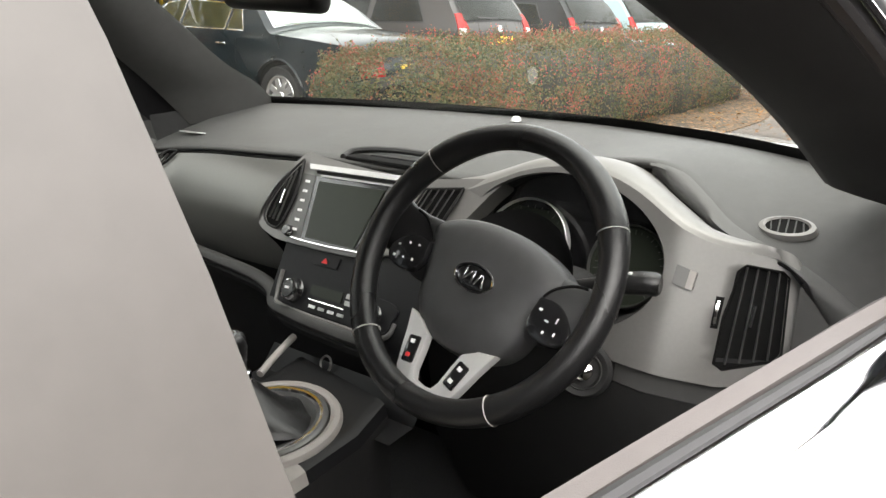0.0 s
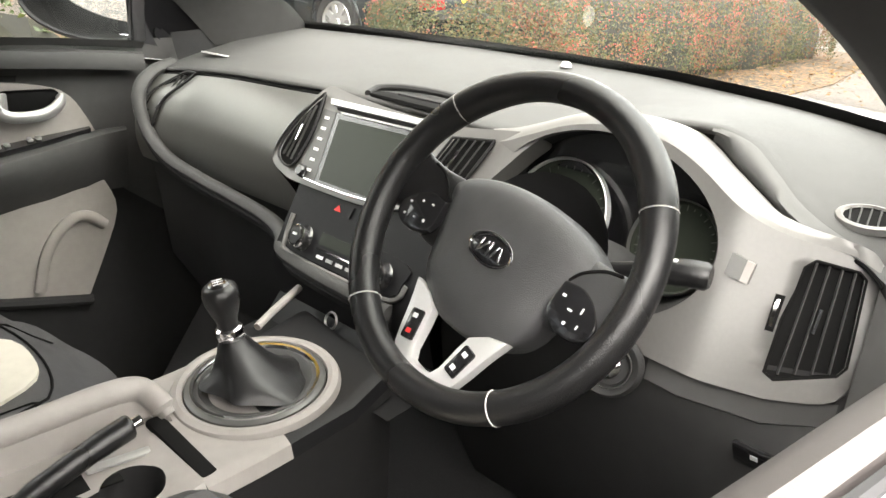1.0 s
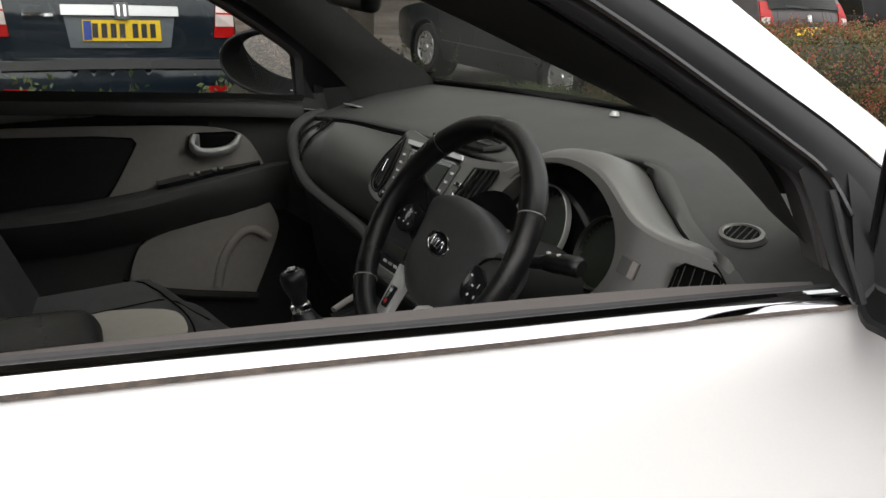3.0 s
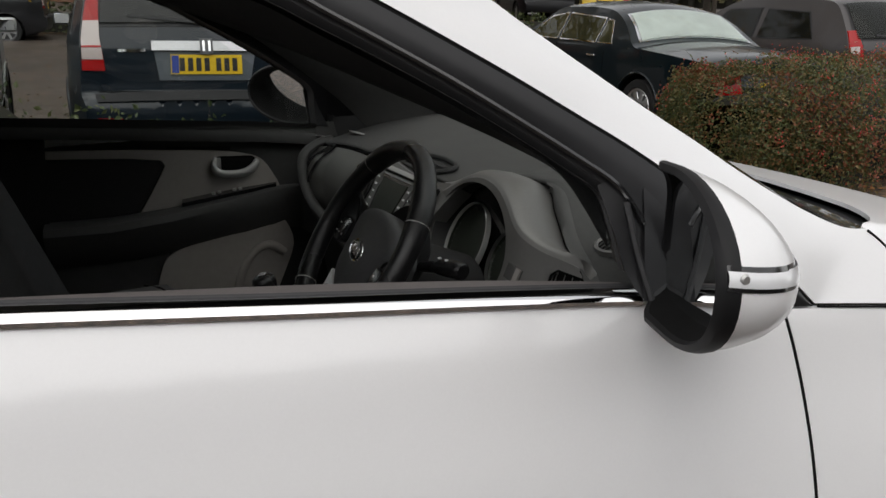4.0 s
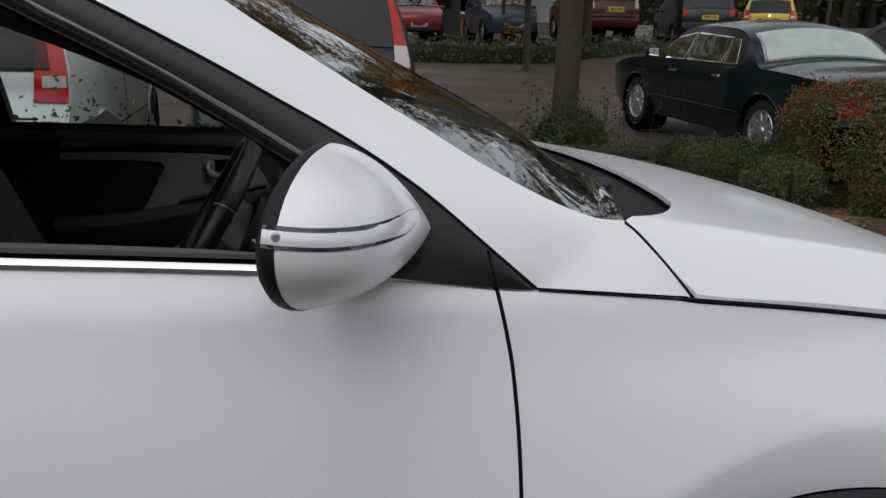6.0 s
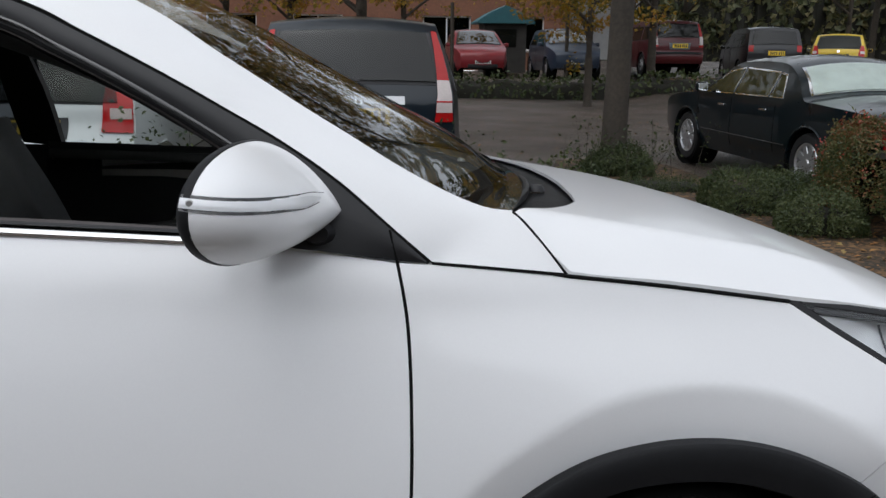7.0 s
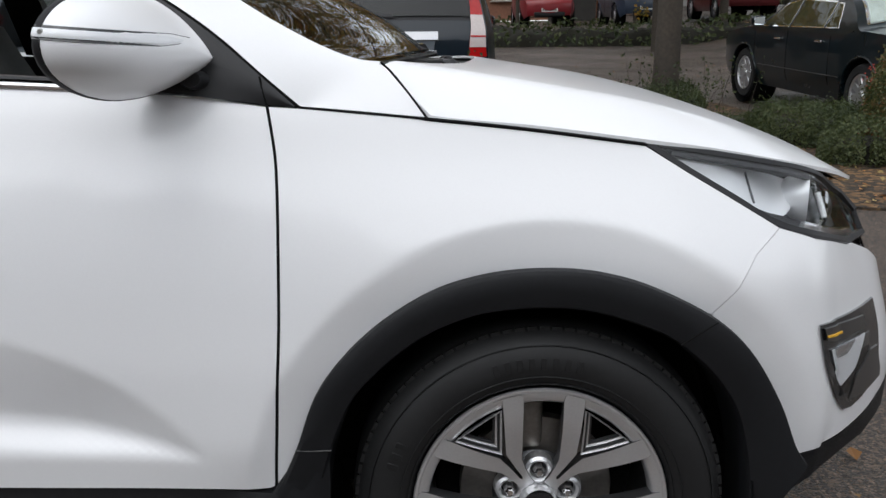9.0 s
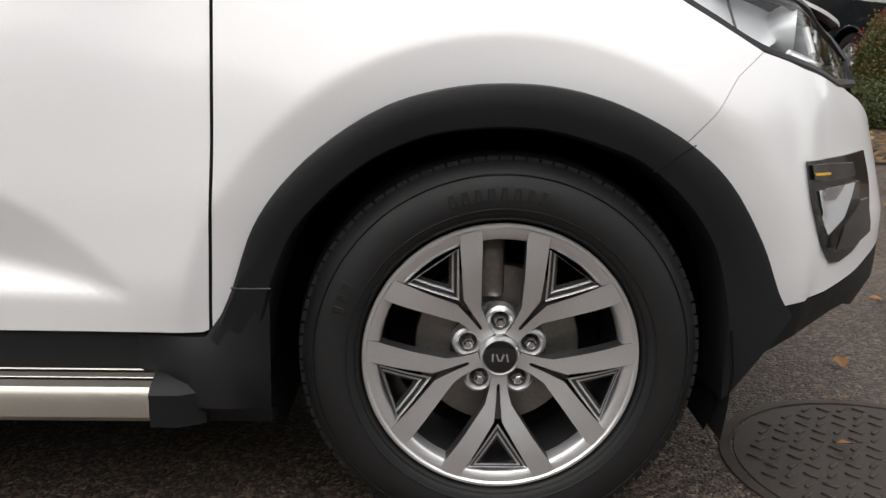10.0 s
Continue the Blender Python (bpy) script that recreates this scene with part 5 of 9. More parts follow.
rows = [[(x, 0.703 - d, z), (x, 0.703 - d - 0.035 * k, z + 0.001)] for x, z, d, k in ((-1.222, 0.902, 0.004, 1), (-1.15, 0.915, 0.004, 1), (-1.05, 0.930, 0.002, 0.8), (-0.972, 0.941, 0.0, 0.4))]
part("switch_panel", grid_mesh([[(a[0], a[1], a[2] + 0.008), (b[0], b[1], b[2] + 0.004), (b[0], b[1], b[2] - 0.006)] for a, b in rows]), "gloss_black", card)
for x, z in ((-1.14, 0.925), (-1.125, 0.928), (-1.085, 0.934), (-1.07, 0.936)):
    part("switch", box((0.010, 0.014, 0.006), (x, 0.684, z + 0.001), 0.0015, 1), "silver", card)
on_card(spline2([(-1.302, 0.650), (-1.285, 0.715), (-1.255, 0.757), (-1.15, 0.795), (-1.03, 0.825), (-0.965, 0.838), (-0.945, 0.825), (-0.928, 0.765), (-0.96, 0.67), (-0.995, 0.585)], 3) + [(-1.15, 0.615)], "lower_panel", "door_light", 0.006, 0.01)
part("speaker_swage", tube(spline2([(-1.09, 0.690, 0.62), (-1.07, 0.692, 0.70), (-1.03, 0.693, 0.755), (-0.99, 0.693, 0.765), (-0.955, 0.694, 0.74)], 5), 0.010, 10, squash=1.2), "door_light", card)
hd = part("release_recess", box((0.105, 0.012, 0.048), (-1.078, 0.6965, 1.002), 0.012, 3), "void", card)
part("release_handle", tube(spline2([(-1.125, 0.690, 1.022), (-1.134, 0.682, 0.998), (-1.12, 0.676, 0.983), (-1.085, 0.674, 0.980), (-1.05, 0.676, 0.986), (-1.026, 0.682, 1.003), (-1.024, 0.690, 1.012)], 5), 0.0085, 10, squash=1.3), "silver", card, "bright satin release handle")
part("release_plate", box((0.022, 0.012, 0.046), (-1.127, 0.690, 1.001), 0.005, 2), "silver", card)
part("pocket_edge", tube([(-1.45, 0.690, 0.640), (-1.30, 0.690, 0.640), (-1.15, 0.692, 0.606), (-0.99, 0.694, 0.578)], 0.012, 8), "dash_low", card)
# interior mirror
mir = part("interior_mirror", box((0.035, 0.235, 0.062), (-0.945, 0.02, 1.402), 0.014, 3, Matrix.Rotation(radians(8), 4, "Y")), "satin_black", car, "black interior mirror")
part("mirror_stalk", tube([(-0.93, 0.02, 1.42), (-0.86, 0.02, 1.475)], 0.010, 8), "satin_black", mir)
for part_name, front, rear in (
    ("pillar_trim", [(-0.475, 0.728, 1.118), (-0.545, 0.70, 1.178), (-0.66, 0.672, 1.243), (-0.80, 0.628, 1.348), (-0.96, 0.585, 1.455), (-1.10, 0.555, 1.535)], [(-0.70, 0.752, 1.090), (-0.775, 0.742, 1.165), (-0.865, 0.705, 1.238), (-0.985, 0.67, 1.328), (-1.12, 0.635, 1.415), (-1.25, 0.605, 1.50)]),
    ("pillar_foot", [(-0.80, 0.748, 1.120), (-0.79, 0.750, 1.08), (-0.78, 0.75, 1.05)], [(-0.68, 0.76, 1.125), (-0.66, 0.76, 1.09), (-0.64, 0.76, 1.05)]),
):
    part(part_name, strip(spline2(front, 5), spline2(rear, 5), 6, 0.022 if part_name == "pillar_trim" else 0.0, (-0.6, -0.7, 0.1)), "dash_mid" if part_name == "pillar_trim" else "dash_low", car)

# the cabin was laid out on axes of its own: bring it onto the car's
CABIN = Matrix(((0.98258, 0.08803, -0.03954, 0.10584), (-0.03791, 0.98687, -0.05294, 0.04476), (0.02824, 0.04855, 0.95494, 0.06718), (0, 0, 0, 1)))
OUTWARDS = Matrix.Translation((-0.863, 0.800, 1.0225)) @ Matrix.Diagonal((1.05, 1.0, 1.05, 1)) @ Matrix.Translation((0.879, -0.711, -1.036))
SHELL = ("cabin_floor", "bulkhead", "footwell_slope", "rear_side_trim", "grab_roof_rail", "rear_bench", "rear_backrest")
for key in [k for k in bpy.data.objects.keys() if k not in before_cabin]:
    ob = bpy.data.objects[key]
    if ob.type == "MESH" and key.split(".")[0] not in SHELL:
        ob.data.transform(CABIN)
        if ob.parent is card or (ob.parent is not None and ob.parent.parent is card):
            ob.data.transform(OUTWARDS)
# the driver's screen pillar trim is full and rounded
rail_a = [(-0.722, -0.800, 1.150), (-0.776, -0.772, 1.235), (-0.85, -0.757, 1.280), (-0.935, -0.743, 1.325), (-1.04, -0.725, 1.375), (-1.13, -0.708, 1.415), (-1.32, -0.69, 1.465)]
rail_b = [(-0.60, -0.632, 1.160), (-0.673, -0.620, 1.210), (-0.752, -0.620, 1.246), (-0.83, -0.620, 1.278), (-0.903, -0.616, 1.306), (-1.05, -0.602, 1.362), (-1.20, -0.585, 1.412)]
rail_c = [(-0.46, -0.715, 1.150), (-0.55, -0.705, 1.235), (-0.643, -0.690, 1.292), (-0.76, -0.665, 1.362), (-0.88, -0.640, 1.430), (-1.02, -0.605, 1.490), (-1.18, -0.57, 1.54)]
lines = [spline2(r, 4) for r in (rail_a, rail_b, rail_c)]
part("pillar_trim", grid_mesh([spline2([a, b, c], 5) for a, b, c in zip(*lines)]), "dash_low", car, smooth_angle=80)
part("door_card", grid_mesh([[(x, -0.74, 0.42), (x, -0.74, 0.80), (x, -0.735, 1.04)] for x in (-1.56, -1.1, -0.72)]), "beige", front_door)

for side in (1, -1):
    part("kick_panel", grid_mesh([[(x, -0.838 * side, z) for z in (0.33, 0.60, 0.85, 1.06)] for x in (-1.1, -0.80, -0.55)]), "dash_low", car)
part("door_shut_trim", grid_mesh([[(x, 0.822, z) for z in (0.42, 0.70, 0.95, 1.125)] for x in (-1.68, -1.56, -1.40)]), "dash_low", left_door)
part("console_side_strip", tube(spline2([(-0.872, 0.100, 0.800), (-0.83, 0.118, 0.812), (-0.775, 0.135, 0.830)], 5), 0.006, 8), "beige", cons)

# ---- dashboard ----
def between(line, y):
    """Linear-smooth lookup of (x, z) along a line of (y, x, z) knots given in falling y."""
    return curve([(-p[0], p[1], p[2]) for p in line])(-y)


# the foot of the screen, and the front lip of the soft top from the passenger's end to the driver's
SCREEN_FOOT = [(0.74, -0.375, 1.166), (0.49, -0.275, 1.167), (0.29, -0.226, 1.167), (0.0, -0.215, 1.166), (-0.30, -0.279, 1.163), (-0.494, -0.363, 1.158), (-0.72, -0.503, 1.141), (-0.745, -0.52, 1.138)]
TOP_LIP = [(0.735, -0.690, 1.086), (0.62, -0.672, 1.098), (0.48, -0.668, 1.108), (0.34, -0.665, 1.113), (0.23, -0.662, 1.117), (0.18, -0.652, 1.116), (0.05, -0.648, 1.115), (-0.13, -0.645, 1.113), (-0.20, -0.622, 1.128), (-0.27, -0.603, 1.150), (-0.34, -0.597, 1.160), (-0.40, -0.590, 1.163),
           (-0.445, -0.583, 1.153), (-0.487, -0.592, 1.128), (-0.524, -0.600, 1.101), (-0.563, -0.607, 1.084), (-0.611, -0.618, 1.071), (-0.66, -0.632, 1.052), (-0.70, -0.640, 1.030), (-0.745, -0.645, 1.01)]
# where the silver cowl over the instruments ends against the pad
COWL_END = [(-0.12, -0.640, 1.108), (-0.20, -0.618, 1.124), (-0.27, -0.600, 1.146), (-0.34, -0.594, 1.156), (-0.39, -0.588, 1.150), (-0.412, -0.586, 1.138), (-0.445, -0.597, 1.120), (-0.487, -0.607, 1.098), (-0.524, -0.616, 1.079), (-0.563, -0.625, 1.069), (-0.611, -0.636, 1.062), (-0.640, -0.645, 1.045)]

dash = new("dashboard")
dash.parent = car
tagged(dash, "grey soft-touch dashboard with silver centre stack")


def lip_at(y):
    return between(TOP_LIP, y)


rows = []
for y in np.concatenate([np.linspace(0.735, -0.36, 46), np.linspace(-0.38, -0.745, 34)]):
    xb, zb = between(SCREEN_FOOT, y)
    xf, zf = lip_at(y)
    row = []
    for s in np.linspace(0, 1, 18):
        rise = 1 - (1 - s) ** 1.15
        row.append((xf + (xb - xf) * s, y, zf + (zb - zf) * rise + 0.004 * math.sin(math.pi * s)))
    row = [(xf + 0.004, y, zf - 0.012), (xf - 0.003, y, zf - 0.007), (xf - 0.0035, y, zf - 0.003)] + row
    rows.append(row)
part("top_pad", grid_mesh(rows), "dash", dash, smooth_angle=60)
rows = []
for y in np.linspace(0.73, -0.73, 41):
    xb, zb = between(SCREEN_FOOT, y)
    rows.append([(xb + 0.030, y, zb - 0.014), (xb + 0.002, y, zb + 0.001), (xb - 0.008, y, zb + 0.016)])
part("screen_frit", grid_mesh(rows), "void", car, "black printed border along the screen foot")
# end pad: its thick front edge stands proud of the cowl from a pointed tip to the door
rows = []
for y in np.linspace(-0.404, -0.745, 40):
    xf, zf = lip_at(y)
    xe, ze = between(COWL_END, max(y, -0.64))
    if y < -0.64:
        ze -= (-0.64 - y) * 1.4
    k = smooth(-0.404, -0.45, y)
    rows.append([(xf + 0.004, y, zf), (xf - 0.002 - 0.004 * k, y, zf - 0.002), (xf - 0.006 - 0.006 * k, y, zf - 0.006), (xe - 0.005 * k, y, 0.5 * (ze + zf)), (xe - 0.002, y, ze + 0.002), (xe + 0.012, y, ze - 0.004), (xe + 0.03, y, ze - 0.05)])
part("end_pad_edge", grid_mesh(rows), "dash_mid", dash, smooth_angle=70)
part("pad_split", tube([(between(COWL_END, y)[0] - 0.002, y, between(COWL_END, y)[1] + 0.001) for y in np.linspace(-0.408, -0.636, 34)], 0.0022, 6), "void", dash)
part("end_face", grid_mesh([[(-0.640 - d, y, 1.045 - 0.9 * (-0.63 - y)) , (-0.650 - d, y, 0.98), (-0.665 - d, y, 0.90), (-0.68, y, 0.80)] for y, d in ((-0.632, 0.0), (-0.66, 0.004), (-0.70, 0.004), (-0.735, 0.0))]), "dash_mid", dash)

# passenger face: a barrel, with a vent at its outer end and a pale strip wrapped round it
FACE = curve([(0.70, -0.66), (0.80, -0.68), (0.86, -0.690), (0.90, -0.703), (0.93, -0.716), (0.965, -0.723), (1.00, -0.722), (1.03, -0.714), (1.06, -0.701), (1.085, -0.686), (1.105, -0.670), (1.12, -0.660)])


def face_x(y, z, lift=0.0):
    return FACE(z) - lift - 0.024 * smooth(0.58, 0.70, y) * smooth(1.09, 1.04, z) - 0.004 * smooth(0.5, 0.22, y) * smooth(0.9, 1.0, z)


FACE_END = curve([(0.90, 0.21), (0.955, 0.225), (0.975, 0.262), (0.99, 0.282), (1.012, 0.286), (1.04, 0.274), (1.07, 0.256), (1.09, 0.238), (1.12, 0.215)])
rows = []
for k in range(22):
    row = []
    for s in np.linspace(0, 1, 34):
        z = 1.10 - 0.190 * k / 21
        y = 0.735 + (FACE_END(z) - 0.735) * s
        z += (lip_at(y)[1] - 0.013 - 1.10) * (1 - k / 21)
        row.append((face_x(y, z), y, z))
    rows.append(row)
part("passenger_face", grid_mesh(rows), "face_grey", dash, smooth_angle=60)
part("glovebox", grid_mesh([[(face_x(y, z) + 0.012, y, z) for z in (0.915, 0.88, 0.82, 0.76, 0.70)] + [(-0.60, y, 0.60)] for y in np.linspace(0.735, 0.10, 14)]), "dash_low", dash)
part("edge_groove", tube([(lip_at(y)[0] - 0.001, y, lip_at(y)[1] - 0.0125) for y in np.linspace(0.72, 0.21, 24)], 0.0025, 6), "void", dash)
wrap = spline2([(-0.665, 0.735, 1.092), (-0.712, 0.722, 1.080), (-0.748, 0.705, 1.055), (-0.758, 0.692, 1.022), (-0.754, 0.668, 0.975), (-0.744, 0.61, 0.934), (-0.734, 0.50, 0.914), (-0.730, 0.40, 0.905), (-0.732, 0.29, 0.896), (-0.746, 0.225, 0.886), (-0.768, 0.190, 0.873), (-0.776, 0.13, 0.868), (-0.779, 0.03, 0.864), (-0.778, -0.08, 0.862)], 6)
part("wrap_trim", tube(wrap, 0.0135, 10, squash=0.9), "dash", dash, "grey trim strip wrapped round the passenger side")
# near-black tube added behind the strip in place of its shadow
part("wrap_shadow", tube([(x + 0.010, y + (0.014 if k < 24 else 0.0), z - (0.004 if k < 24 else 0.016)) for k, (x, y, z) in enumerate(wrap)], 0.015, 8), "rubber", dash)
part("airbag_badge", box((0.020, 0.062, 0.003), (-0.610, 0.665, 1.1175), 0.001, 1, Matrix.Rotation(radians(8), 4, "Y") @ Matrix.Rotation(radians(14), 4, "Z")), "silver", dash, "small pale badge")
part("sun_sensor", lathe([(0, 0.010), (0.006, 0.009), (0.010, 0.004), (0.011, 0)], 14, pose(-0.285, 0.055, 1.165)), "silver", dash)
# lidded tray on top of the centre stack; its dark hollow is a near-black plate
tray = part("tray", slab(spline2([(-0.650, 0.140), (-0.652, 0.05), (-0.650, -0.030), (-0.622, -0.045), (-0.604, -0.025), (-0.598, 0.05), (-0.604, 0.12), (-0.624, 0.150), (-0.650, 0.140)], 4)[:-1], 0.006, Matrix.Translation((0, 0, 1.1155)), 0.002), "void", dash, "dark open tray")
part("tray_rim", tube(spline2([(-0.648, 0.148, 1.119), (-0.620, 0.157, 1.125), (-0.600, 0.122, 1.130), (-0.593, 0.05, 1.132), (-0.600, -0.028, 1.130), (-0.620, -0.052, 1.125), (-0.646, -0.038, 1.119)], 5), 0.0055, 8), "dash_low", tray)
part("tray_step", box((0.012, 0.12, 0.004), (-0.615, 0.05, 1.1225), 0.0015, 2), "dash_low", tray)


def louvre(ring, a, b, n, parent, lift, mats=("dash_low", "dash"), tab=None, sink=0.012):
    """An air vent: a dark pocket inside a closed line, slats from edge a to edge b (pairs of points), a chrome tab."""
    v = new("air_vent")
    v.parent = parent
    lift = Vector(lift).normalized()
    ring = [Vector(p) for p in ring]
    bm = bmesh.new()
    bm.faces.new([bm.verts.new(p - lift * sink * 0.2) for p in ring])
    part("vent_back", bm, "void", v)
    part("vent_rim", tube([p + lift * 0.002 for p in ring], 0.0022, 8, closed=True, up=lift), mats[0], v)
    (a0, a1), (b0, b1) = [tuple(Vector(p) for p in e) for e in (a, b)]
    w = (b0 - a0).normalized()
    for k in range(n):
        s = (k + 0.8) / (n + 0.6)
        p, q = a0.lerp(b0, s), a1.lerp(b1, s)
        rows = [[e + w * 0.0007 + lift * 0.0045, e - w * 0.0005 + lift * 0.0050, e - w * 0.0012 + lift * 0.0005] for e in (p, p.lerp(q, 0.5), q)]
        part("slat", grid_mesh(rows), mats[1], v)
    if tab is not None:
        p = a0.lerp(b0, tab).lerp(a1.lerp(b1, tab), 0.5)
        e = (a1 - a0).normalized()
        part("vent_tab", tube([p - e * 0.013 + lift * 0.006, p + e * 0.013 + lift * 0.006], 0.0026, 8), "chrome", v)
    return v


on_face = lambda y, z, d=0.004: (face_x(y, z, d), y, z)
ev = [on_face(y, z) for y, z in spline2([(0.602, 1.090), (0.640, 1.086), (0.682, 1.050), (0.700, 0.995), (0.686, 0.955), (0.664, 0.985), (0.648, 1.035), (0.622, 1.068), (0.602, 1.090)], 4)[:-1]]
louvre(ev, (on_face(0.618, 1.086), on_face(0.668, 0.985)), (on_face(0.652, 1.075), on_face(0.694, 0.985)), 2, dash, (-1, -0.1, 0.25), tab=0.5)


# centre stack: one sloping face
def stack(y, z, lift=0.0):
    return (-0.670 - 0.46 * (1.10 - z) - lift * 0.908, y, z + lift * 0.418)


STACK_OUT = Vector((-0.908, 0, 0.418))


def on_stack(outline, lift, depth, mat, name, parent, label="", step=0.02):
    geo = patch(outline, lambda y, z: stack(y, z, lift), step, depth, inward=(0.908, 0, -0.418), edge=0.008)
    return part(name, geo, mat, parent, label)


facia = new("centre_stack")
facia.parent = car
tagged(facia, "silver-framed centre stack with touch screen, vents and climate knobs")
OUT = spline2([(0.205, 1.119), (0.228, 1.110), (0.266, 1.065), (0.291, 1.015), (0.283, 0.990), (0.240, 0.976), (0.19, 0.973), (0.03, 0.975), (-0.06, 0.995), (-0.12, 1.020), (-0.150, 1.035), (-0.170, 1.060), (-0.198, 1.095), (-0.215, 1.115), (-0.19, 1.118), (-0.10, 1.108), (-0.02, 1.104), (0.08, 1.108), (0.16, 1.114), (0.205, 1.119)], 4)[:-1]
on_stack(OUT, 0.008, 0.03, "silver_grey", "stack_frame", facia)
on_stack([(0.206, 1.084), (0.174, 1.083), (0.163, 0.984), (0.205, 0.981)], 0.0105, 0.003, "stack_grey", "key_strip", facia)
on_stack([(-0.001, 1.084), (-0.028, 1.086), (-0.003, 1.008), (0.026, 0.995)], 0.0105, 0.003, "stack_grey", "key_strip", facia)
on_stack([(0.172, 1.083), (0.0, 1.086), (0.031, 0.981), (0.162, 0.981)], 0.0100, 0.003, "gloss_black", "screen_bezel", facia)
on_stack([(0.160, 1.075), (0.004, 1.078), (0.033, 0.986), (0.151, 0.986)], 0.0120, 0.002, "screen", "touch_screen", facia, "dark touch screen")
on_stack([(0.196, 1.1005), (0.192, 1.0925), (-0.026, 1.0955), (-0.022, 1.1035)], 0.0125, 0.006, "yoke_silver", "disc_slot_lip", facia)
on_stack([(0.176, 1.0910), (0.172, 1.0865), (-0.02, 1.0905), (-0.02, 1.0945)], 0.0115, 0.003, "void", "disc_slot", facia)
on_stack([(0.16, 1.0855), (0.158, 1.0825), (-0.012, 1.0855), (-0.012, 1.0880)], 0.0135, 0.003, "silver", "slot_edge", facia)
part("screen_lower_line", tube([stack(y, z, 0.012) for y, z in ((0.200, 0.982), (0.15, 0.9800), (0.09, 0.9800), (0.02, 0.9825))], 0.0016, 6), "chrome", facia)
for k in range(6):
    y, z = 0.189 - 0.001 * k, 1.072 - 0.0155 * k
    on_stack([(y + 0.005, z + 0.0020), (y - 0.005, z + 0.0020), (y - 0.005, z - 0.0020), (y + 0.005, z - 0.0020)], 0.0125, 0.002, "print", "radio_key", facia)
for k in range(4):
    y, z = -0.013 + 0.0075 * k, 1.070 - 0.0165 * k
    on_stack([(y + 0.0045, z + 0.0020), (y - 0.0045, z + 0.0020), (y - 0.0045, z - 0.0020), (y + 0.0045, z - 0.0020)], 0.0125, 0.002, "print", "radio_key", facia)
face_out = STACK_OUT.to_track_quat("Z", "Y").to_matrix().to_4x4()
part("volume_knob", lathe([(0, 0.013), (0.0075, 0.013), (0.0095, 0.010), (0.010, 0)], 18, Matrix.Translation(stack(0.196, 0.990, 0.008)) @ face_out), "gloss_black", facia)
on_s = lambda y, z, d=0.0125: stack(y, z, d)
lv = [on_s(y, z) for y, z in spline2([(0.212, 1.105), (0.238, 1.078), (0.262, 1.040), (0.270, 1.008), (0.252, 0.993), (0.224, 0.992), (0.212, 1.020), (0.206, 1.060), (0.212, 1.105)], 4)[:-1]]
louvre(lv, (on_s(0.213, 1.092), on_s(0.222, 0.998)), (on_s(0.246, 1.060), on_s(0.264, 1.005)), 3, facia, STACK_OUT, tab=0.35)
rv = [on_s(y, z) for y, z in ((-0.082, 1.0900), (-0.153, 1.0985), (-0.150, 1.088), (-0.130, 1.042), (-0.122, 1.036), (-0.060, 1.028), (-0.056, 1.036))]
louvre(rv, (on_s(-0.084, 1.089), on_s(-0.058, 1.032)), (on_s(-0.150, 1.096), on_s(-0.126, 1.040)), 4, facia, STACK_OUT, ("dash_low", "stack_grey"), tab=0.42)
part("vent_thumbwheel", lathe([(0.0, -0.004), (0.010, -0.004), (0.0112, 0.0), (0.010, 0.004), (0, 0.004)], 20, Matrix.Translation(stack(-0.056, 1.056, 0.012)) @ face_out @ Matrix.Rotation(radians(90), 4, "X")), "chrome", facia)
part("vent_hook", tube([stack(-0.048, 1.045, 0.014), stack(-0.060, 1.032, 0.015), stack(-0.082, 1.026, 0.014)], 0.0028, 8), "chrome", facia)
# dark lower part with hazard switch and climate panel
low_stack = [[stack(y, z, 0.001) for z in (0.985, 0.94, 0.90, 0.872)] + [(-0.775, y, 0.845), (-0.762, y, 0.80), (-0.79, y, 0.762), (-0.84, y, 0.752)] for y in np.linspace(0.205, -0.155, 12)]
part("stack_base", grid_mesh(low_stack), "lower_black", facia)
on_stack([(0.125, 0.967), (0.062, 0.967), (0.064, 0.951), (0.122, 0.951)], 0.004, 0.003, "lower_black", "hazard_switch", facia)
bm = bmesh.new()
bm.faces.new([bm.verts.new(stack(y, z, 0.0055)) for y, z in ((0.101, 0.955), (0.085, 0.955), (0.093, 0.964))])
part("hazard_mark", bm, "red_print", facia)
on_stack(spline2([(0.182, 0.925), (0.178, 0.892), (0.160, 0.882), (0.03, 0.880), (-0.07, 0.882), (-0.085, 0.90), (-0.08, 0.925), (0.05, 0.930), (0.182, 0.925)], 3)[:-1], 0.004, 0.004, "lower_black", "climate_panel", facia)
part("climate_trim", tube([stack(y, z, 0.004) for y, z in spline2([(0.188, 0.930), (0.184, 0.892), (0.165, 0.877), (0.03, 0.874), (-0.075, 0.876), (-0.093, 0.90)], 5)], 0.0038, 8), "silver_grey", facia)
for y, z in ((0.144, 0.904), (-0.042, 0.900)):
    at = Matrix.Translation(stack(y, z, 0.004)) @ face_out
    kn = part("climate_knob", lathe([(0, 0.018), (0.013, 0.018), (0.0165, 0.015), (0.018, 0.004), (0.021, 0.0)], 28, at), "gloss_black", facia)
    part("knob_ring", lathe([(0.0155, 0.0165), (0.0175, 0.0155), (0.018, 0.011), (0.0165, 0.011)], 28, at), "chrome", kn)
    part("knob_mark", box((0.010, 0.004, 0.001), (0, 0, 0), 0, 1, at @ Matrix.Translation((0, 0.002, 0.0184))), "print", kn)
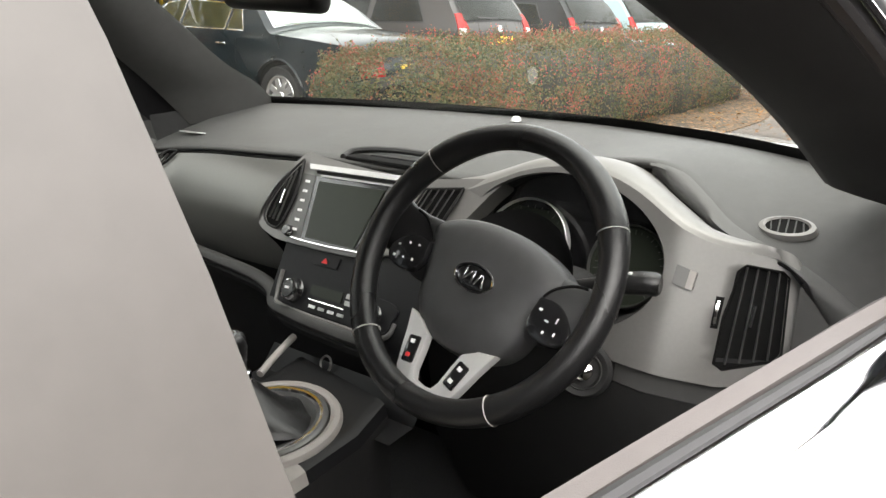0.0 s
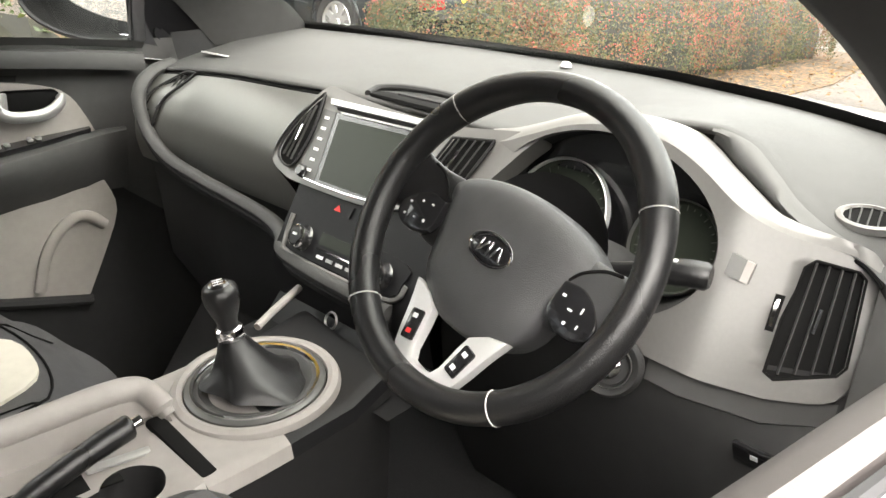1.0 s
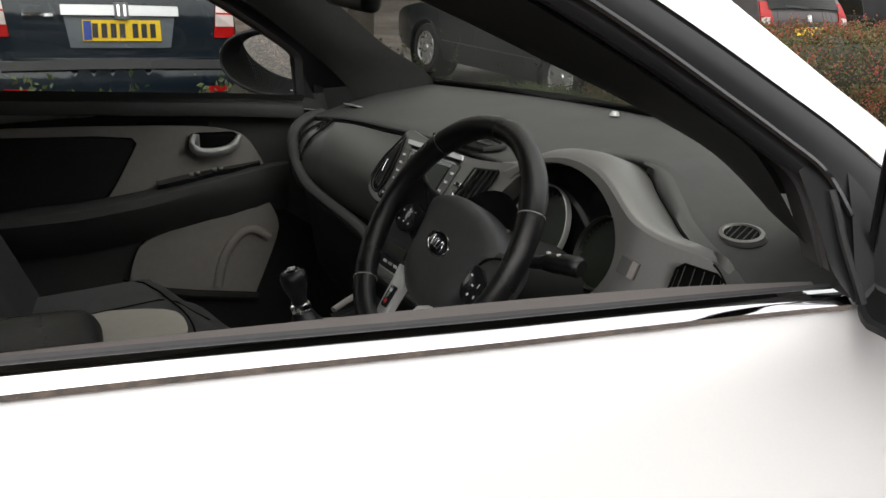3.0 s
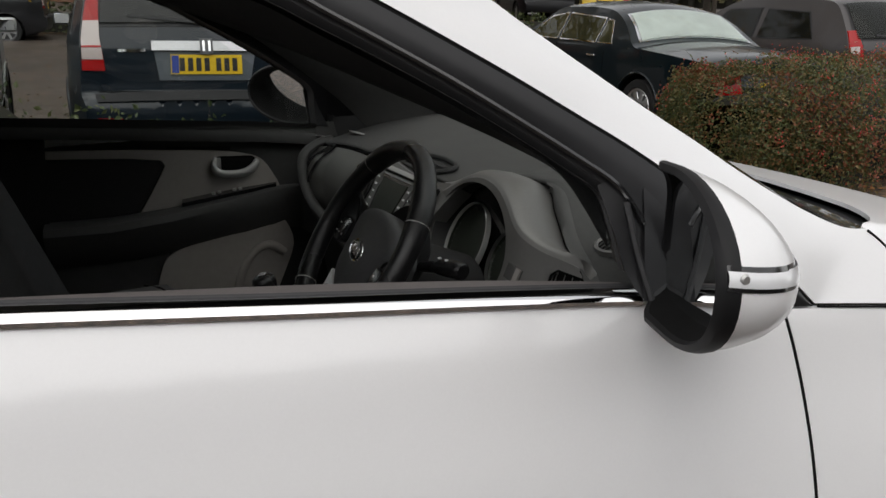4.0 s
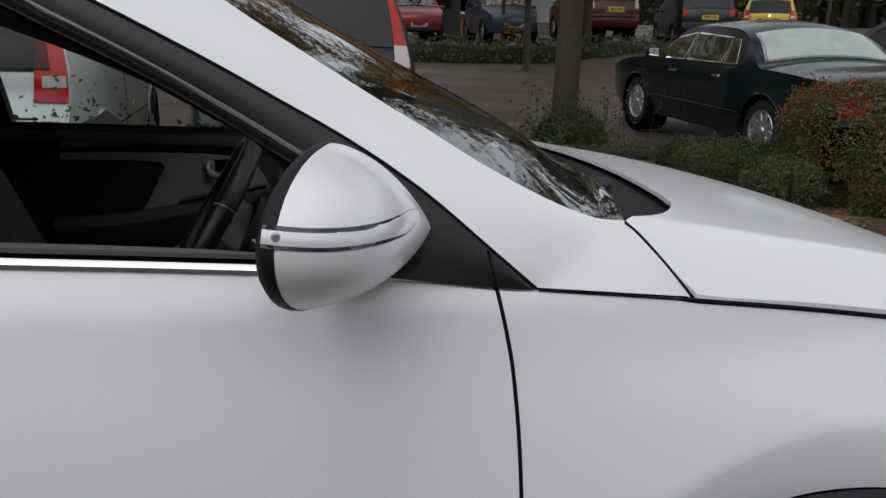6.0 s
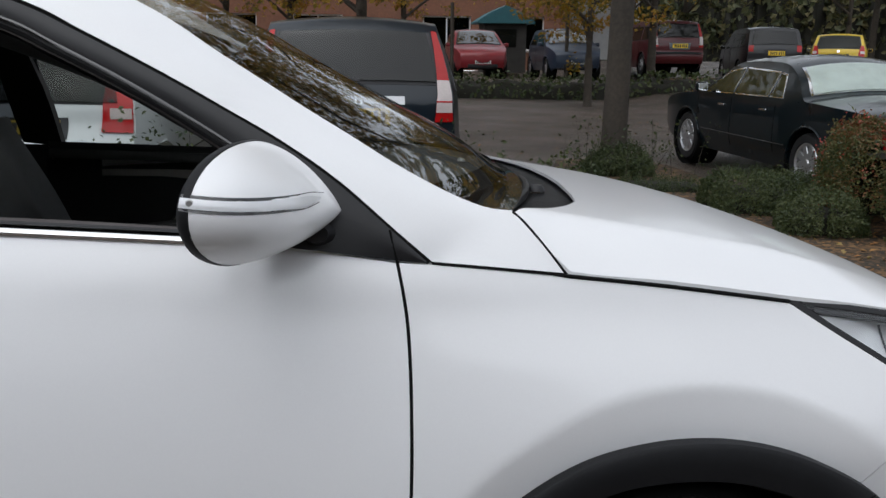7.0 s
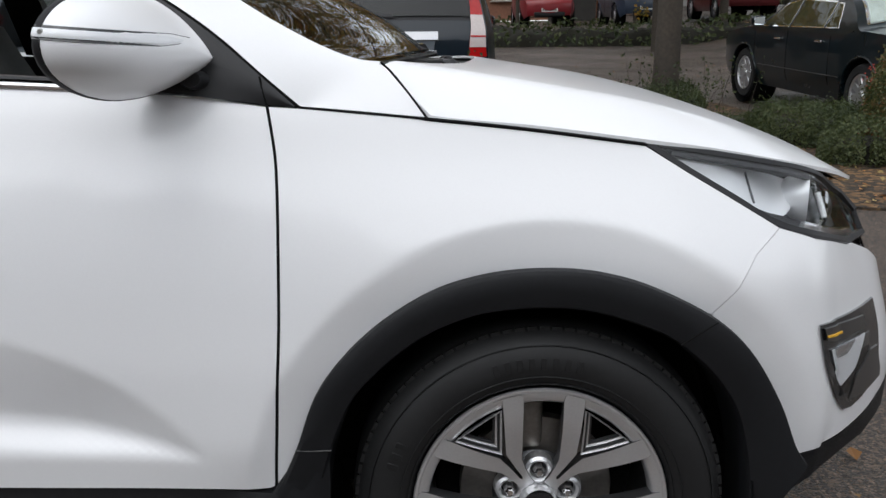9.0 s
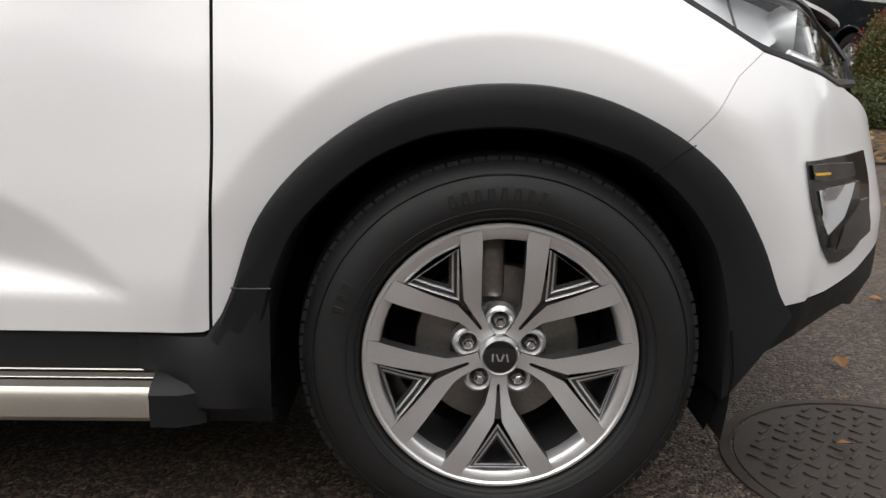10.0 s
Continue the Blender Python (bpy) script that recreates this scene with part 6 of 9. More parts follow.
on_stack([(0.104, 0.8995), (0.018, 0.8995), (0.018, 0.8975), (0.104, 0.8975)], 0.0065, 0.002, "chrome", "climate_line", facia)
for k in range(4):
    y = 0.098 - 0.023 * k
    on_stack([(y, 0.891), (y - 0.014, 0.891), (y - 0.014, 0.8865), (y, 0.8865)], 0.0065, 0.002, "silver" if k % 2 else "print", "climate_key", facia)
for k, (y, z) in enumerate(((0.012, 0.918), (-0.008, 0.918), (0.012, 0.908), (-0.008, 0.908))):
    on_stack([(y + 0.008, z + 0.0035), (y - 0.008, z + 0.0035), (y - 0.008, z - 0.0035), (y + 0.008, z - 0.0035)], 0.0065, 0.002, "silver", "climate_key", facia)
on_stack([(0.105, 0.921), (0.03, 0.921), (0.03, 0.905), (0.105, 0.905)], 0.0055, 0.002, "screen", "climate_display", facia)
part("power_socket", lathe([(0.0105, 0.0), (0.0125, 0.003), (0.0145, 0.0)], 20, Matrix.Translation((-0.770, 0.060, 0.800)) @ Vector((-1, 0, 0.3)).to_track_quat("Z", "Y").to_matrix().to_4x4()), "silver", facia)

# ---- driver's side panel round the instruments ----
binn = new("instrument_panel")
binn.parent = car
tagged(binn, "pale silver-grey panel round a dark instrument cluster")


def panel_x(y, z):
    """The panel's face: square to the driver, then turning away towards the door."""
    flat = -1.0025 + 0.279 * z + 0.05 * (y + 0.50)
    away = -1.334 + 0.279 * z - 0.663 * y
    d = away - flat
    return flat + 0.5 * (d + math.sqrt(d * d + 0.00012))


def on_panel(y, z, d=0.0):
    return (panel_x(y, z) - 0.96 * d, y - 0.1 * d, z + 0.27 * d)


CREST = [(-0.13, 1.098), (-0.165, 1.106), (-0.20, 1.120), (-0.26, 1.143), (-0.327, 1.154), (-0.39, 1.150), (-0.44, 1.134), (-0.485, 1.110), (-0.52, 1.091), (-0.55, 1.080), (-0.585, 1.073), (-0.615, 1.064)]
hood = [(-0.327 - 0.165 * math.cos(t), 1.045 + 0.100 * math.sin(t)) for t in np.linspace(-math.pi * 0.5 + 0.02, math.pi * 1.5 - 0.02, 64)]
vent_hole = [(-0.572, 1.0605), (-0.608, 1.0545), (-0.6145, 1.048), (-0.6215, 0.960), (-0.616, 0.951), (-0.568, 0.938), (-0.559, 0.944), (-0.5595, 1.00), (-0.564, 1.03), (-0.565, 1.053)]
outer_edge = spline2(CREST, 3) + spline2([(-0.622, 1.058), (-0.632, 1.040), (-0.636, 1.00), (-0.633, 0.955), (-0.622, 0.926), (-0.60, 0.919)], 3)
line = outer_edge + [(-0.566, 0.9175), (-0.49, 0.928), (-0.40, 0.932), (-0.3275, 0.933), (-0.20, 0.940), (-0.13, 0.955), (-0.118, 1.02), (-0.125, 1.07)]
part("surround", patch(line, lambda y, z: on_panel(y, z), 0.014, 0.012, inward=(1, 0, -0.2), edge=0.006, holes=(hood, vent_hole)), "silver_grey", binn, smooth_angle=60)
# rolled brow: from the crest of the face over the top to the pad
rows = []
for y, z in spline2(CREST + [(-0.630, 1.045)], 4):
    a, e = Vector(on_panel(y, z)), between(COWL_END, y)
    e = Vector((e[0], y, e[1]))
    b = Vector((a.x + 0.006, y, a.z + 0.007))
    rows.append([a, a.lerp(b, 0.6), b, b.lerp(e, 0.3) + Vector((0, 0, 0.008)), b.lerp(e, 0.65) + Vector((0, 0, 0.006)), e])
part("cowl", grid_mesh(rows), "silver_grey", binn, smooth_angle=70)
rows = []
for y, z in hood:
    yy, zz = -0.327 + (y + 0.327) * 0.94, 1.045 + (z - 1.045) * 0.92
    rows.append([on_panel(y, z, -0.001), (panel_x(y, z) + 0.030, 0.5 * (y + yy), 0.5 * (z + zz)), (-0.638, yy, zz)])
part("hood_wall", grid_mesh(rows, close_u=True), "dash_low", binn)
face = bmesh.new()
face.faces.new([face.verts.new((-0.640, -0.327 + (y + 0.327) * 0.95, 1.045 + (z - 1.045) * 0.93)) for y, z in hood])
part("cluster_face", face, "gloss_black", binn)
to_driver = Vector((-0.93, 0, 0.36)).to_track_quat("Z", "Y").to_matrix().to_4x4()
for y, z, r in ((-0.252, 1.026, 0.0745), (-0.418, 1.030, 0.056)):
    at = Matrix.Translation((-0.660, y, z)) @ to_driver
    dial = part("dial", lathe([(0, 0.002), (r * 0.9, 0.002), (r * 0.95, 0.006)], 48, at), "screen", binn)
    part("dial_ring", lathe([(r * 0.958, 0.006), (r * 0.970, 0.012), (r * 0.992, 0.011), (r * 0.998, 0.002)], 64, at), "yoke_silver" if y > -0.3 else "stack_grey", dial, "bright thin dial ring")
    for k in range(25):
        t = radians(225 - 270 * k / 24)
        part("dial_tick", box((0.006 if k % 3 == 0 else 0.003, 0.0009, 0.0006), (0, 0, 0), 0, 1, at @ Matrix.Rotation(t, 4, "Z") @ Matrix.Translation((r * 0.84, 0, 0.0035))), "stack_grey", dial)
# right-hand vent with its wheel
vring = [on_panel(y, z, -0.004) for y, z in vent_hole]
louvre(vring, (on_panel(-0.565, 1.060, -0.004), on_panel(-0.5600, 0.942, -0.004)), (on_panel(-0.6135, 1.052, -0.004), on_panel(-0.6205, 0.954, -0.004)), 4, binn, (-0.8, -0.5, 0.25), ("void", "stack_grey"), tab=0.44)
part("wheel_slot", patch([(-0.5505, 1.023), (-0.5585, 1.022), (-0.5575, 0.985), (-0.5505, 0.986)], lambda y, z: on_panel(y, z, 0.001), 0.006, 0.002, inward=(1, 0, -0.2), edge=0.001), "void", binn)
part("vent_wheel", grid_mesh([[on_panel(y, 1.004 + 0.014 * math.sin(t), 0.0015 + 0.0035 * math.cos(t)) for y in (-0.5530, -0.5560)] for t in np.linspace(-1.5, 1.5, 13)]), "chrome", binn)
rnd = new("demister_grille")
rnd.parent = dash
g_at = Matrix.Translation((-0.580, -0.588, 1.0965)) @ Matrix.Rotation(radians(-24), 4, "Y") @ Matrix.Diagonal((0.62, 1.0, 1, 1))
part("ring", lathe([(0.0265, 0.002), (0.029, 0.0045), (0.0345, 0.003), (0.037, -0.004)], 40, g_at), "silver_grey", rnd)
part("pocket", lathe([(0.0, 0.0002), (0.0265, 0.0006), (0.028, 0.003)], 40, g_at), "void", rnd)
for k in range(5):
    o = -0.020 + 0.010 * k
    h = math.sqrt(max(0, 0.027**2 - o * o))
    c = tube([(-h, o - 0.004, 0.002), (h, o + 0.004, 0.002)], 0.0010, 6)
    bmesh.ops.transform(c, matrix=g_at, verts=c.verts)
    part("slat", c, "dash", rnd)
# ledge and knee panel below
part("knee_ledge", grid_mesh([[on_panel(y, z0 + 0.002, -0.006), on_panel(y, z0 - 0.004, -0.008), on_panel(y, z0 - 0.022, -0.010), on_panel(y, z0 - 0.026, -0.02)] for y, z0 in ((-0.625, 0.921), (-0.566, 0.914), (-0.49, 0.925), (-0.45, 0.928))]), "dash_mid", binn)
part("knee_panel", grid_mesh([[(panel_x(y, 0.93) + 0.012, y, 0.950), (panel_x(y, 0.90) + 0.014, y, 0.895), (-0.72, y, 0.84), (-0.70, y, 0.72), (-0.62, y, 0.58)] for y in np.linspace(-0.725, -0.12, 14)]), "dash_low", binn)
part("switch_pod", box((0.008, 0.085, 0.03), (-0.728, -0.60, 0.865), 0.004, 2, Matrix.Rotation(radians(-24), 4, "Y")), "gloss_black", binn)
for y in (-0.583, -0.613):
    part("switch_mark", box((0.002, 0.008, 0.006), (-0.7335, y, 0.868), 0, 1, Matrix.Rotation(radians(-24), 4, "Y")), "print", binn)
tag = part("key_tag", patch([(-0.507, 1.057), (-0.528, 1.049), (-0.526, 1.028), (-0.505, 1.035)], lambda y, z: on_panel(y, z, 0.005), 0.006, 0.006, inward=(1, 0, -0.2), edge=0.002), "stack_grey", binn, "small brushed metal plate stuck on the panel")
part("tag_end", patch([(-0.5215, 1.0515), (-0.5285, 1.0488), (-0.5265, 1.0278), (-0.5195, 1.0302)], lambda y, z: on_panel(y, z, 0.0056), 0.005, 0.003, inward=(1, 0, -0.2), edge=0.001), "beige", tag)

# ---- steering wheel, turned a little to the right ----
sw = new("steering_wheel")
sw.parent = car
tagged(sw, "black leather steering wheel with silver twin lower spokes")
SW = Matrix(((0.0479, 0.4903, -0.8703, -0.8906), (-0.9988, 0.0235, -0.0418, -0.3521), (0.0, 0.8713, 0.4908, 1.0590), (0, 0, 0, 1))) @ Matrix.Rotation(radians(-12), 4, "Z")
RIM_R, RIM_Z = 0.1672, -0.001


def on_wheel(bm):
    return moved(bm, SW)


ring_pts = [(RIM_R * math.cos(t), RIM_R * math.sin(t), RIM_Z) for t in np.linspace(0, math.tau, 97)[:-1]]
thick = [0.0160 + 0.0018 * max(0.0, math.cos(4 * (t - math.pi / 4))) * (1 if math.sin(t) > 0 else 0.3) for t in np.linspace(0, math.tau, 97)[:-1]]
part("rim", on_wheel(tube(ring_pts, thick, 16, closed=True, squash=1.06)), "leather", sw)
for a in (-54, 54, 141, -141):
    t = radians(a)
    c = Vector((RIM_R * math.sin(t), RIM_R * math.cos(t), RIM_Z))
    d = Vector((math.sin(t), math.cos(t), 0))
    loop = [c + d * (0.0170 * math.cos(k)) + Vector((0, 0, 1)) * (0.0180 * math.sin(k)) for k in np.linspace(0, math.tau, 21)[:-1]]
    part("stitch_seam", on_wheel(tube(loop, 0.0008, 6, closed=True)), "stitch", sw)
half_pad = [(0.0, 0.060), (0.035, 0.058), (0.070, 0.050), (0.098, 0.036), (0.104, 0.022), (0.094, -0.006), (0.086, -0.034), (0.078, -0.062), (0.062, -0.082), (0.030, -0.098), (0.0, -0.101)]
pad_line = spline2([(-x, y) for x, y in half_pad[::-1]] + half_pad[1:], 4)[:-1]
rows = []
for s, h in ((1.0, -0.056), (1.0, -0.032), (0.985, -0.024), (0.94, -0.017), (0.80, -0.010), (0.6, -0.006), (0.35, -0.0035), (0.15, -0.003), (0.02, -0.003)):
    rows.append([(x * s, (y + 0.012) * s - 0.012, h) for x, y in pad_line])
part("airbag_cover", on_wheel(grid_mesh(rows, close_v=True, cap=True)), "wheel_pad", sw, smooth_angle=60)
B0 = Matrix.Translation((0, -0.0115, -0.0035))
part("badge_plate", moved(lathe([(0, 0.0022), (0.8, 0.0022), (1.0, 0.0005)], 40, Matrix.Diagonal((0.0275, 0.0150, 1, 1))), SW @ B0), "gloss_black", sw)
part("badge_ring", moved(tube([(0.0285 * math.cos(t), 0.0158 * math.sin(t), 0.0018) for t in np.linspace(0, math.tau, 41)[:-1]], 0.0015, 8, closed=True), SW @ B0), "chrome", sw)
for x0, rz in ((-0.0145, 0), (-0.0095, -34), (-0.0015, 0), (0.0065, -18), (0.0135, 18)):
    part("badge_stroke", box((0.0026, 0.0150, 0.0015), (0, 0, 0), 0.0004, 1, SW @ B0 @ pose(x0, 0, 0.0026, 0, 0, rz)), "chrome", sw)
# side arms: leather-grained wings from the pad out to the rim, each with a pod of keys
for s in (1, -1):
    rows = []
    for x, yc, h, z in ((0.070, -0.004, 0.042, -0.030), (0.096, -0.004, 0.040, -0.026), (0.120, -0.002, 0.037, -0.022), (0.145, 0.004, 0.034, -0.019), (0.168, 0.010, 0.036, -0.017)):
        rows.append([(s * x, yc + h * math.cos(t), z + 0.012 * math.sin(t)) for t in np.linspace(0, math.tau, 21)[:-1]])
    part("side_arm", on_wheel(grid_mesh(rows, close_v=True, cap=True)), "wheel_pad" if s > 0 else "leather", sw)
    podl = [(s * x, y) for x, y in spline2([(0.088, 0.004), (0.108, 0.006), (0.128, -0.002), (0.142, -0.018), (0.140, -0.034), (0.122, -0.042), (0.100, -0.040), (0.086, -0.026), (0.088, 0.004)], 4)[:-1]]
    pod = part("key_pod", on_wheel(slab(podl if s > 0 else podl[::-1], 0.010, Matrix.Translation((0, 0, -0.0165)), 0.003)), "gloss_black", sw)
    keys = ((-0.100, -0.006, 0.006, 0.003), (-0.115, -0.008, 0.004, 0.004), (-0.130, -0.015, 0.005, 0.004), (-0.100, -0.026, 0.005, 0.005), (-0.115, -0.028, 0.004, 0.003), (-0.130, -0.030, 0.005, 0.004)) if s < 0 else ((0.097, -0.008, 0.007, 0.004), (0.110, -0.017, 0.009, 0.003), (0.122, -0.012, 0.003, 0.009), (0.112, -0.030, 0.005, 0.005), (0.126, -0.027, 0.003, 0.006))
    for kx, ky, sx, sy in keys:
        part("key_mark", box((sx * 0.6, sy * 0.7, 0.0012), (0, 0, 0), 0.0003, 1, SW @ pose(kx, ky, -0.0062)), "print", pod)
    part("arm_crease", on_wheel(tube(spline2([(s * 0.088, 0.006, -0.0135), (s * 0.098, 0.018, -0.0105), (s * 0.116, 0.030, -0.012), (s * 0.134, 0.034, -0.013)], 4), 0.0018, 6)), "void", sw)
# silver yoke: two flared legs that meet above the rim
half_yoke = [(0.0, -0.168), (0.018, -0.166), (0.034, -0.158), (0.046, -0.146), (0.052, -0.130), (0.060, -0.104), (0.070, -0.078), (0.046, -0.084), (0.028, -0.096), (0.024, -0.112), (0.0195, -0.138), (0.014, -0.148), (0.0, -0.150)]
yoke = [(x, y) for x, y in half_yoke] + [(-x, y) for x, y in half_yoke[-2:0:-1]]
part("lower_yoke", on_wheel(slab(yoke, 0.012, Matrix.Translation((0, 0, -0.030)) @ Matrix.Rotation(radians(-4), 4, "X"), 0.003)), "yoke_silver", sw, "satin silver lower spokes")
for s in (1, -1):
    at = Matrix.Translation((0, 0, -0.030)) @ Matrix.Rotation(radians(-4), 4, "X") @ pose(s * 0.0375, -0.1205, 0.0115, 0, 0, s * -12)
    k = part("lower_key", on_wheel(box((0.018, 0.034, 0.006), (0, 0, 0), 0.003, 2, at)), "gloss_black", sw)
    part("key_mark", on_wheel(box((0.006, 0.005, 0.001), (0, 0, 0), 0, 1, at @ Matrix.Translation((0, 0.009, 0.0033)))), "print", k)
    part("key_mark", on_wheel(box((0.006, 0.005, 0.001), (0, 0, 0), 0, 1, at @ Matrix.Translation((0, -0.008, 0.0033)))), "red_print" if s < 0 else "print", k)
part("wheel_back", on_wheel(lathe([(0.095, -0.055), (0.085, -0.075), (0.055, -0.10)], 32)), "dash_low", sw)
# column shroud, stalks, ignition
rows = []
for x, zc, h, w in ((-0.850, 1.020, 0.045, 0.060), (-0.815, 1.005, 0.056, 0.072), (-0.76, 0.990, 0.060, 0.080), (-0.70, 0.975, 0.055, 0.078)):
    rows.append([(x, -0.352 + w * math.cos(t), zc + h * math.sin(t)) for t in np.linspace(0, math.tau, 21)[:-1]])
shroud = part("column_shroud", grid_mesh(rows, close_v=True, cap=True), "dash_low", car, "black steering column shroud with stalks")
for s in (1, -1):
    y0 = -0.352 - 0.011 * s
    st = part("stalk", tube([(-0.822, y0 - s * 0.055, 1.036), (-0.806, y0 - s * 0.105, 1.046), (-0.798, y0 - s * 0.125, 1.050), (-0.790, y0 - s * 0.150, 1.053)], [0.007, 0.009, 0.0135, 0.0140], 18), "leather", shroud)
    part("stalk_tip", tube([(-0.790, y0 - s * 0.150, 1.053), (-0.787, y0 - s * 0.163, 1.0535), (-0.786, y0 - s * 0.167, 1.0535)], [0.0140, 0.0138, 0.0105], 18), "leather", st, "rounded stalk end")
    for k in range(3):
        part("stalk_mark", box((0.005, 0.004, 0.002), (-0.806 + 0.006 * k, y0 - s * (0.122 + 0.014 * k), 1.0640), 0, 1), "print", st)
ign = Matrix.Translation((-0.800, -0.4440, 0.933)) @ Vector((-0.86, -0.38, 0.34)).to_track_quat("Z", "Y").to_matrix().to_4x4()
part("ignition_collar", lathe([(0.034, -0.02), (0.033, 0.0), (0.030, 0.004), (0.024, 0.002), (0.019, -0.004), (0.0, -0.006)], 32, ign), "dash_low", shroud)
part("ignition_ring", lathe([(0.022, 0.002), (0.0225, 0.004), (0.0235, 0.002)], 32, ign), "stack_grey", shroud)
part("ignition_lock", lathe([(0.0, 0.004), (0.008, 0.004), (0.0115, 0.002), (0.012, -0.004)], 24, ign), "chrome", shroud)
part("key_slot", box((0.008, 0.0016, 0.001), (0, 0, 0), 0, 1, ign @ pose(0, 0, 0.0043, 0, 0, 40)), "void", shroud)


# ======== the car park round the car ========
def ground_z(x, y):
    """Flat under the car, then the gentle rise of the car park."""
    w = smooth(1.3, 3.8, max(y, x))
    return w * (0.025 * max(-40, min(40, x)) + 0.038 * (max(-5, min(45, y)) + 0.9)) + 0.72 * smooth(22.9, 27.5, y) + 0.5 * smooth(21.5, 25.0, y) * smooth(6.5, 10.0, x)


def spot(x, y, turn=0.0, dz=0.0):
    """A place on the sloping car park, with the slope's tilt."""
    up = Vector((-0.025, -0.038, 1)).normalized()
    q = Vector((0, 0, 1)).rotation_difference(up).to_matrix().to_4x4()
    return Matrix.Translation((x, y, ground_z(x, y) + dz)) @ q @ Matrix.Rotation(radians(turn), 4, "Z")


def island_mix(name, colours, rough=0.6, glow_through=0.3):
    """Leaf material: each leaf takes its own hue."""
    m = bpy.data.materials.new(name)
    m.use_nodes = True
    n, l = m.node_tree.nodes, m.node_tree.links
    p = n["Principled BSDF"]
    g = n.new("ShaderNodeNewGeometry")
    r = n.new("ShaderNodeValToRGB")
    r.color_ramp.interpolation = "LINEAR"
    while len(r.color_ramp.elements) < len(colours):
        r.color_ramp.elements.new(0.5)
    for i, c in enumerate(colours):
        r.color_ramp.elements[i].position = i / (len(colours) - 1)
        r.color_ramp.elements[i].color = (*c, 1)
    tc, nz, add = n.new("ShaderNodeTexCoord"), n.new("ShaderNodeTexNoise"), n.new("ShaderNodeMath")
    nz.inputs["Scale"].default_value = 1.3
    l.new(tc.outputs["Object"], nz.inputs["Vector"])
    mr = n.new("ShaderNodeMapRange")
    mr.inputs["From Min"].default_value, mr.inputs["From Max"].default_value = 0.3, 0.7
    mr.inputs["To Min"].default_value, mr.inputs["To Max"].default_value = -0.3, 0.3
    l.new(nz.outputs["Fac"], mr.inputs["Value"])
    l.new(g.outputs["Random Per Island"], add.inputs[0])
    l.new(mr.outputs[0], add.inputs[1])
    l.new(add.outputs[0], r.inputs["Fac"])
    l.new(r.outputs["Color"], p.inputs["Base Color"])
    p.inputs["Roughness"].default_value = rough
    tr, mix, out = n.new("ShaderNodeBsdfTranslucent"), n.new("ShaderNodeMixShader"), n["Material Output"]
    l.new(r.outputs["Color"], tr.inputs["Color"])
    mix.inputs[0].default_value = glow_through
    l.new(p.outputs[0], mix.inputs[1])
    l.new(tr.outputs[0], mix.inputs[2])
    l.new(mix.outputs[0], out.inputs["Surface"])
    return m


def ground_material(name, dark, pale, scale, rough, bump, patches=0.25):
    """Tarmac: pale chippings in a dark binder, damp patches and dirt."""
    m = bpy.data.materials.new(name)
    m.use_nodes = True
    n, l = m.node_tree.nodes, m.node_tree.links
    p = n["Principled BSDF"]
    tc = n.new("ShaderNodeTexCoord")
    v, f, w = n.new("ShaderNodeTexVoronoi"), n.new("ShaderNodeTexNoise"), n.new("ShaderNodeTexNoise")
    v.inputs["Scale"].default_value, f.inputs["Scale"].default_value, w.inputs["Scale"].default_value = scale, scale * 0.35, 0.7
    f.inputs["Detail"].default_value, w.inputs["Detail"].default_value = 5, 6
    for t in (v, f, w):
        l.new(tc.outputs["Object"], t.inputs["Vector"])
    sep = n.new("ShaderNodeSeparateColor")
    l.new(v.outputs["Color"], sep.inputs[0])
    pick = n.new("ShaderNodeMapRange")
    pick.inputs["From Min"].default_value, pick.inputs["From Max"].default_value = 0.45, 1.0
    l.new(sep.outputs[0], pick.inputs["Value"])
    mix = n.new("ShaderNodeMix")
    mix.data_type = "RGBA"
    mix.inputs["A"].default_value, mix.inputs["B"].default_value = (*dark, 1), (*pale, 1)
    l.new(pick.outputs[0], mix.inputs["Factor"])
    sc = n.new("ShaderNodeMapRange")
    sc.inputs["From Min"].default_value, sc.inputs["From Max"].default_value = 0.3, 0.7
    sc.inputs["To Min"].default_value, sc.inputs["To Max"].default_value = 1 - patches, 1 + patches
    l.new(w.outputs["Fac"], sc.inputs["Value"])
    sc2 = n.new("ShaderNodeMapRange")
    sc2.inputs["From Min"].default_value, sc2.inputs["From Max"].default_value = 0.3, 0.7
    sc2.inputs["To Min"].default_value, sc2.inputs["To Max"].default_value = 0.7, 1.3
    l.new(f.outputs["Fac"], sc2.inputs["Value"])
    mul = n.new("ShaderNodeMath")
    mul.operation = "MULTIPLY"
    l.new(sc.outputs[0], mul.inputs[0])
    l.new(sc2.outputs[0], mul.inputs[1])
    vm = n.new("ShaderNodeVectorMath")
    vm.operation = "SCALE"
    l.new(mix.outputs["Result"], vm.inputs[0])
    l.new(mul.outputs[0], vm.inputs["Scale"])
    l.new(vm.outputs[0], p.inputs["Base Color"])
    rr = n.new("ShaderNodeMapRange")
    rr.inputs["From Min"].default_value, rr.inputs["From Max"].default_value = 0.35, 0.65
    rr.inputs["To Min"].default_value, rr.inputs["To Max"].default_value = rough + 0.12, rough - 0.12
    l.new(w.outputs["Fac"], rr.inputs["Value"])
    l.new(rr.outputs[0], p.inputs["Roughness"])
    b = n.new("ShaderNodeBump")
    b.inputs["Strength"].default_value, b.inputs["Distance"].default_value = bump, 0.006
    l.new(v.outputs["Distance"], b.inputs["Height"])
    b.invert = True
    l.new(b.outputs[0], p.inputs["Normal"])
    return m


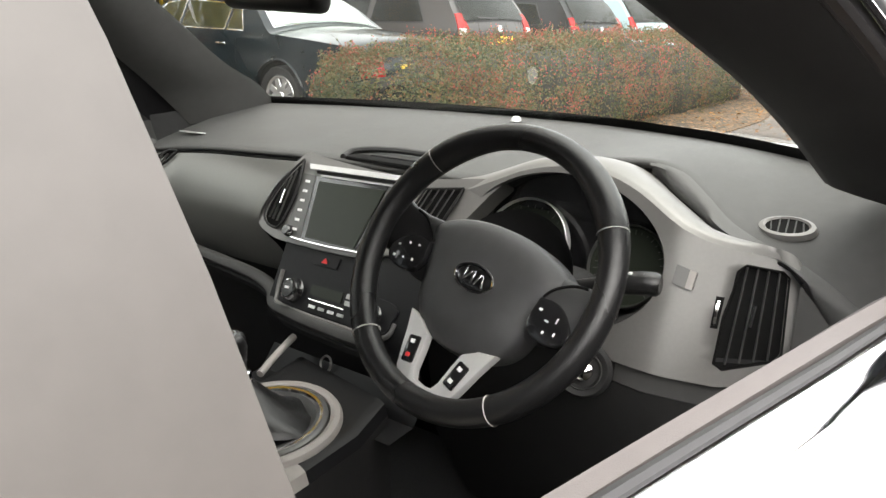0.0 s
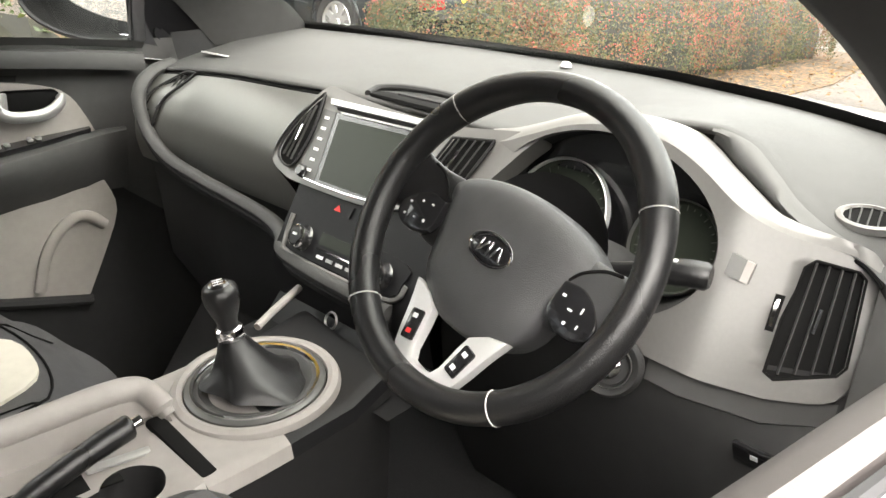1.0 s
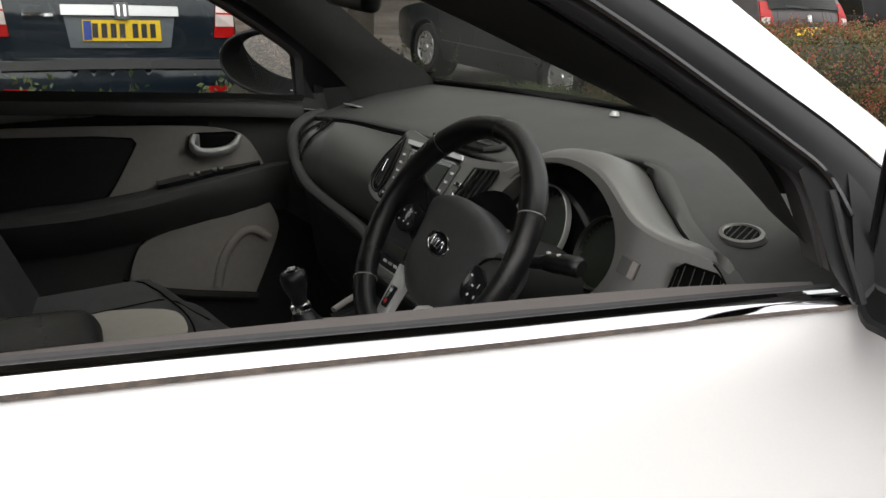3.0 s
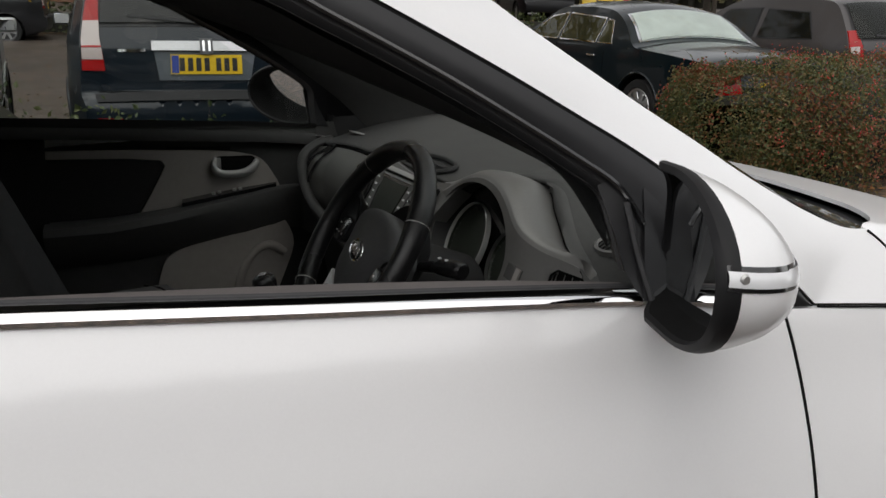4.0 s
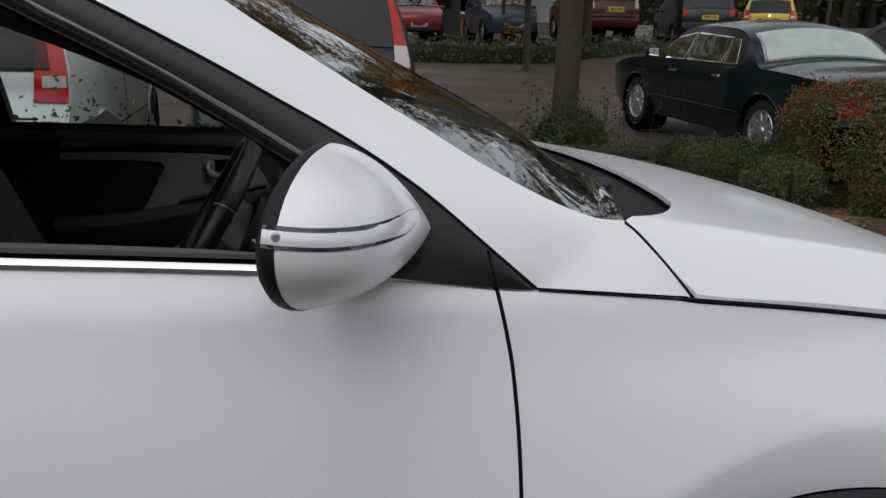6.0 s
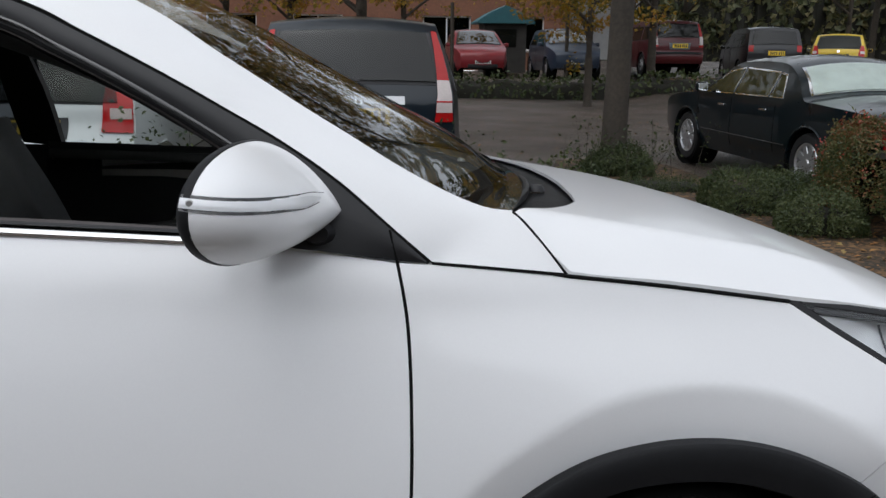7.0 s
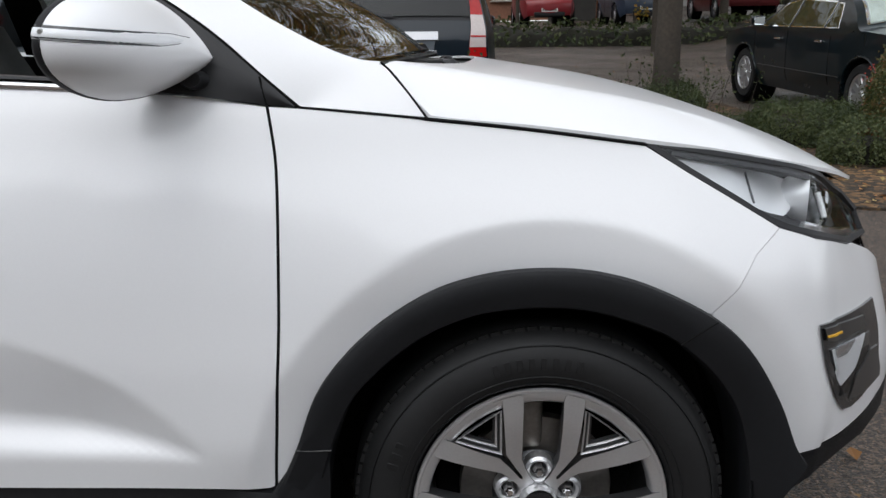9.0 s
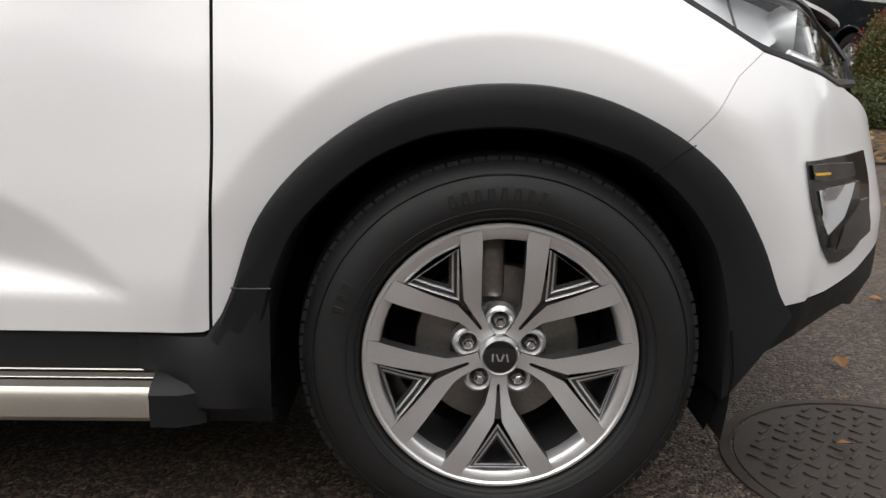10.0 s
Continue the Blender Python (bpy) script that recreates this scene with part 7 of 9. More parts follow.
M["tarmac"] = ground_material("damp_tarmac", (0.030, 0.026, 0.023), (0.19, 0.135, 0.098), 130, 0.5, 0.9)
M["soil"] = ground_material("leafy_soil", (0.030, 0.022, 0.014), (0.20, 0.11, 0.045), 28, 0.85, 0.8, 0.4)
M["kerb"] = material("concrete_kerb", (0.27, 0.25, 0.22), 0.8, vary=0.25, grain=40, blotch=3, bump=0.4, bump_scale=120)
M["iron"] = material("worn_cast_iron", (0.055, 0.045, 0.039), 0.5, metal=0.35, vary=0.3, grain=60, blotch=7, bump=0.3, bump_scale=250)
M["hedge_leaf"] = island_mix("berry_hedge_leaf", [(0.040, 0.056, 0.020), (0.080, 0.098, 0.030), (0.125, 0.122, 0.040), (0.18, 0.120, 0.044), (0.24, 0.062, 0.030)], 0.5)
M["green_leaf"] = island_mix("evergreen_leaf", [(0.030, 0.048, 0.016), (0.055, 0.075, 0.024), (0.095, 0.11, 0.036)], 0.5)
M["gold_leaf"] = island_mix("autumn_tree_leaf", [(0.09, 0.085, 0.015), (0.24, 0.17, 0.02), (0.42, 0.26, 0.03), (0.33, 0.15, 0.02)], 0.55, 0.5)
M["far_leaf"] = island_mix("mixed_far_tree_leaf", [(0.06, 0.075, 0.035), (0.11, 0.115, 0.05), (0.17, 0.14, 0.055)], 0.6, 0.4)
M["tree_leaf"] = island_mix("dull_green_tree_leaf", [(0.025, 0.034, 0.012), (0.05, 0.058, 0.018), (0.10, 0.085, 0.02)], 0.55, 0.4)
M["dead_leaf"] = island_mix("fallen_leaf", [(0.10, 0.05, 0.02), (0.24, 0.11, 0.03), (0.36, 0.16, 0.04), (0.30, 0.22, 0.08)], 0.6, 0.1)
M["berry"] = material("red_berry", (0.42, 0.035, 0.02), 0.3, vary=0.3, grain=3)
# near-black, so the shade deep in the foliage is put into the colour
M["hedge_core"] = material("shaded_hedge_inside", (0.016, 0.015, 0.009), 0.9, vary=0.5, grain=20)
M["bark"] = material("grey_brown_bark", (0.046, 0.037, 0.028), 0.9, vary=0.45, grain=22, blotch=5, bump=1.0, bump_scale=45)
M["brick"] = material("red_brown_brick", (0.21, 0.095, 0.058), 0.85, vary=0.25, grain=9, blotch=1.0, bump=0.3, bump_scale=30)
M["roof_tile"] = material("brown_roof_tile", (0.09, 0.062, 0.05), 0.8, vary=0.3, grain=6)
M["teal"] = material("blue_green_paint", (0.03, 0.12, 0.14), 0.5, vary=0.2)
M["pale_wall"] = material("pale_render", (0.42, 0.42, 0.42), 0.8, vary=0.15)
# grey-blue over the navy paint: skylight on the up-facing recess, put into the colour
M["plate_surround"] = material("skylit_blue_surround", (0.10, 0.115, 0.13), 0.35, vary=0.08)
M["navy"] = material("dark_blue_car_paint", (0.006, 0.011, 0.017), 0.3, spec=0.2, coat=0.5, vary=0.08)
M["green_black"] = material("very_dark_green_car_paint", (0.003, 0.008, 0.011), 0.3, spec=0.15, coat=0.7, vary=0.08)
M["car_red"] = material("red_car_paint", (0.22, 0.022, 0.028), 0.35, spec=0.3, coat=0.4, vary=0.08)
M["car_darkred"] = material("dark_red_car_paint", (0.085, 0.012, 0.014), 0.35, spec=0.3, coat=0.4, vary=0.08)
M["car_blue"] = material("slate_blue_car_paint", (0.035, 0.048, 0.075), 0.35, spec=0.3, coat=0.4, vary=0.08)
M["car_black"] = material("black_car_paint", (0.010, 0.010, 0.012), 0.35, spec=0.3, coat=0.4, vary=0.08)
M["car_yellow"] = material("yellow_car_paint", (0.60, 0.42, 0.03), 0.35, spec=0.3, coat=0.4, vary=0.05)
M["car_white"] = material("silver_white_car_paint", (0.55, 0.57, 0.57), 0.35, spec=0.3, coat=0.4, vary=0.05)
M["car_grey"] = material("brown_grey_car_paint", (0.055, 0.050, 0.050), 0.35, spec=0.3, coat=0.4, vary=0.08)
M["car_paleblue"] = material("pale_blue_car_paint", (0.30, 0.42, 0.46), 0.35, spec=0.3, coat=0.4, vary=0.05)
M["car_glass"] = glass("parked_car_glass", (0.42, 0.45, 0.43), 0.02, 1.5, 0.5)
M["rear_glass"] = glass("rear_screen_glass", (0.22, 0.24, 0.24), 0.03, 1.5, 1.0)
M["sky_glass"] = glass("sloping_screen_glass", (0.35, 0.38, 0.37), 0.03, 1.5, 8.0)
# backing of the saloon's rear screen: the sky's reflection is put into its colour
M["screen_pale"] = material("sky_pale_screen", (0.62, 0.66, 0.63), 0.6, vary=0.15, grain=8, blotch=2)
# painted stand-in for the golden foliage seen through the saloon's side windows
M["foliage_tan"] = material("foliage_through_glass", (0.19, 0.16, 0.075), 0.7, vary=0.5, grain=9, blotch=3)
# mostly for sheets close behind glass: the dim inside is put into their colour
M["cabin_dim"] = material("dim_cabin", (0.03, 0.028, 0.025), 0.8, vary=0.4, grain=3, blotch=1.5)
M["plate_yellow"] = material("yellow_number_plate", (0.75, 0.50, 0.02), 0.4, vary=0.05)
M["plate_white"] = material("white_number_plate", (0.72, 0.72, 0.70), 0.4, vary=0.05)
M["plate_ink"] = material("black_plate_print", (0.02, 0.02, 0.02), 0.5, vary=0.05)
M["blue_band"] = material("blue_plate_band", (0.02, 0.05, 0.28), 0.5, vary=0.05)
M["hub_silver"] = material("silver_wheel", (0.55, 0.55, 0.56), 0.3, metal=0.8, vary=0.08)
M["clear_lamp"] = material("clear_lamp_lens", (0.50, 0.43, 0.41), 0.15, coat=0.8, vary=0.15, grain=90)

# ---- ground sheet ----
def steps(near, far):
    a = [near * s for s in (0, 0.1, 0.2, 0.3, 0.4, 0.5, 0.6, 0.7, 0.8, 0.9, 1.0)]
    b = [near + (far - near) * s for s in (0.02, 0.05, 0.1, 0.2, 0.4, 0.7, 1.0)]
    return [-v for v in b[::-1] + a[:0:-1]] + a + b


xs_g, ys_g = steps(12, 260), steps(12, 260)
tarmac = part("ground", grid_mesh([[(x, y, ground_z(x, y)) for x in xs_g] for y in ys_g]), "tarmac", None, smooth_angle=60)
tagged(tarmac, "damp dark tarmac with brown chippings and scattered leaves", "ground", kind="structure")


def sheet(name, line, mat, label, category, lift=0.012):
    """A thin bed lying on the car park inside a closed plan line."""
    geo = patch(line, lambda x, y: (x, y, ground_z(x, y) + lift), 0.35, 0.05, inward=(0, 0, -1), edge=0.2)
    ob = part(name, geo, mat, None, smooth_angle=60)
    return tagged(ob, label, category, kind="structure")


sheet("planting_bed", [(-6.0, 3.5), (-2.0, 3.55), (1.6, 3.5), (2.6, 3.1), (5.0, 2.9), (9.0, 3.3), (13.0, 4.3), (13.0, 6.6), (6.0, 6.2), (3.6, 6.4), (3.55, 9.0), (3.1, 9.8), (2.2, 9.6), (1.75, 8.0), (1.7, 5.2), (1.4, 4.7), (-2.0, 4.6), (-6.0, 4.6)], "soil", "brown soil bed covered with fallen leaves", "soil bed")
sheet("verge", [(-30, 23.6), (0, 23.2), (12, 21.6), (30, 19.5), (30, 22.5), (12, 24.4), (0, 25.6), (-30, 26.4)], "soil", "leaf-strewn soil strip under the far hedge", "verge", 0.10)
kerb_line = [(-30, 23.6), (-15, 23.4), (0, 23.2), (4, 22.6), (8, 22.1), (12, 21.6), (20, 20.6), (30, 19.5)]
kerb = thing("kerb", "pale concrete kerb with leaves gathered along it", "kerb", kind="structure")
n_k = 0
for (xa, ya), (xb, yb) in zip(kerb_line, kerb_line[1:]):
    d = math.dist((xa, ya), (xb, yb))
    cnt = max(1, int(d / 0.92))
    for k in range(cnt):
        s = (k + 0.5) / cnt
        x, y = xa + (xb - xa) * s, ya + (yb - ya) * s
        if n_k == 0:
            stone = part("kerb_stone", box((d / cnt - 0.015, 0.14, 0.22), (0, 0, 0.02), 0.015, 2), "kerb", kerb)
            stone_mesh = stone.data
        else:
            stone = new("kerb_stone", stone_mesh)
            stone.parent = kerb
        stone.matrix_world = spot(x, y - 0.08, math.degrees(math.atan2(yb - ya, xb - xa)))
        n_k += 1

# ---- leaves, hedges, trees ----
rng = np.random.default_rng(11)


def leaf_mesh(centres, size, aspect=0.55, normals=None, jitter=1.0):
    """Small folded leaves at given places: (verts, faces)."""
    n = len(centres)
    d = rng.normal(size=(n, 3))
    if normals is not None:
        d = d * jitter + normals * 1.2
    d /= np.linalg.norm(d, axis=1)[:, None]
    a = np.cross(d, rng.normal(size=(n, 3)))
    a /= np.linalg.norm(a, axis=1)[:, None]
    b = np.cross(d, a)
    s = (size * rng.uniform(0.6, 1.3, n))[:, None]
    v = np.stack([centres - a * s * 0.5, centres + b * s * 0.5 * aspect + d * s * 0.12, centres + a * s * 0.5, centres - b * s * 0.5 * aspect + d * s * 0.12], 1).reshape(-1, 3)
    f = [(4 * i, 4 * i + 1, 4 * i + 2, 4 * i + 3) for i in range(n)]
    return (v.tolist(), f)


def bead_mesh(centres, r):
    """Little eight-sided beads."""
    o = np.array([(1, 0, 0), (-1, 0, 0), (0, 1, 0), (0, -1, 0), (0, 0, 1), (0, 0, -1)], float) * r
    v = (centres[:, None, :] + o[None]).reshape(-1, 3)
    q = ((0, 2, 4), (2, 1, 4), (1, 3, 4), (3, 0, 4), (2, 0, 5), (1, 2, 5), (3, 1, 5), (0, 3, 5))
    f = [tuple(6 * i + k for k in t) for i in range(len(centres)) for t in q]
    return (v.tolist(), f)


def lump(x, y):
    return 0.5 * math.sin(2.1 * x + 0.7) * math.sin(1.7 * y + 1.3) + 0.3 * math.sin(4.7 * x - 2.0 * y) + 0.2 * math.sin(9.1 * x + 6.3 * y)


def hedge(name, label, category, line, width, height, n_leaf, leaf, mat, n_berry=0, rough=0.12, group=""):
    """A loose hedge along a plan line: dark core, leaves over it, sprigs that stand out, berries."""
    root = thing(name, label, category, group=group)
    P = [Vector((x, y, 0)) for x, y in line]
    seg = [(P[i + 1] - P[i]).length for i in range(len(P) - 1)]
    tot = sum(seg)

    def at(s):
        s = max(0.0, min(0.9999, s)) * tot
        for i, d in enumerate(seg):
            if s <= d:
                u = (P[i + 1] - P[i]) / d
                return P[i] + u * s, Vector((-u.y, u.x, 0)), u
            s -= d
        u = (P[-1] - P[-2]).normalized()
        return P[-1], Vector((-u.y, u.x, 0)), u

    def surf(s, a, shrink=0.0):
        """s along, a from 0 to 1 over the hedge from one side to the other."""
        p, nrm, u = at(s)
        end = min(1.0, math.sqrt(max(0.0, min(s, 1 - s)) * tot / (0.55 * height + 0.01)))
        ang = math.pi * a
        c, sn = math.cos(ang), math.sin(ang)
        r = 1.0 + rough * lump(p.x * 1.2 + 3 * a, p.y + 4 * a)
        h = height * (0.25 + 0.75 * end) * r
        w = width * 0.5 * (0.35 + 0.65 * end) * r
        o = math.copysign(abs(c) ** 0.65, c) * (w - shrink)
        z = (abs(sn) ** 0.55) * (h - shrink)
        q = p + nrm * o
        return Vector((q.x, q.y, ground_z(q.x, q.y) + z)), (nrm * c + Vector((0, 0, sn))).normalized()
    # solid hull under the leaves, coloured as the hedge's shaded depth
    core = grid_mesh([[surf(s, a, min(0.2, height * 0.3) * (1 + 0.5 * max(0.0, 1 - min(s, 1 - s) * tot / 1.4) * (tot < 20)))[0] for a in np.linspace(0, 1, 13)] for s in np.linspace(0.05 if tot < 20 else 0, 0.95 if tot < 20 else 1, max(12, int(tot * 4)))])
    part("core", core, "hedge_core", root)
    cs, ns = [], []
    for _ in range(n_leaf):
        q = rng.random()
        if rng.random() < 0.27:
            q = (rng.random() ** 1.5) * 0.09
        a_ = rng.random()
        if rng.random() < 0.22:
            a_ = rng.random() * 0.12 if rng.random() < 0.5 else 1 - rng.random() * 0.12
        p, nn = surf(q, a_)
        off = abs(rng.normal()) * 0.045 - 0.05
        if rng.random() < 0.05:
            off += rng.random() * 0.10
        cs.append(p + nn * off)
        ns.append(nn)
    fol = part("foliage", leaf_mesh(np.array([tuple(c) for c in cs]), leaf, 0.6, np.array([tuple(c) for c in ns])), mat, root, flat=True)
    tagged(fol, kind="stuff")
    if n_berry:
        bs = []
        for _ in range(n_berry // 9):
            p, nn = surf(rng.random(), rng.uniform(0.05, 0.95))
            for k in range(9):
                bs.append(tuple(p + nn * 0.02 + Vector(rng.normal(size=3) * 0.035)))
        tagged(part("berries", bead_mesh(np.array(bs), 0.0085), "berry", root, "clusters of small red berries"), kind="stuff")
        sp = []
        for _ in range(140):
            p, nn = surf(rng.random(), rng.uniform(0.1, 0.9))
            d = (nn + Vector(rng.normal(size=3) * 0.5)).normalized()
            sp.append(tube([p - nn * 0.05, p + d * 0.10, p + d * rng.uniform(0.15, 0.3) + Vector((0, 0, -0.02))], [0.003, 0.0025, 0.001], 4))
        tagged(part("twig", join(*sp), "bark", root), kind="stuff")
    return root


hedge("berry_hedge", "loose cotoneaster hedge in autumn red and green with red berries", "hedge", [(3.45, 4.35), (4.8, 4.7), (7.5, 5.0), (12.2, 5.5)], 1.9, 0.98, 90000, 0.030, "hedge_leaf", 3600)
hedge("low_bush", "low rounded dark green bush beside the hedge", "bush", [(2.95, 4.72), (3.25, 4.6), (3.6, 4.5)], 0.7, 0.34, 13000, 0.024, "green_leaf", group="low bushes")
hedge("low_bush", "low rounded dark green bush beside the hedge", "bush", [(2.75, 5.7), (3.2, 5.7), (3.8, 5.5)], 0.95, 0.36, 17000, 0.024, "green_leaf", group="low bushes")
hedge("low_bush", "low rounded dark green bush beside the hedge", "bush", [(2.35, 6.95), (2.7, 7.0), (3.2, 6.9)], 0.6, 0.13, 2600, 0.024, "green_leaf", group="low bushes")
hedge("low_bush", "low dark ivy clump round the foot of the tree", "bush", [(2.25, 8.15), (2.6, 8.2), (3.05, 8.1)], 0.75, 0.30, 9000, 0.03, "green_leaf", rough=0.35, group="low bushes")
hedge("far_hedge", "low clipped dark green hedge behind the far kerb", "hedge", [(-28, 25.0), (0, 24.3), (12, 22.7), (28, 20.6)], 1.1, 0.75, 9000, 0.16, "green_leaf", rough=0.2)
hedge("weed_strip", "straggly green weeds on the bed behind the blue car", "weeds", [(-4.6, 4.05), (-1.5, 4.15), (1.3, 4.05)], 0.5, 0.55, 6500, 0.045, "green_leaf", rough=0.9)

hedge("far_wood", "belt of dull green and brown trees closing off the surroundings", "woodland", [(11, 56), (24, 52), (40, 44), (56, 28), (60, 5)], 6.0, 5.0, 16000, 0.55, "far_leaf", rough=0.35)
hedge("far_wood", "belt of dull green and brown trees closing off the surroundings", "woodland", [(-60, 30), (-40, 48), (-20, 56), (0, 58)], 6.0, 9.0, 14000, 0.55, "tree_leaf", rough=0.35)
# unseen belt added behind the viewpoint to darken the white flank's lower half
hedge("far_wood", "belt of dull green and brown trees closing off the surroundings", "woodland", [(-42, -8), (-20, -14), (0, -15), (20, -14), (42, -8)], 4.0, 6.5, 16000, 0.5, "tree_leaf", rough=0.3)

# upright stems and sprigs round the near tree's foot and along the bed
stem_geo, sprig_at = [], []
for _ in range(60):
    x, y = (rng.uniform(-4.2, 1.4), rng.uniform(3.85, 4.4)) if rng.random() < 0.55 else (2.62 + rng.normal() * 0.35, 8.45 + rng.normal() * 0.3)
    h = rng.uniform(0.25, 0.75)
    lean = rng.normal(size=2) * 0.12
    z = ground_z(x, y)
    stem_geo.append(tube([(x, y, z), (x + lean[0] * 0.5, y + lean[1] * 0.5, z + h * 0.55), (x + lean[0], y + lean[1], z + h)], [0.004, 0.003, 0.0015], 4))
    for k in range(22):
        s = rng.uniform(0.15, 1.0)
        sprig_at.append((x + lean[0] * s + rng.normal() * 0.05, y + lean[1] * s + rng.normal() * 0.05, z + h * s))
stems = thing("wild_stems", "thin wild stems with sparse leaves in the bed", "weeds", kind="stuff")
part("stem", join(*stem_geo), "bark", stems)
part("sprig", leaf_mesh(np.array(sprig_at), 0.05), "green_leaf", stems, flat=True)

# fallen leaves
spots = []
for _ in range(2600):
    r = rng.random()
    if r < 0.35:
        i = int(rng.integers(0, len(kerb_line) - 1))
        s = rng.random()
        x = kerb_line[i][0] * (1 - s) + kerb_line[i + 1][0] * s
        y = kerb_line[i][1] * (1 - s) + kerb_line[i + 1][1] * s - 0.2 - abs(rng.normal()) * 0.5 + (0.7 if rng.random() < 0.5 else 0)
    elif r < 0.75:
        x, y = rng.uniform(1.4, 13), 3.3 + rng.normal() * 0.5 + (0.08 * rng.uniform(0, 10))
    elif r < 0.80:
        x, y = rng.uniform(0.45, 2.6), rng.uniform(-1.6, 2.5)
    else:
        x, y = rng.uniform(-6, 6), rng.uniform(4.5, 22)
    spots.append((x, y, ground_z(x, y) + 0.02 + (0.10 if y > 22.8 else 0)))
sp = np.array(spots)
tagged(part("fallen_leaves", leaf_mesh(sp, 0.05, 0.75, np.tile([0, 0, 1.0], (len(sp), 1)), 0.25), "dead_leaf", None, flat=True), "orange and brown fallen leaves scattered on the ground", "leaves", kind="stuff")


def tree_parts(root, height, r0, spread, leaf_mat, n_clump, seed, fork=0.35, leaf=0.10, per=70):
    """Tapered trunk, limbs and a crown of small leaves in clumps."""
    g = np.random.default_rng(seed)
    trunk = [(0, 0, -0.15), (0.01, 0, 0.25), (0.05, 0.02, height * 0.25), (0.02, -0.03, height * 0.5), (0.08, 0.02, height * 0.75), (0.05, 0.0, height * 0.96)]
    part("trunk", tube(spline2(trunk, 4), [r0 * (1.45 - 0.45 * min(1, k / 4)) * (1 - 0.75 * k / 20) for k in range(21)], 12), "bark", root)
    tips = []
    for k in range(9):
        a = k * 2.4 + g.uniform(-0.4, 0.4)
        h0 = height * (fork + (0.85 - fork) * k / 9)
        ln = spread * g.uniform(0.6, 1.0) * (1.1 - 0.5 * k / 9)
        rise = g.uniform(0.35, 0.8) * ln
        d = Vector((math.cos(a), math.sin(a), 0))
        pts = [Vector((0.04, 0, h0)), Vector((0.04, 0, h0)) + d * ln * 0.35 + Vector((0, 0, rise * 0.45)), Vector((0.04, 0, h0)) + d * ln * 0.7 + Vector((0, 0, rise * 0.75)), Vector((0.04, 0, h0)) + d * ln + Vector((0, 0, rise))]
        part("limb", tube(spline2(pts, 3), [r0 * 0.38 * (1 - 0.085 * i) for i in range(10)], 7), "bark", root)
        tips += [(pts[1], 0.5), (pts[2], 0.7), (pts[3], 0.8), (pts[3] + Vector((0, 0, 0.5)), 0.7)]
    tips += [(Vector((0.05, 0, height * 0.9)), 0.8), (Vector((0.05, 0, height)), 0.8)]
    cs = []
    for k in range(n_clump):
        c, s = tips[int(g.integers(0, len(tips)))]
        o = Vector(g.normal(size=3) * spread * 0.22)
        cl = np.array(tuple(c + o))
        cs.append(cl + g.normal(size=(per, 3)) * np.array((0.34, 0.34, 0.22)) * s)
    crown = part("crown", leaf_mesh(np.concatenate(cs), leaf, 0.65), leaf_mat, root, flat=True)
    tagged(crown, kind="stuff")


near_tree = thing("tree", "tall tree with grey-brown bark and ivy at its foot", "tree", spot(2.68, 8.6), "car park trees")
tree_parts(near_tree, 11.5, 0.195, 4.4, "gold_leaf", 760, 3, 0.40, 0.12)
kinds = []
for lab, mat, seed, hgt, spr in (("tall tree with thinning golden autumn leaves", "gold_leaf", 5, 9.0, 3.2), ("tall tree with dull green and yellow leaves", "tree_leaf", 8, 10.0, 3.6), ("broad dark green tree behind the parked cars", "tree_leaf", 14, 11.0, 4.4)):
    kinds.append((lab, mat, seed, hgt, spr))
# last row: unseen trees added behind the viewpoint, a dark horizon for reflections
TREES = [(-0.35, 15.5, 0, 1.0), (5.6, 20.9, 0, 0.8), (8.4, 24.2, 1, 0.75), (10.0, 26.0, 1, 0.7), (19.5, 31.0, 2, 1.05), (25, 33, 1, 1.1), (13.0, 42.0, 2, 1.15), (31, 27, 2, 1.1), (-4.5, 26.5, 0, 1.0), (-12, 28, 1, 1.1), (-20, 25, 2, 1.1), (1.0, 27.5, 0, 0.85), (-2.6, 27.2, 0, 0.8), (-7.5, 29.5, 0, 0.95), (36, 14, 1, 1.1), (33, 4, 2, 1.1), (28, -9, 1, 1.1), (-28, 12, 2, 1.1), (22, 18, 0, 0.9), (11.5, 36, 1, 0.9), (27, 39, 2, 1.1), (9.5, 31, 0, 0.8), (16.5, 27.5, 1, 0.7), (20, 26, 0, 0.75), (25, 25, 2, 0.85), (33, 35, 1, 1.1),
         (-9, -32, 2, 1.0), (6, -36, 1, 1.0), (19, -33, 2, 1.0), (-26, -24, 1, 1.0), (-32, -6, 2, 1.0)]
built = {}
for x, y, k, s in TREES:
    lab, mat, seed, hgt, spr = kinds[k]
    m = spot(x, y, (x * 37 + y * 11) % 360)
    if k not in built:
        built[k] = thing("tree", lab, "tree", m, "car park trees")
        tree_parts(built[k], hgt, 0.16, spr, mat, 210, seed, 0.24, 0.15, 55)
    else:
        copy_thing(built[k], m @ Matrix.Diagonal((s, s, s, 1)))


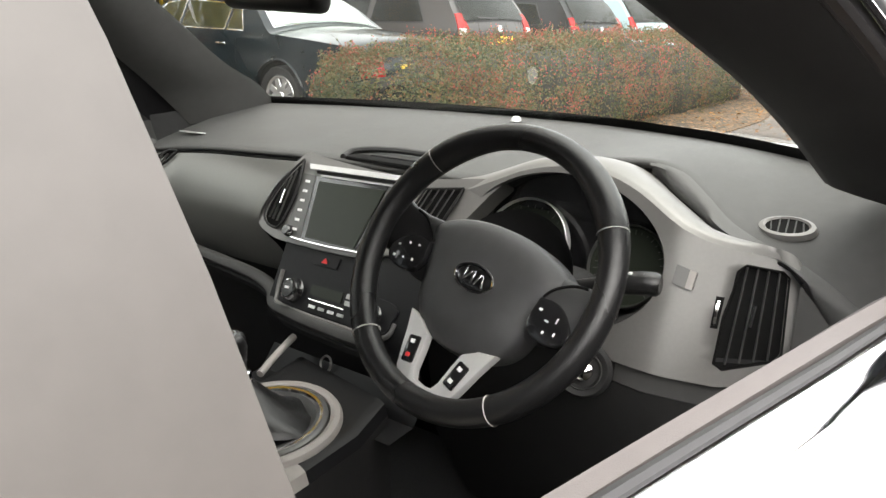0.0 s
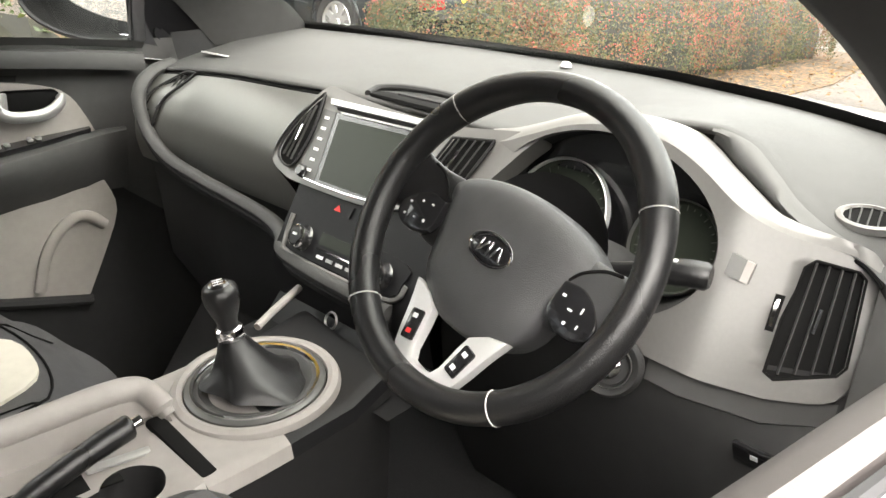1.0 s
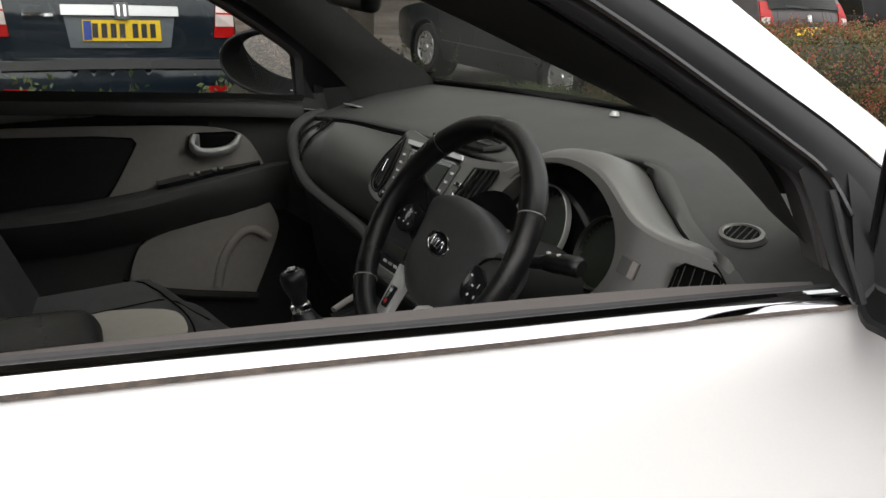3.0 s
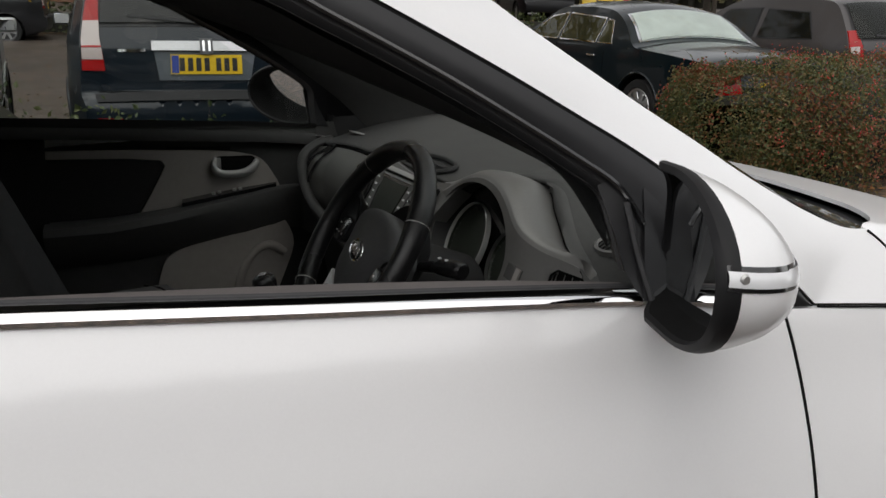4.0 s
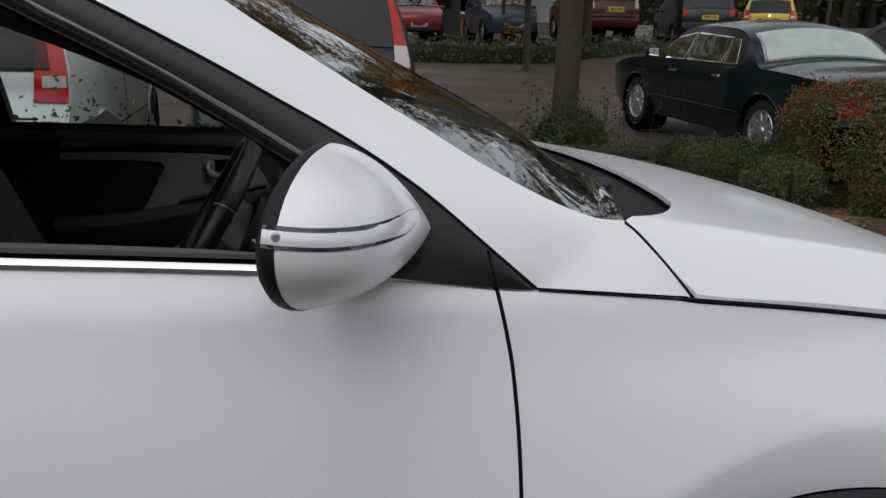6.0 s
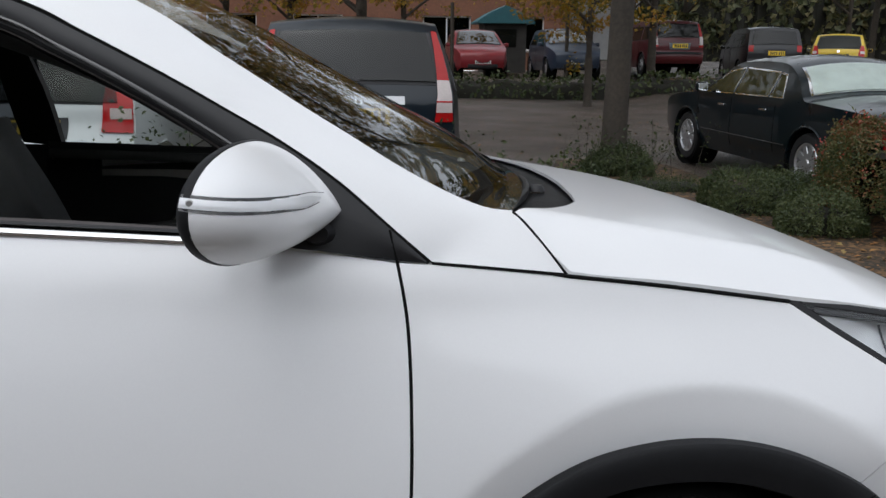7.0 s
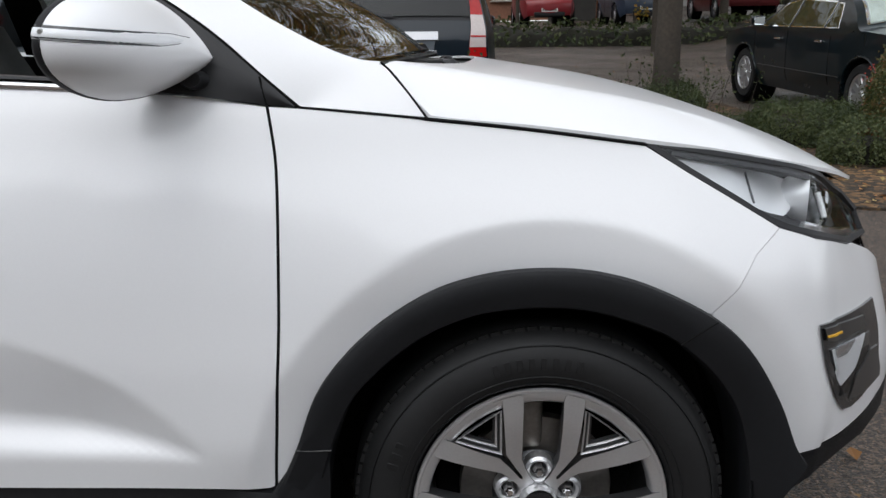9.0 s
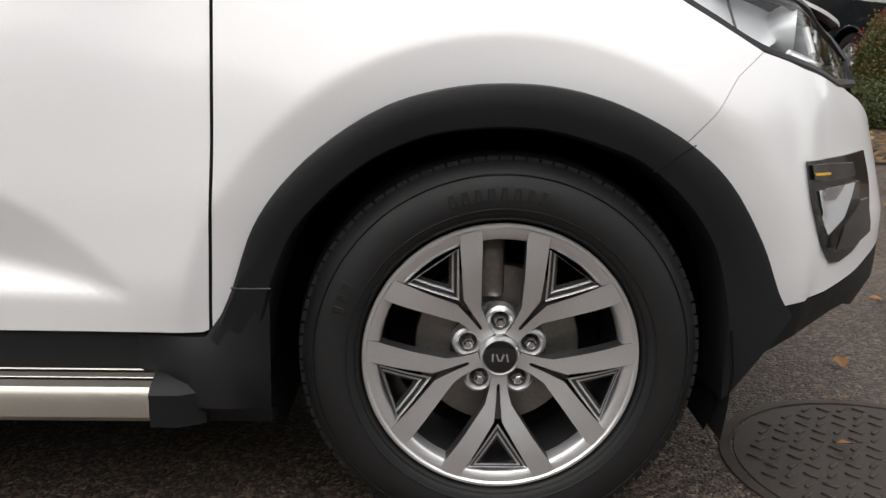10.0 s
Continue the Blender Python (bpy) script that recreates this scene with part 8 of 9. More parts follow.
# ---- other parked cars ----
def parked_car(name, label, at, paint, size, prof, belt, dlo, wheels, rear, front=True, group="parked cars", rim=0.21, tyre=0.31, spokes=7, chrome_frames=False, tumble=0.30, seed=0, mid_z=0.0):
    """A parked car pointing along its local +x, its rear at x = 0.
    prof: side line from the tail's foot over the roof to the nose's foot; belt: (rear z, front z); dlo: outlines of side windows; rear: fittings of the tail."""
    L, W, H = size
    root = thing(name, label, "car", at, group)
    half = W / 2
    line = spline2([(x, z) for x, z in prof], 5)

    def zb(x):
        return belt[0] + (belt[1] - belt[0]) * max(0, min(1, x / L))

    def hw(x, z):
        """Half the width at a place along the side."""
        e = max(0.0, 1 - x / 0.75) ** 2.2 * 0.13 + max(0.0, 1 - (L - x) / 0.9) ** 2.2 * 0.20
        up = max(0.0, z - zb(x))
        low = max(0.0, 0.42 - z)
        bulge = 0.025 * math.cos(max(-1, min(1, (z - 0.65) / 0.45)) * math.pi / 2)
        return half - 0.025 + bulge - e * half - tumble * up - 0.12 * up * up - low * 0.25
    # side panels with wheel arches
    arch_r = tyre + 0.055
    bottom = []
    for wx in wheels:
        bottom += [(wx + arch_r * math.cos(t), max(0.2, tyre + arch_r * math.sin(t))) for t in np.linspace(math.pi * 1.1, -math.pi * 0.1, 15)]
    outline = [(x, z) for x, z in line[::-1]] + [(line[0][0] + 0.02, line[0][1] - 0.001)] + bottom + [(line[-1][0] - 0.02, line[-1][1] - 0.001)]
    shell = patch(outline, lambda x, z: (x, -hw(x, z), z), 0.10, 0.03, inward=(0, 1, 0), edge=0.05)
    part("side_panel", shell, paint, root)
    part("side_panel", mirrored(shell), paint, root)
    # over the top from tail to nose
    rows = []

    def over(s, i, lift=0.0):
        """A place on the top sheet: s from -1 to 1 across, i along the side line."""
        k = max(0, min(len(line) - 1.001, i))
        a, b = line[int(k)], line[int(k) + 1]
        f = k - int(k)
        x, z = a[0] + (b[0] - a[0]) * f, a[1] + (b[1] - a[1]) * f
        t = Vector((b[0] - a[0], 0, b[1] - a[1])).normalized()
        nn = Vector((-t.z, 0, t.x))
        w = hw(x, z)
        end = max(0.0, 1 - x / 0.5) * -0.09 + max(0.0, 1 - (L - x) / 0.6) * 0.14
        crown = (0.085 if chrome_frames else 0.05) * (1 - s * s) * max(0.0, nn.z)
        return Vector((x + end * (1 - s * s), s * w, z + crown)) + nn * lift
    for i in range(len(line)):
        rows.append([over(s, i) for s in np.linspace(-1, 1, 13)])
    part("top_panel", grid_mesh(rows), paint, root)
    part("underside", grid_mesh([[(x, y, 0.24) for y in (-half * 0.85, half * 0.85)] for x in (0.25, L * 0.5, L - 0.3)]), "void", root)

    def knot(x, lo=True):
        """Index along the side line of a given x, on the upper run."""
        best = min(range(len(line)), key=lambda j: abs(line[j][0] - x) - (0.0 if line[j][1] > 0.6 else -9))
        return best

    def on_top(nm, mat, i0, i1, s0, s1, lift, parent=root, lbl="", n=0, m=12, taper=0.0):
        n = int(abs(i1 - i0) * 2) + 2
        rows = []
        for i in np.linspace(i0, i1, n):
            f = (i - i0) / (i1 - i0 + 1e-9)
            k = 1 - taper * f
            rows.append([over((s0 + (s1 - s0) * j / m) * k, i, lift) for j in range(m + 1)])
        rows = [[p - (over(0, i0, lift) - over(0, i0)) * 0.9 for p in rows[0]]] + rows
        return part(nm, grid_mesh(rows), mat, parent, lbl)
    # screens
    for nm, (i0, i1) in (("rear_screen", rear["screen"]), ("front_screen", rear["front_screen"])):
        on_top(nm + "_seal", "chrome" if chrome_frames and nm == "rear_screen" else "seal", i0 - 0.35, i1 + 0.35, -0.89, 0.89, 0.005)
        # the pale variant carries a painted sky reflection
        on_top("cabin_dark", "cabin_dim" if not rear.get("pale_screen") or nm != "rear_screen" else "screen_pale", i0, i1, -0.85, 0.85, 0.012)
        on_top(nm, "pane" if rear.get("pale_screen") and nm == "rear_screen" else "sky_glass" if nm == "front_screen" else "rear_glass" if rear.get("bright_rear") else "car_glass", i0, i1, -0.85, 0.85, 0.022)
    # side windows
    for pts in dlo:
        for side in (1, -1):
            cx, cz = sum(p[0] for p in pts) / len(pts), sum(p[1] for p in pts) / len(pts)

            def grow(d):
                return [(x + math.copysign(d, x - cx), z + math.copysign(d, z - cz)) for x, z in pts]
            for nm, mat, g, lift in (("window_trim", "chrome" if chrome_frames else "seal", 0.016, 0.004), ("cabin_dark", "foliage_tan" if chrome_frames else "cabin_dim", 0.0, 0.007), ("window", "car_glass", 0.0, 0.011)):
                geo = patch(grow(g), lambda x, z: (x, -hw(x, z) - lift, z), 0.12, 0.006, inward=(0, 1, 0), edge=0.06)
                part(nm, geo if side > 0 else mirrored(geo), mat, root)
    # wheels
    for wx in wheels:
        for side in (1, -1):
            y = side * (half - 0.10)
            m = Matrix.Translation((wx, y, tyre)) @ Matrix.Rotation(radians(-90 * side), 4, "X")
            part("arch_liner", lathe([(arch_r + 0.01, 0.10), (arch_r + 0.01, -0.22), (0.0, -0.22)], 28, m), "void", root)
            wh = part("tyre", lathe([(rim * 0.98, -0.10), (tyre * 0.93, -0.10), (tyre, -0.07), (tyre, 0.05), (tyre * 0.94, 0.085), (rim * 1.05, 0.085), (rim, 0.07)], 36, m), "rubber", root)
            part("rim", lathe([(rim, 0.074), (rim * 0.97, 0.082), (rim * 0.88, 0.072), (rim * 0.84, 0.02), (0, 0.02)], 36, m), "hub_silver" if chrome_frames else "alloy_paint", wh)
            for k in range(spokes):
                a = k * math.tau / spokes + 0.2
                part("spoke", box((rim * 0.80, rim * (0.34 if chrome_frames else 0.24), 0.025), (0, 0, 0), 0.006, 1, m @ Matrix.Rotation(a, 4, "Z") @ Matrix.Translation((rim * 0.50, 0, 0.055))), "hub_silver", wh)
            part("hub_cap", lathe([(0, 0.085), (rim * 0.2, 0.083), (rim * 0.27, 0.06)], 18, m), "hub_silver", wh)
            lip = [(wx + (arch_r + 0.008) * math.cos(t), -side * -1 * hw(wx + arch_r * math.cos(t), tyre + arch_r * math.sin(t)) + side * 0.004, tyre + (arch_r + 0.008) * math.sin(t)) for t in np.linspace(0, math.pi, 16)]
            part("arch_lip", tube(lip, 0.011, 6), paint, root)
    # door shut lines, handles, rubbing strip, mirrors
    for side in (1, -1):
        for x, z0, z1 in rear.get("shuts", ()):
            part("door_gap", tube([(x, side * (hw(x, z) + 0.0005), z) for z in np.linspace(z0, z1, 8)], 0.004, 5), "void", root)
        for x, z in rear.get("handles", ()):
            part("door_handle", box((0.16, 0.02, 0.025), (x, side * (hw(x, z) + 0.012), z), 0.008, 2), "chrome" if chrome_frames else paint, root)
        z = rear.get("strip", 0)
        if z:
            part("side_strip", tube([(x, side * (hw(x, z) + 0.003), z) for x in np.linspace(wheels[0] + arch_r + 0.06, wheels[1] - arch_r - 0.06, 12)], 0.005, 6), "alloy_paint" if chrome_frames else "clad", root)
        mx = rear["mirror"]
        mm = part("door_mirror", box((0.10, 0.16, 0.12), (mx, side * (hw(mx, zb(mx)) + 0.10), zb(mx) + 0.07), 0.035, 3), paint, root)
        part("mirror_glass", box((0.006, 0.13, 0.09), (mx - 0.05, side * (hw(mx, zb(mx)) + 0.10), zb(mx) + 0.07), 0.002, 1), "mirror", mm)

    def tail(nm, mat, pts, lift, parent=root, lbl=""):
        """A fitting on the tail: outline of (share of half width, height)."""
        zs = [p[1] for p in line]
        top_i = int(rear["screen"][1]) if rear.get("tall") else rear.get("lid_i", 14)

        def fn(s, z):
            i = 0
            while i < len(line) - 2 and line[i + 1][1] < z:
                i += 1
            f = (z - line[i][1]) / max(1e-6, line[i + 1][1] - line[i][1])
            return tuple(over(s, i + max(0.0, min(1.0, f)), lift))
        return part(nm, patch(pts, fn, 0.08, 0.02, inward=(1, 0, 0), edge=0.03), mat, parent, lbl)
    R = lambda s0, s1, z0, z1: [(s0, z0), (s1, z0), (s1, z1), (s0, z1)]
    for nm, mat, pts, lift in rear["parts"]:
        both = nm in ("tail_lamp", "lamp_window", "reverse_lamp", "reflector")
        q = [tuple(p) for p in (R(*pts) if len(pts) == 4 and not isinstance(pts[0], tuple) else pts)]
        tail(nm, mat, q, lift)
        if both:
            tail(nm, mat, [(-s, z) for s, z in q], lift)
    if "plate" in rear:
        s0, s1, z0, z1 = rear["plate"]
        pl = tail("number_plate", rear.get("plate_mat", "plate_yellow"), R(s0, s1, z0, z1), 0.018, root, "number plate with plain dark bars")
        w = s1 - s0
        if rear.get("band"):
            tail("plate_band", "blue_band", R(s1 - w * 0.11, s1 - w * 0.01, z0 + 0.006, z1 - 0.006), 0.020, pl)
        for k in range(7):
            c = s0 + w * (0.07 + 0.115 * k + (0.05 if k > 2 else 0))
            tail("plate_bar", "plate_ink", R(c, c + w * 0.072, z0 + 0.022, z1 - 0.022), 0.021, pl)
    # nose fittings, for cars that face us
    if front:
        nose = [p for p in line if p[0] > L - 0.6]
        for s in (0.62, -0.62):
            part("headlamp", box((0.16, 0.34, 0.14), (L - 0.13 - 0.06, s * half * 1.05, rear.get("lamp_z", 0.66)), 0.05, 3, Matrix.Rotation(radians(-22 * (1 if s > 0 else -1)), 4, "Z")), "clear_lamp", root)
        part("grille", box((0.04, 0.62, 0.10), (L + 0.075, 0, rear.get("lamp_z", 0.66) - 0.02), 0.02, 2), "gloss_black", root)
        part("lower_grille", box((0.04, 0.95, 0.14), (L + 0.09, 0, 0.34), 0.03, 2), "satin_black", root)
        pf = part("front_plate", box((0.012, 0.50, 0.105), (L + 0.12, 0, 0.47), 0.004, 1), "plate_white", root, "white number plate with plain dark bars")
        for k in range(7):
            part("plate_bar", box((0.004, 0.036, 0.06), (L + 0.127, -0.2 + 0.06 * k + (0.03 if k > 3 else 0), 0.47), 0, 1), "plate_ink", pf)
        part("emblem", lathe([(0, 0.01), (0.04, 0.008), (0.045, 0)], 16, Matrix.Translation((L + 0.095, 0, rear.get("lamp_z", 0.66))) @ Matrix.Rotation(radians(90), 4, "Y")), "chrome", root)
    return root


# tall estate seen from behind
suv_prof = [(0.06, 0.36), (0.0, 0.46), (-0.01, 0.62), (0.05, 0.70), (0.06, 0.92), (0.09, 1.08), (0.22, 1.42), (0.33, 1.60), (0.55, 1.66), (1.4, 1.69), (2.4, 1.66), (2.8, 1.56), (3.5, 1.10), (4.1, 1.0), (4.42, 0.88), (4.5, 0.66), (4.47, 0.35)]
suv_rear = dict(screen=(26.5, 33.5), front_screen=(55.5, 59.5), tall=True, bright_rear=True, shuts=((1.15, 0.4, 1.05), (2.15, 0.4, 1.05), (3.2, 0.4, 1.02)), handles=((1.35, 0.98), (2.4, 0.96)), strip=0.58, mirror=3.05,
    plate=(-0.345, 0.265, 0.840, 0.970), band=True,
    parts=[("tail_lamp", "red_lens", [(0.80, 0.86), (0.985, 0.86), (0.985, 1.40), (0.975, 1.58), (0.915, 1.58), (0.865, 1.24)], 0.012),
           ("reverse_lamp", "clear_lamp", [(0.815, 0.935), (0.985, 0.935), (0.985, 1.19), (0.855, 1.19)], 0.016), ("reflector", "red_lens", (0.83, 0.985, 1.012, 1.026), 0.019),
           ("plate_recess", "plate_surround", [(-0.42, 0.795), (0.36, 0.795), (0.40, 0.99), (-0.47, 0.99)], 0.008), ("chrome_bar", "hub_silver", (-0.50, 0.42, 0.995, 1.050), 0.030), ("emblem", "alloy_paint", (-0.095, 0.015, 0.975, 1.065), 0.042), ("emblem_stroke", "chrome", (-0.075, -0.055, 0.99, 1.05), 0.047), ("emblem_stroke", "chrome", (-0.025, -0.005, 0.99, 1.05), 0.047),
           ("model_badge", "chrome", (0.47, 0.70, 0.985, 1.005), 0.010), ("rear_wiper", "satin_black", [(-0.05, 1.16), (0.62, 1.21), (0.62, 1.225), (-0.05, 1.185)], 0.030),
           ("rear_bumper", "navy", (-0.97, 0.97, 0.45, 0.69), 0.035), ("bumper_pad", "clad", (-0.90, 0.90, 0.63, 0.665), 0.045), ("tailgate_gap", "void", (-0.86, 0.86, 0.70, 0.715), 0.004), ("reflector", "red_lens", (0.70, 0.90, 0.50, 0.54), 0.040)])
suv_dlo = [[(0.38, 1.12), (0.95, 1.10), (1.0, 1.50), (0.62, 1.50)], [(1.10, 1.10), (1.98, 1.08), (1.98, 1.52), (1.12, 1.51)], [(2.10, 1.08), (3.15, 1.05), (2.62, 1.50), (2.10, 1.52)]]
parked_car("blue_suv", "dark blue estate car with upright red tail lamps, yellow plate", spot(-0.54, 5.05, 90), "navy", (4.5, 1.86, 1.69), suv_prof, (1.08, 1.02), suv_dlo, (0.88, 3.5), suv_rear, tyre=0.34, rim=0.22, tumble=0.27)

# long dark green saloon with chrome window frames
sal_prof = [(0.10, 0.30), (0.02, 0.40), (0.0, 0.55), (0.06, 0.76), (0.12, 0.86), (0.5, 0.905), (1.0, 0.93), (1.22, 0.955), (1.52, 1.16), (1.82, 1.285), (2.2, 1.315), (2.7, 1.30), (3.0, 1.25), (3.55, 0.94), (4.2, 0.86), (4.8, 0.74), (5.0, 0.58), (4.95, 0.30)]
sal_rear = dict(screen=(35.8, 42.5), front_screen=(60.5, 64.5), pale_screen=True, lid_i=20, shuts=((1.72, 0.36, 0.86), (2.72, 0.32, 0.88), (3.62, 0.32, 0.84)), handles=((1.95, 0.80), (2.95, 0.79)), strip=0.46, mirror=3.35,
    plate=(-0.34, 0.34, 0.56, 0.67), lamp_z=0.6,
    parts=[("tail_lamp", "red_lens", (0.62, 0.985, 0.58, 0.77), 0.010), ("rear_bumper", "green_black", (-0.98, 0.98, 0.32, 0.53), 0.04), ("bumper_strip", "chrome", (-0.97, 0.97, 0.50, 0.525), 0.055), ("boot_trim", "chrome", (-0.45, 0.45, 0.79, 0.815), 0.014)])
sal_dlo = [[(1.62, 0.96), (1.86, 0.955), (1.86, 1.19), (1.78, 1.18)], [(1.93, 0.955), (2.66, 0.945), (2.66, 1.225), (1.93, 1.20)], [(2.74, 0.945), (3.42, 0.935), (3.05, 1.17), (2.74, 1.225)]]
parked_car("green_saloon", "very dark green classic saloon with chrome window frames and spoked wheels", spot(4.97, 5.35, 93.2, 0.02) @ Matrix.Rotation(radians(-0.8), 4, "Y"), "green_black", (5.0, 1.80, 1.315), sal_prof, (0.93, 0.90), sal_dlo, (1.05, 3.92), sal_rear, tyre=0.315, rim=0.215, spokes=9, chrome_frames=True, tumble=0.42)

# small hatchbacks
hat_prof = [(0.06, 0.32), (0.0, 0.42), (0.0, 0.60), (0.08, 0.80), (0.12, 0.98), (0.30, 1.25), (0.48, 1.42), (0.75, 1.46), (1.6, 1.48), (2.1, 1.43), (2.45, 1.30), (3.0, 0.98), (3.5, 0.88), (3.85, 0.74), (3.92, 0.55), (3.88, 0.30)]
hat_dlo = [[(0.62, 1.02), (1.55, 0.99), (1.52, 1.33), (0.82, 1.31)], [(1.65, 0.99), (2.75, 0.95), (2.25, 1.31), (1.65, 1.34)]]


def hatch_rear(lamp_z0=0.78, lamp_z1=1.12, lamp_in=0.74, low=21.0):
    return dict(screen=(low, 29.0), front_screen=(46.5, 54.5), tall=True, shuts=((1.60, 0.35, 0.95), (2.75, 0.35, 0.93)), handles=((1.75, 0.86),), strip=0.5, mirror=2.65, plate=(-0.33, 0.33, 0.74, 0.85), lamp_z=0.66,
        parts=[("tail_lamp", "red_lens", [(lamp_in, lamp_z0), (0.985, lamp_z0), (0.985, lamp_z1), (lamp_in + 0.10, lamp_z1), (lamp_in + 0.02, (lamp_z0 + lamp_z1) / 2)], 0.014), ("reverse_lamp", "clear_lamp", (lamp_in + 0.08, 0.975, lamp_z0 + 0.10, lamp_z0 + 0.17), 0.018),
               ("plate_recess", "satin_black", (-0.40, 0.40, 0.71, 0.87), 0.004), ("rear_bumper", "satin_black", (-0.95, 0.95, 0.36, 0.44), 0.02), ("tailgate_gap", "void", (-0.75, 0.75, 0.655, 0.668), 0.003), ("emblem", "chrome", (-0.05, 0.05, 0.91, 0.97), 0.012), ("rear_wiper", "satin_black", [(0.0, 1.02), (0.5, 1.05), (0.5, 1.065), (0.0, 1.045)], 0.025)])


def hatch(name, label, x, y, turn, paint, k=1.0, **kw):
    return parked_car(name, label, spot(x, y, turn) @ Matrix.Diagonal((k, 1.0, k, 1)), paint, (3.92, 1.72, 1.48), hat_prof, (0.96, 0.93), hat_dlo, (0.62, 3.12), hatch_rear(**kw), tyre=0.30, rim=0.20, spokes=5)


hatch("white_hatchback", "silver-white hatchback with large red tail lamps", -2.93, 4.5, 90, "car_white", 1.06, lamp_z0=0.76, lamp_z1=1.18, lamp_in=0.70, low=19.6)
hatch("grey_hatchback", "dark brown-grey hatchback with red tail lamps", 7.75, 6.4, 90, "car_grey", 1.05)
hatch("pale_blue_hatchback", "pale blue hatchback beyond the hedge", 13.4, 7.2, 90, "car_paleblue")
hatch("black_hatchback", "black hatchback beyond the hedge", 10.6, 6.6, 90, "car_black")
# far row: two face us, the others turn their tails to us
hatch("red_hatchback", "red hatchback facing the far hedge", 3.4, 29.4, -90, "car_red")
hatch("blue_hatchback", "slate blue hatchback facing the far hedge", 6.35, 29.2, -90, "car_blue", 1.04)
hatch("yellow_hatchback", "yellow hatchback with red tail lamp", 14.5, 24.5, 60, "car_yellow")
suv_far = dict(suv_rear)
suv_far["band"] = False
suv_far["parts"] = [p for p in suv_rear["parts"] if p[0] in ("tail_lamp", "reverse_lamp", "plate_recess", "tailgate_gap", "bumper_pad")]
parked_car("red_suv", "dark red tall estate car seen behind the far hedge", spot(9.6, 25.2, 90), "car_darkred", (4.5, 1.86, 1.69), suv_prof, (1.08, 1.02), suv_dlo, (0.88, 3.5), suv_far, tyre=0.34, rim=0.22, tumble=0.20)
parked_car("dark_estate", "dark tall estate car side-on across the road", spot(-2.35, 22.6, 180), "car_black", (4.5, 1.86, 1.69), suv_prof, (1.08, 1.02), suv_dlo, (0.88, 3.5), suv_far, tyre=0.34, rim=0.24, tumble=0.20)
far_b = dict(suv_far)
far_b["parts"] = [("tail_lamp", "red_lens", (0.80, 0.98, 0.95, 1.14), 0.012), ("plate_recess", "satin_black", (-0.42, 0.42, 0.84, 1.03), 0.006), ("bumper_pad", "clad", (-0.95, 0.95, 0.42, 0.66), 0.03)]
parked_car("black_suv", "black off-road estate car seen behind the far hedge", spot(12.4, 24.4, 78), "car_black", (4.5, 1.86, 1.69), suv_prof, (1.08, 1.02), suv_dlo, (0.88, 3.5), far_b, tyre=0.34, rim=0.22, tumble=0.20)

# ---- buildings behind ----
def brick_house():
    h = thing("brick_building", "long low red-brown brick building with dark windows", "building", spot(-6.5, 38.5, 0))
    wall_line, wins = [(-16, 0), (15.8, 0), (15.8, 4.6), (-16, 4.6)], [(-14.2, 0.9, 2.2, 1.5), (-10.6, 0.9, 2.2, 1.5), (-7.0, 0.0, 1.2, 2.2), (-4.4, 0.9, 2.2, 1.5), (-0.6, 0.9, 2.2, 1.5), (3.2, 0.9, 2.2, 1.5), (6.6, 0.0, 1.1, 2.2), (9.0, 0.9, 2.2, 1.5), (12.6, 0.9, 2.0, 1.5)]
    xs = sorted({-16, 15.8, *[w[0] for w in wins], *[w[0] + w[2] for w in wins]})
    zs = [0, 0.9, 2.2, 2.4, 4.6]
    for xa, xb in zip(xs, xs[1:]):
        for za, zb_ in zip(zs, zs[1:]):
            c = ((xa + xb) / 2, (za + zb_) / 2)
            if not any(w[0] < c[0] < w[0] + w[2] and w[1] < c[1] < w[1] + w[3] for w in wins):
                part("wall", box((xb - xa, 0.3, zb_ - za), (c[0], 0.15, c[1])), "brick", h)
    for x, z, w, hh in wins:
        wn_ = part("window" if z else "door", box((w, 0.04, hh), (x + w / 2, 0.2, z + hh / 2)), "car_glass", h)
        # sheet behind the pane, coloured as the unlit room
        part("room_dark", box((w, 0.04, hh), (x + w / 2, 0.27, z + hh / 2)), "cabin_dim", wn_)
        for dx in (0.03, w / 2, w - 0.03):
            part("frame_bar", box((0.06, 0.07, hh), (x + dx, 0.17, z + hh / 2)), "lamp_white", wn_)
        for dz in (0.03, hh - 0.03):
            part("frame_bar", box((w, 0.068, 0.06), (x + w / 2, 0.17, z + dz)), "lamp_white", wn_)
        if z:
            part("sill", box((w + 0.2, 0.16, 0.07), (x + w / 2, -0.06, z - 0.04), 0.01, 1), "kerb", wn_)
    part("fascia", box((32.4, 0.12, 0.28), (0, -0.35, 4.55), 0.02, 1), "lamp_white", h)
    part("soffit", box((32.3, 0.45, 0.04), (0, -0.12, 4.47)), "pale_wall", h)
    part("roof", grid_mesh([[(x, -0.5, 4.68), (x, 2.5, 6.0), (x, 5.0, 7.2), (x, 9.0, 5.0)] for x in (-16.3, -5, 5, 16.2)]), "roof_tile", h)
    part("gable", box((0.3, 8.5, 4.5), (15.64, 4.55, 2.3)), "brick", h)


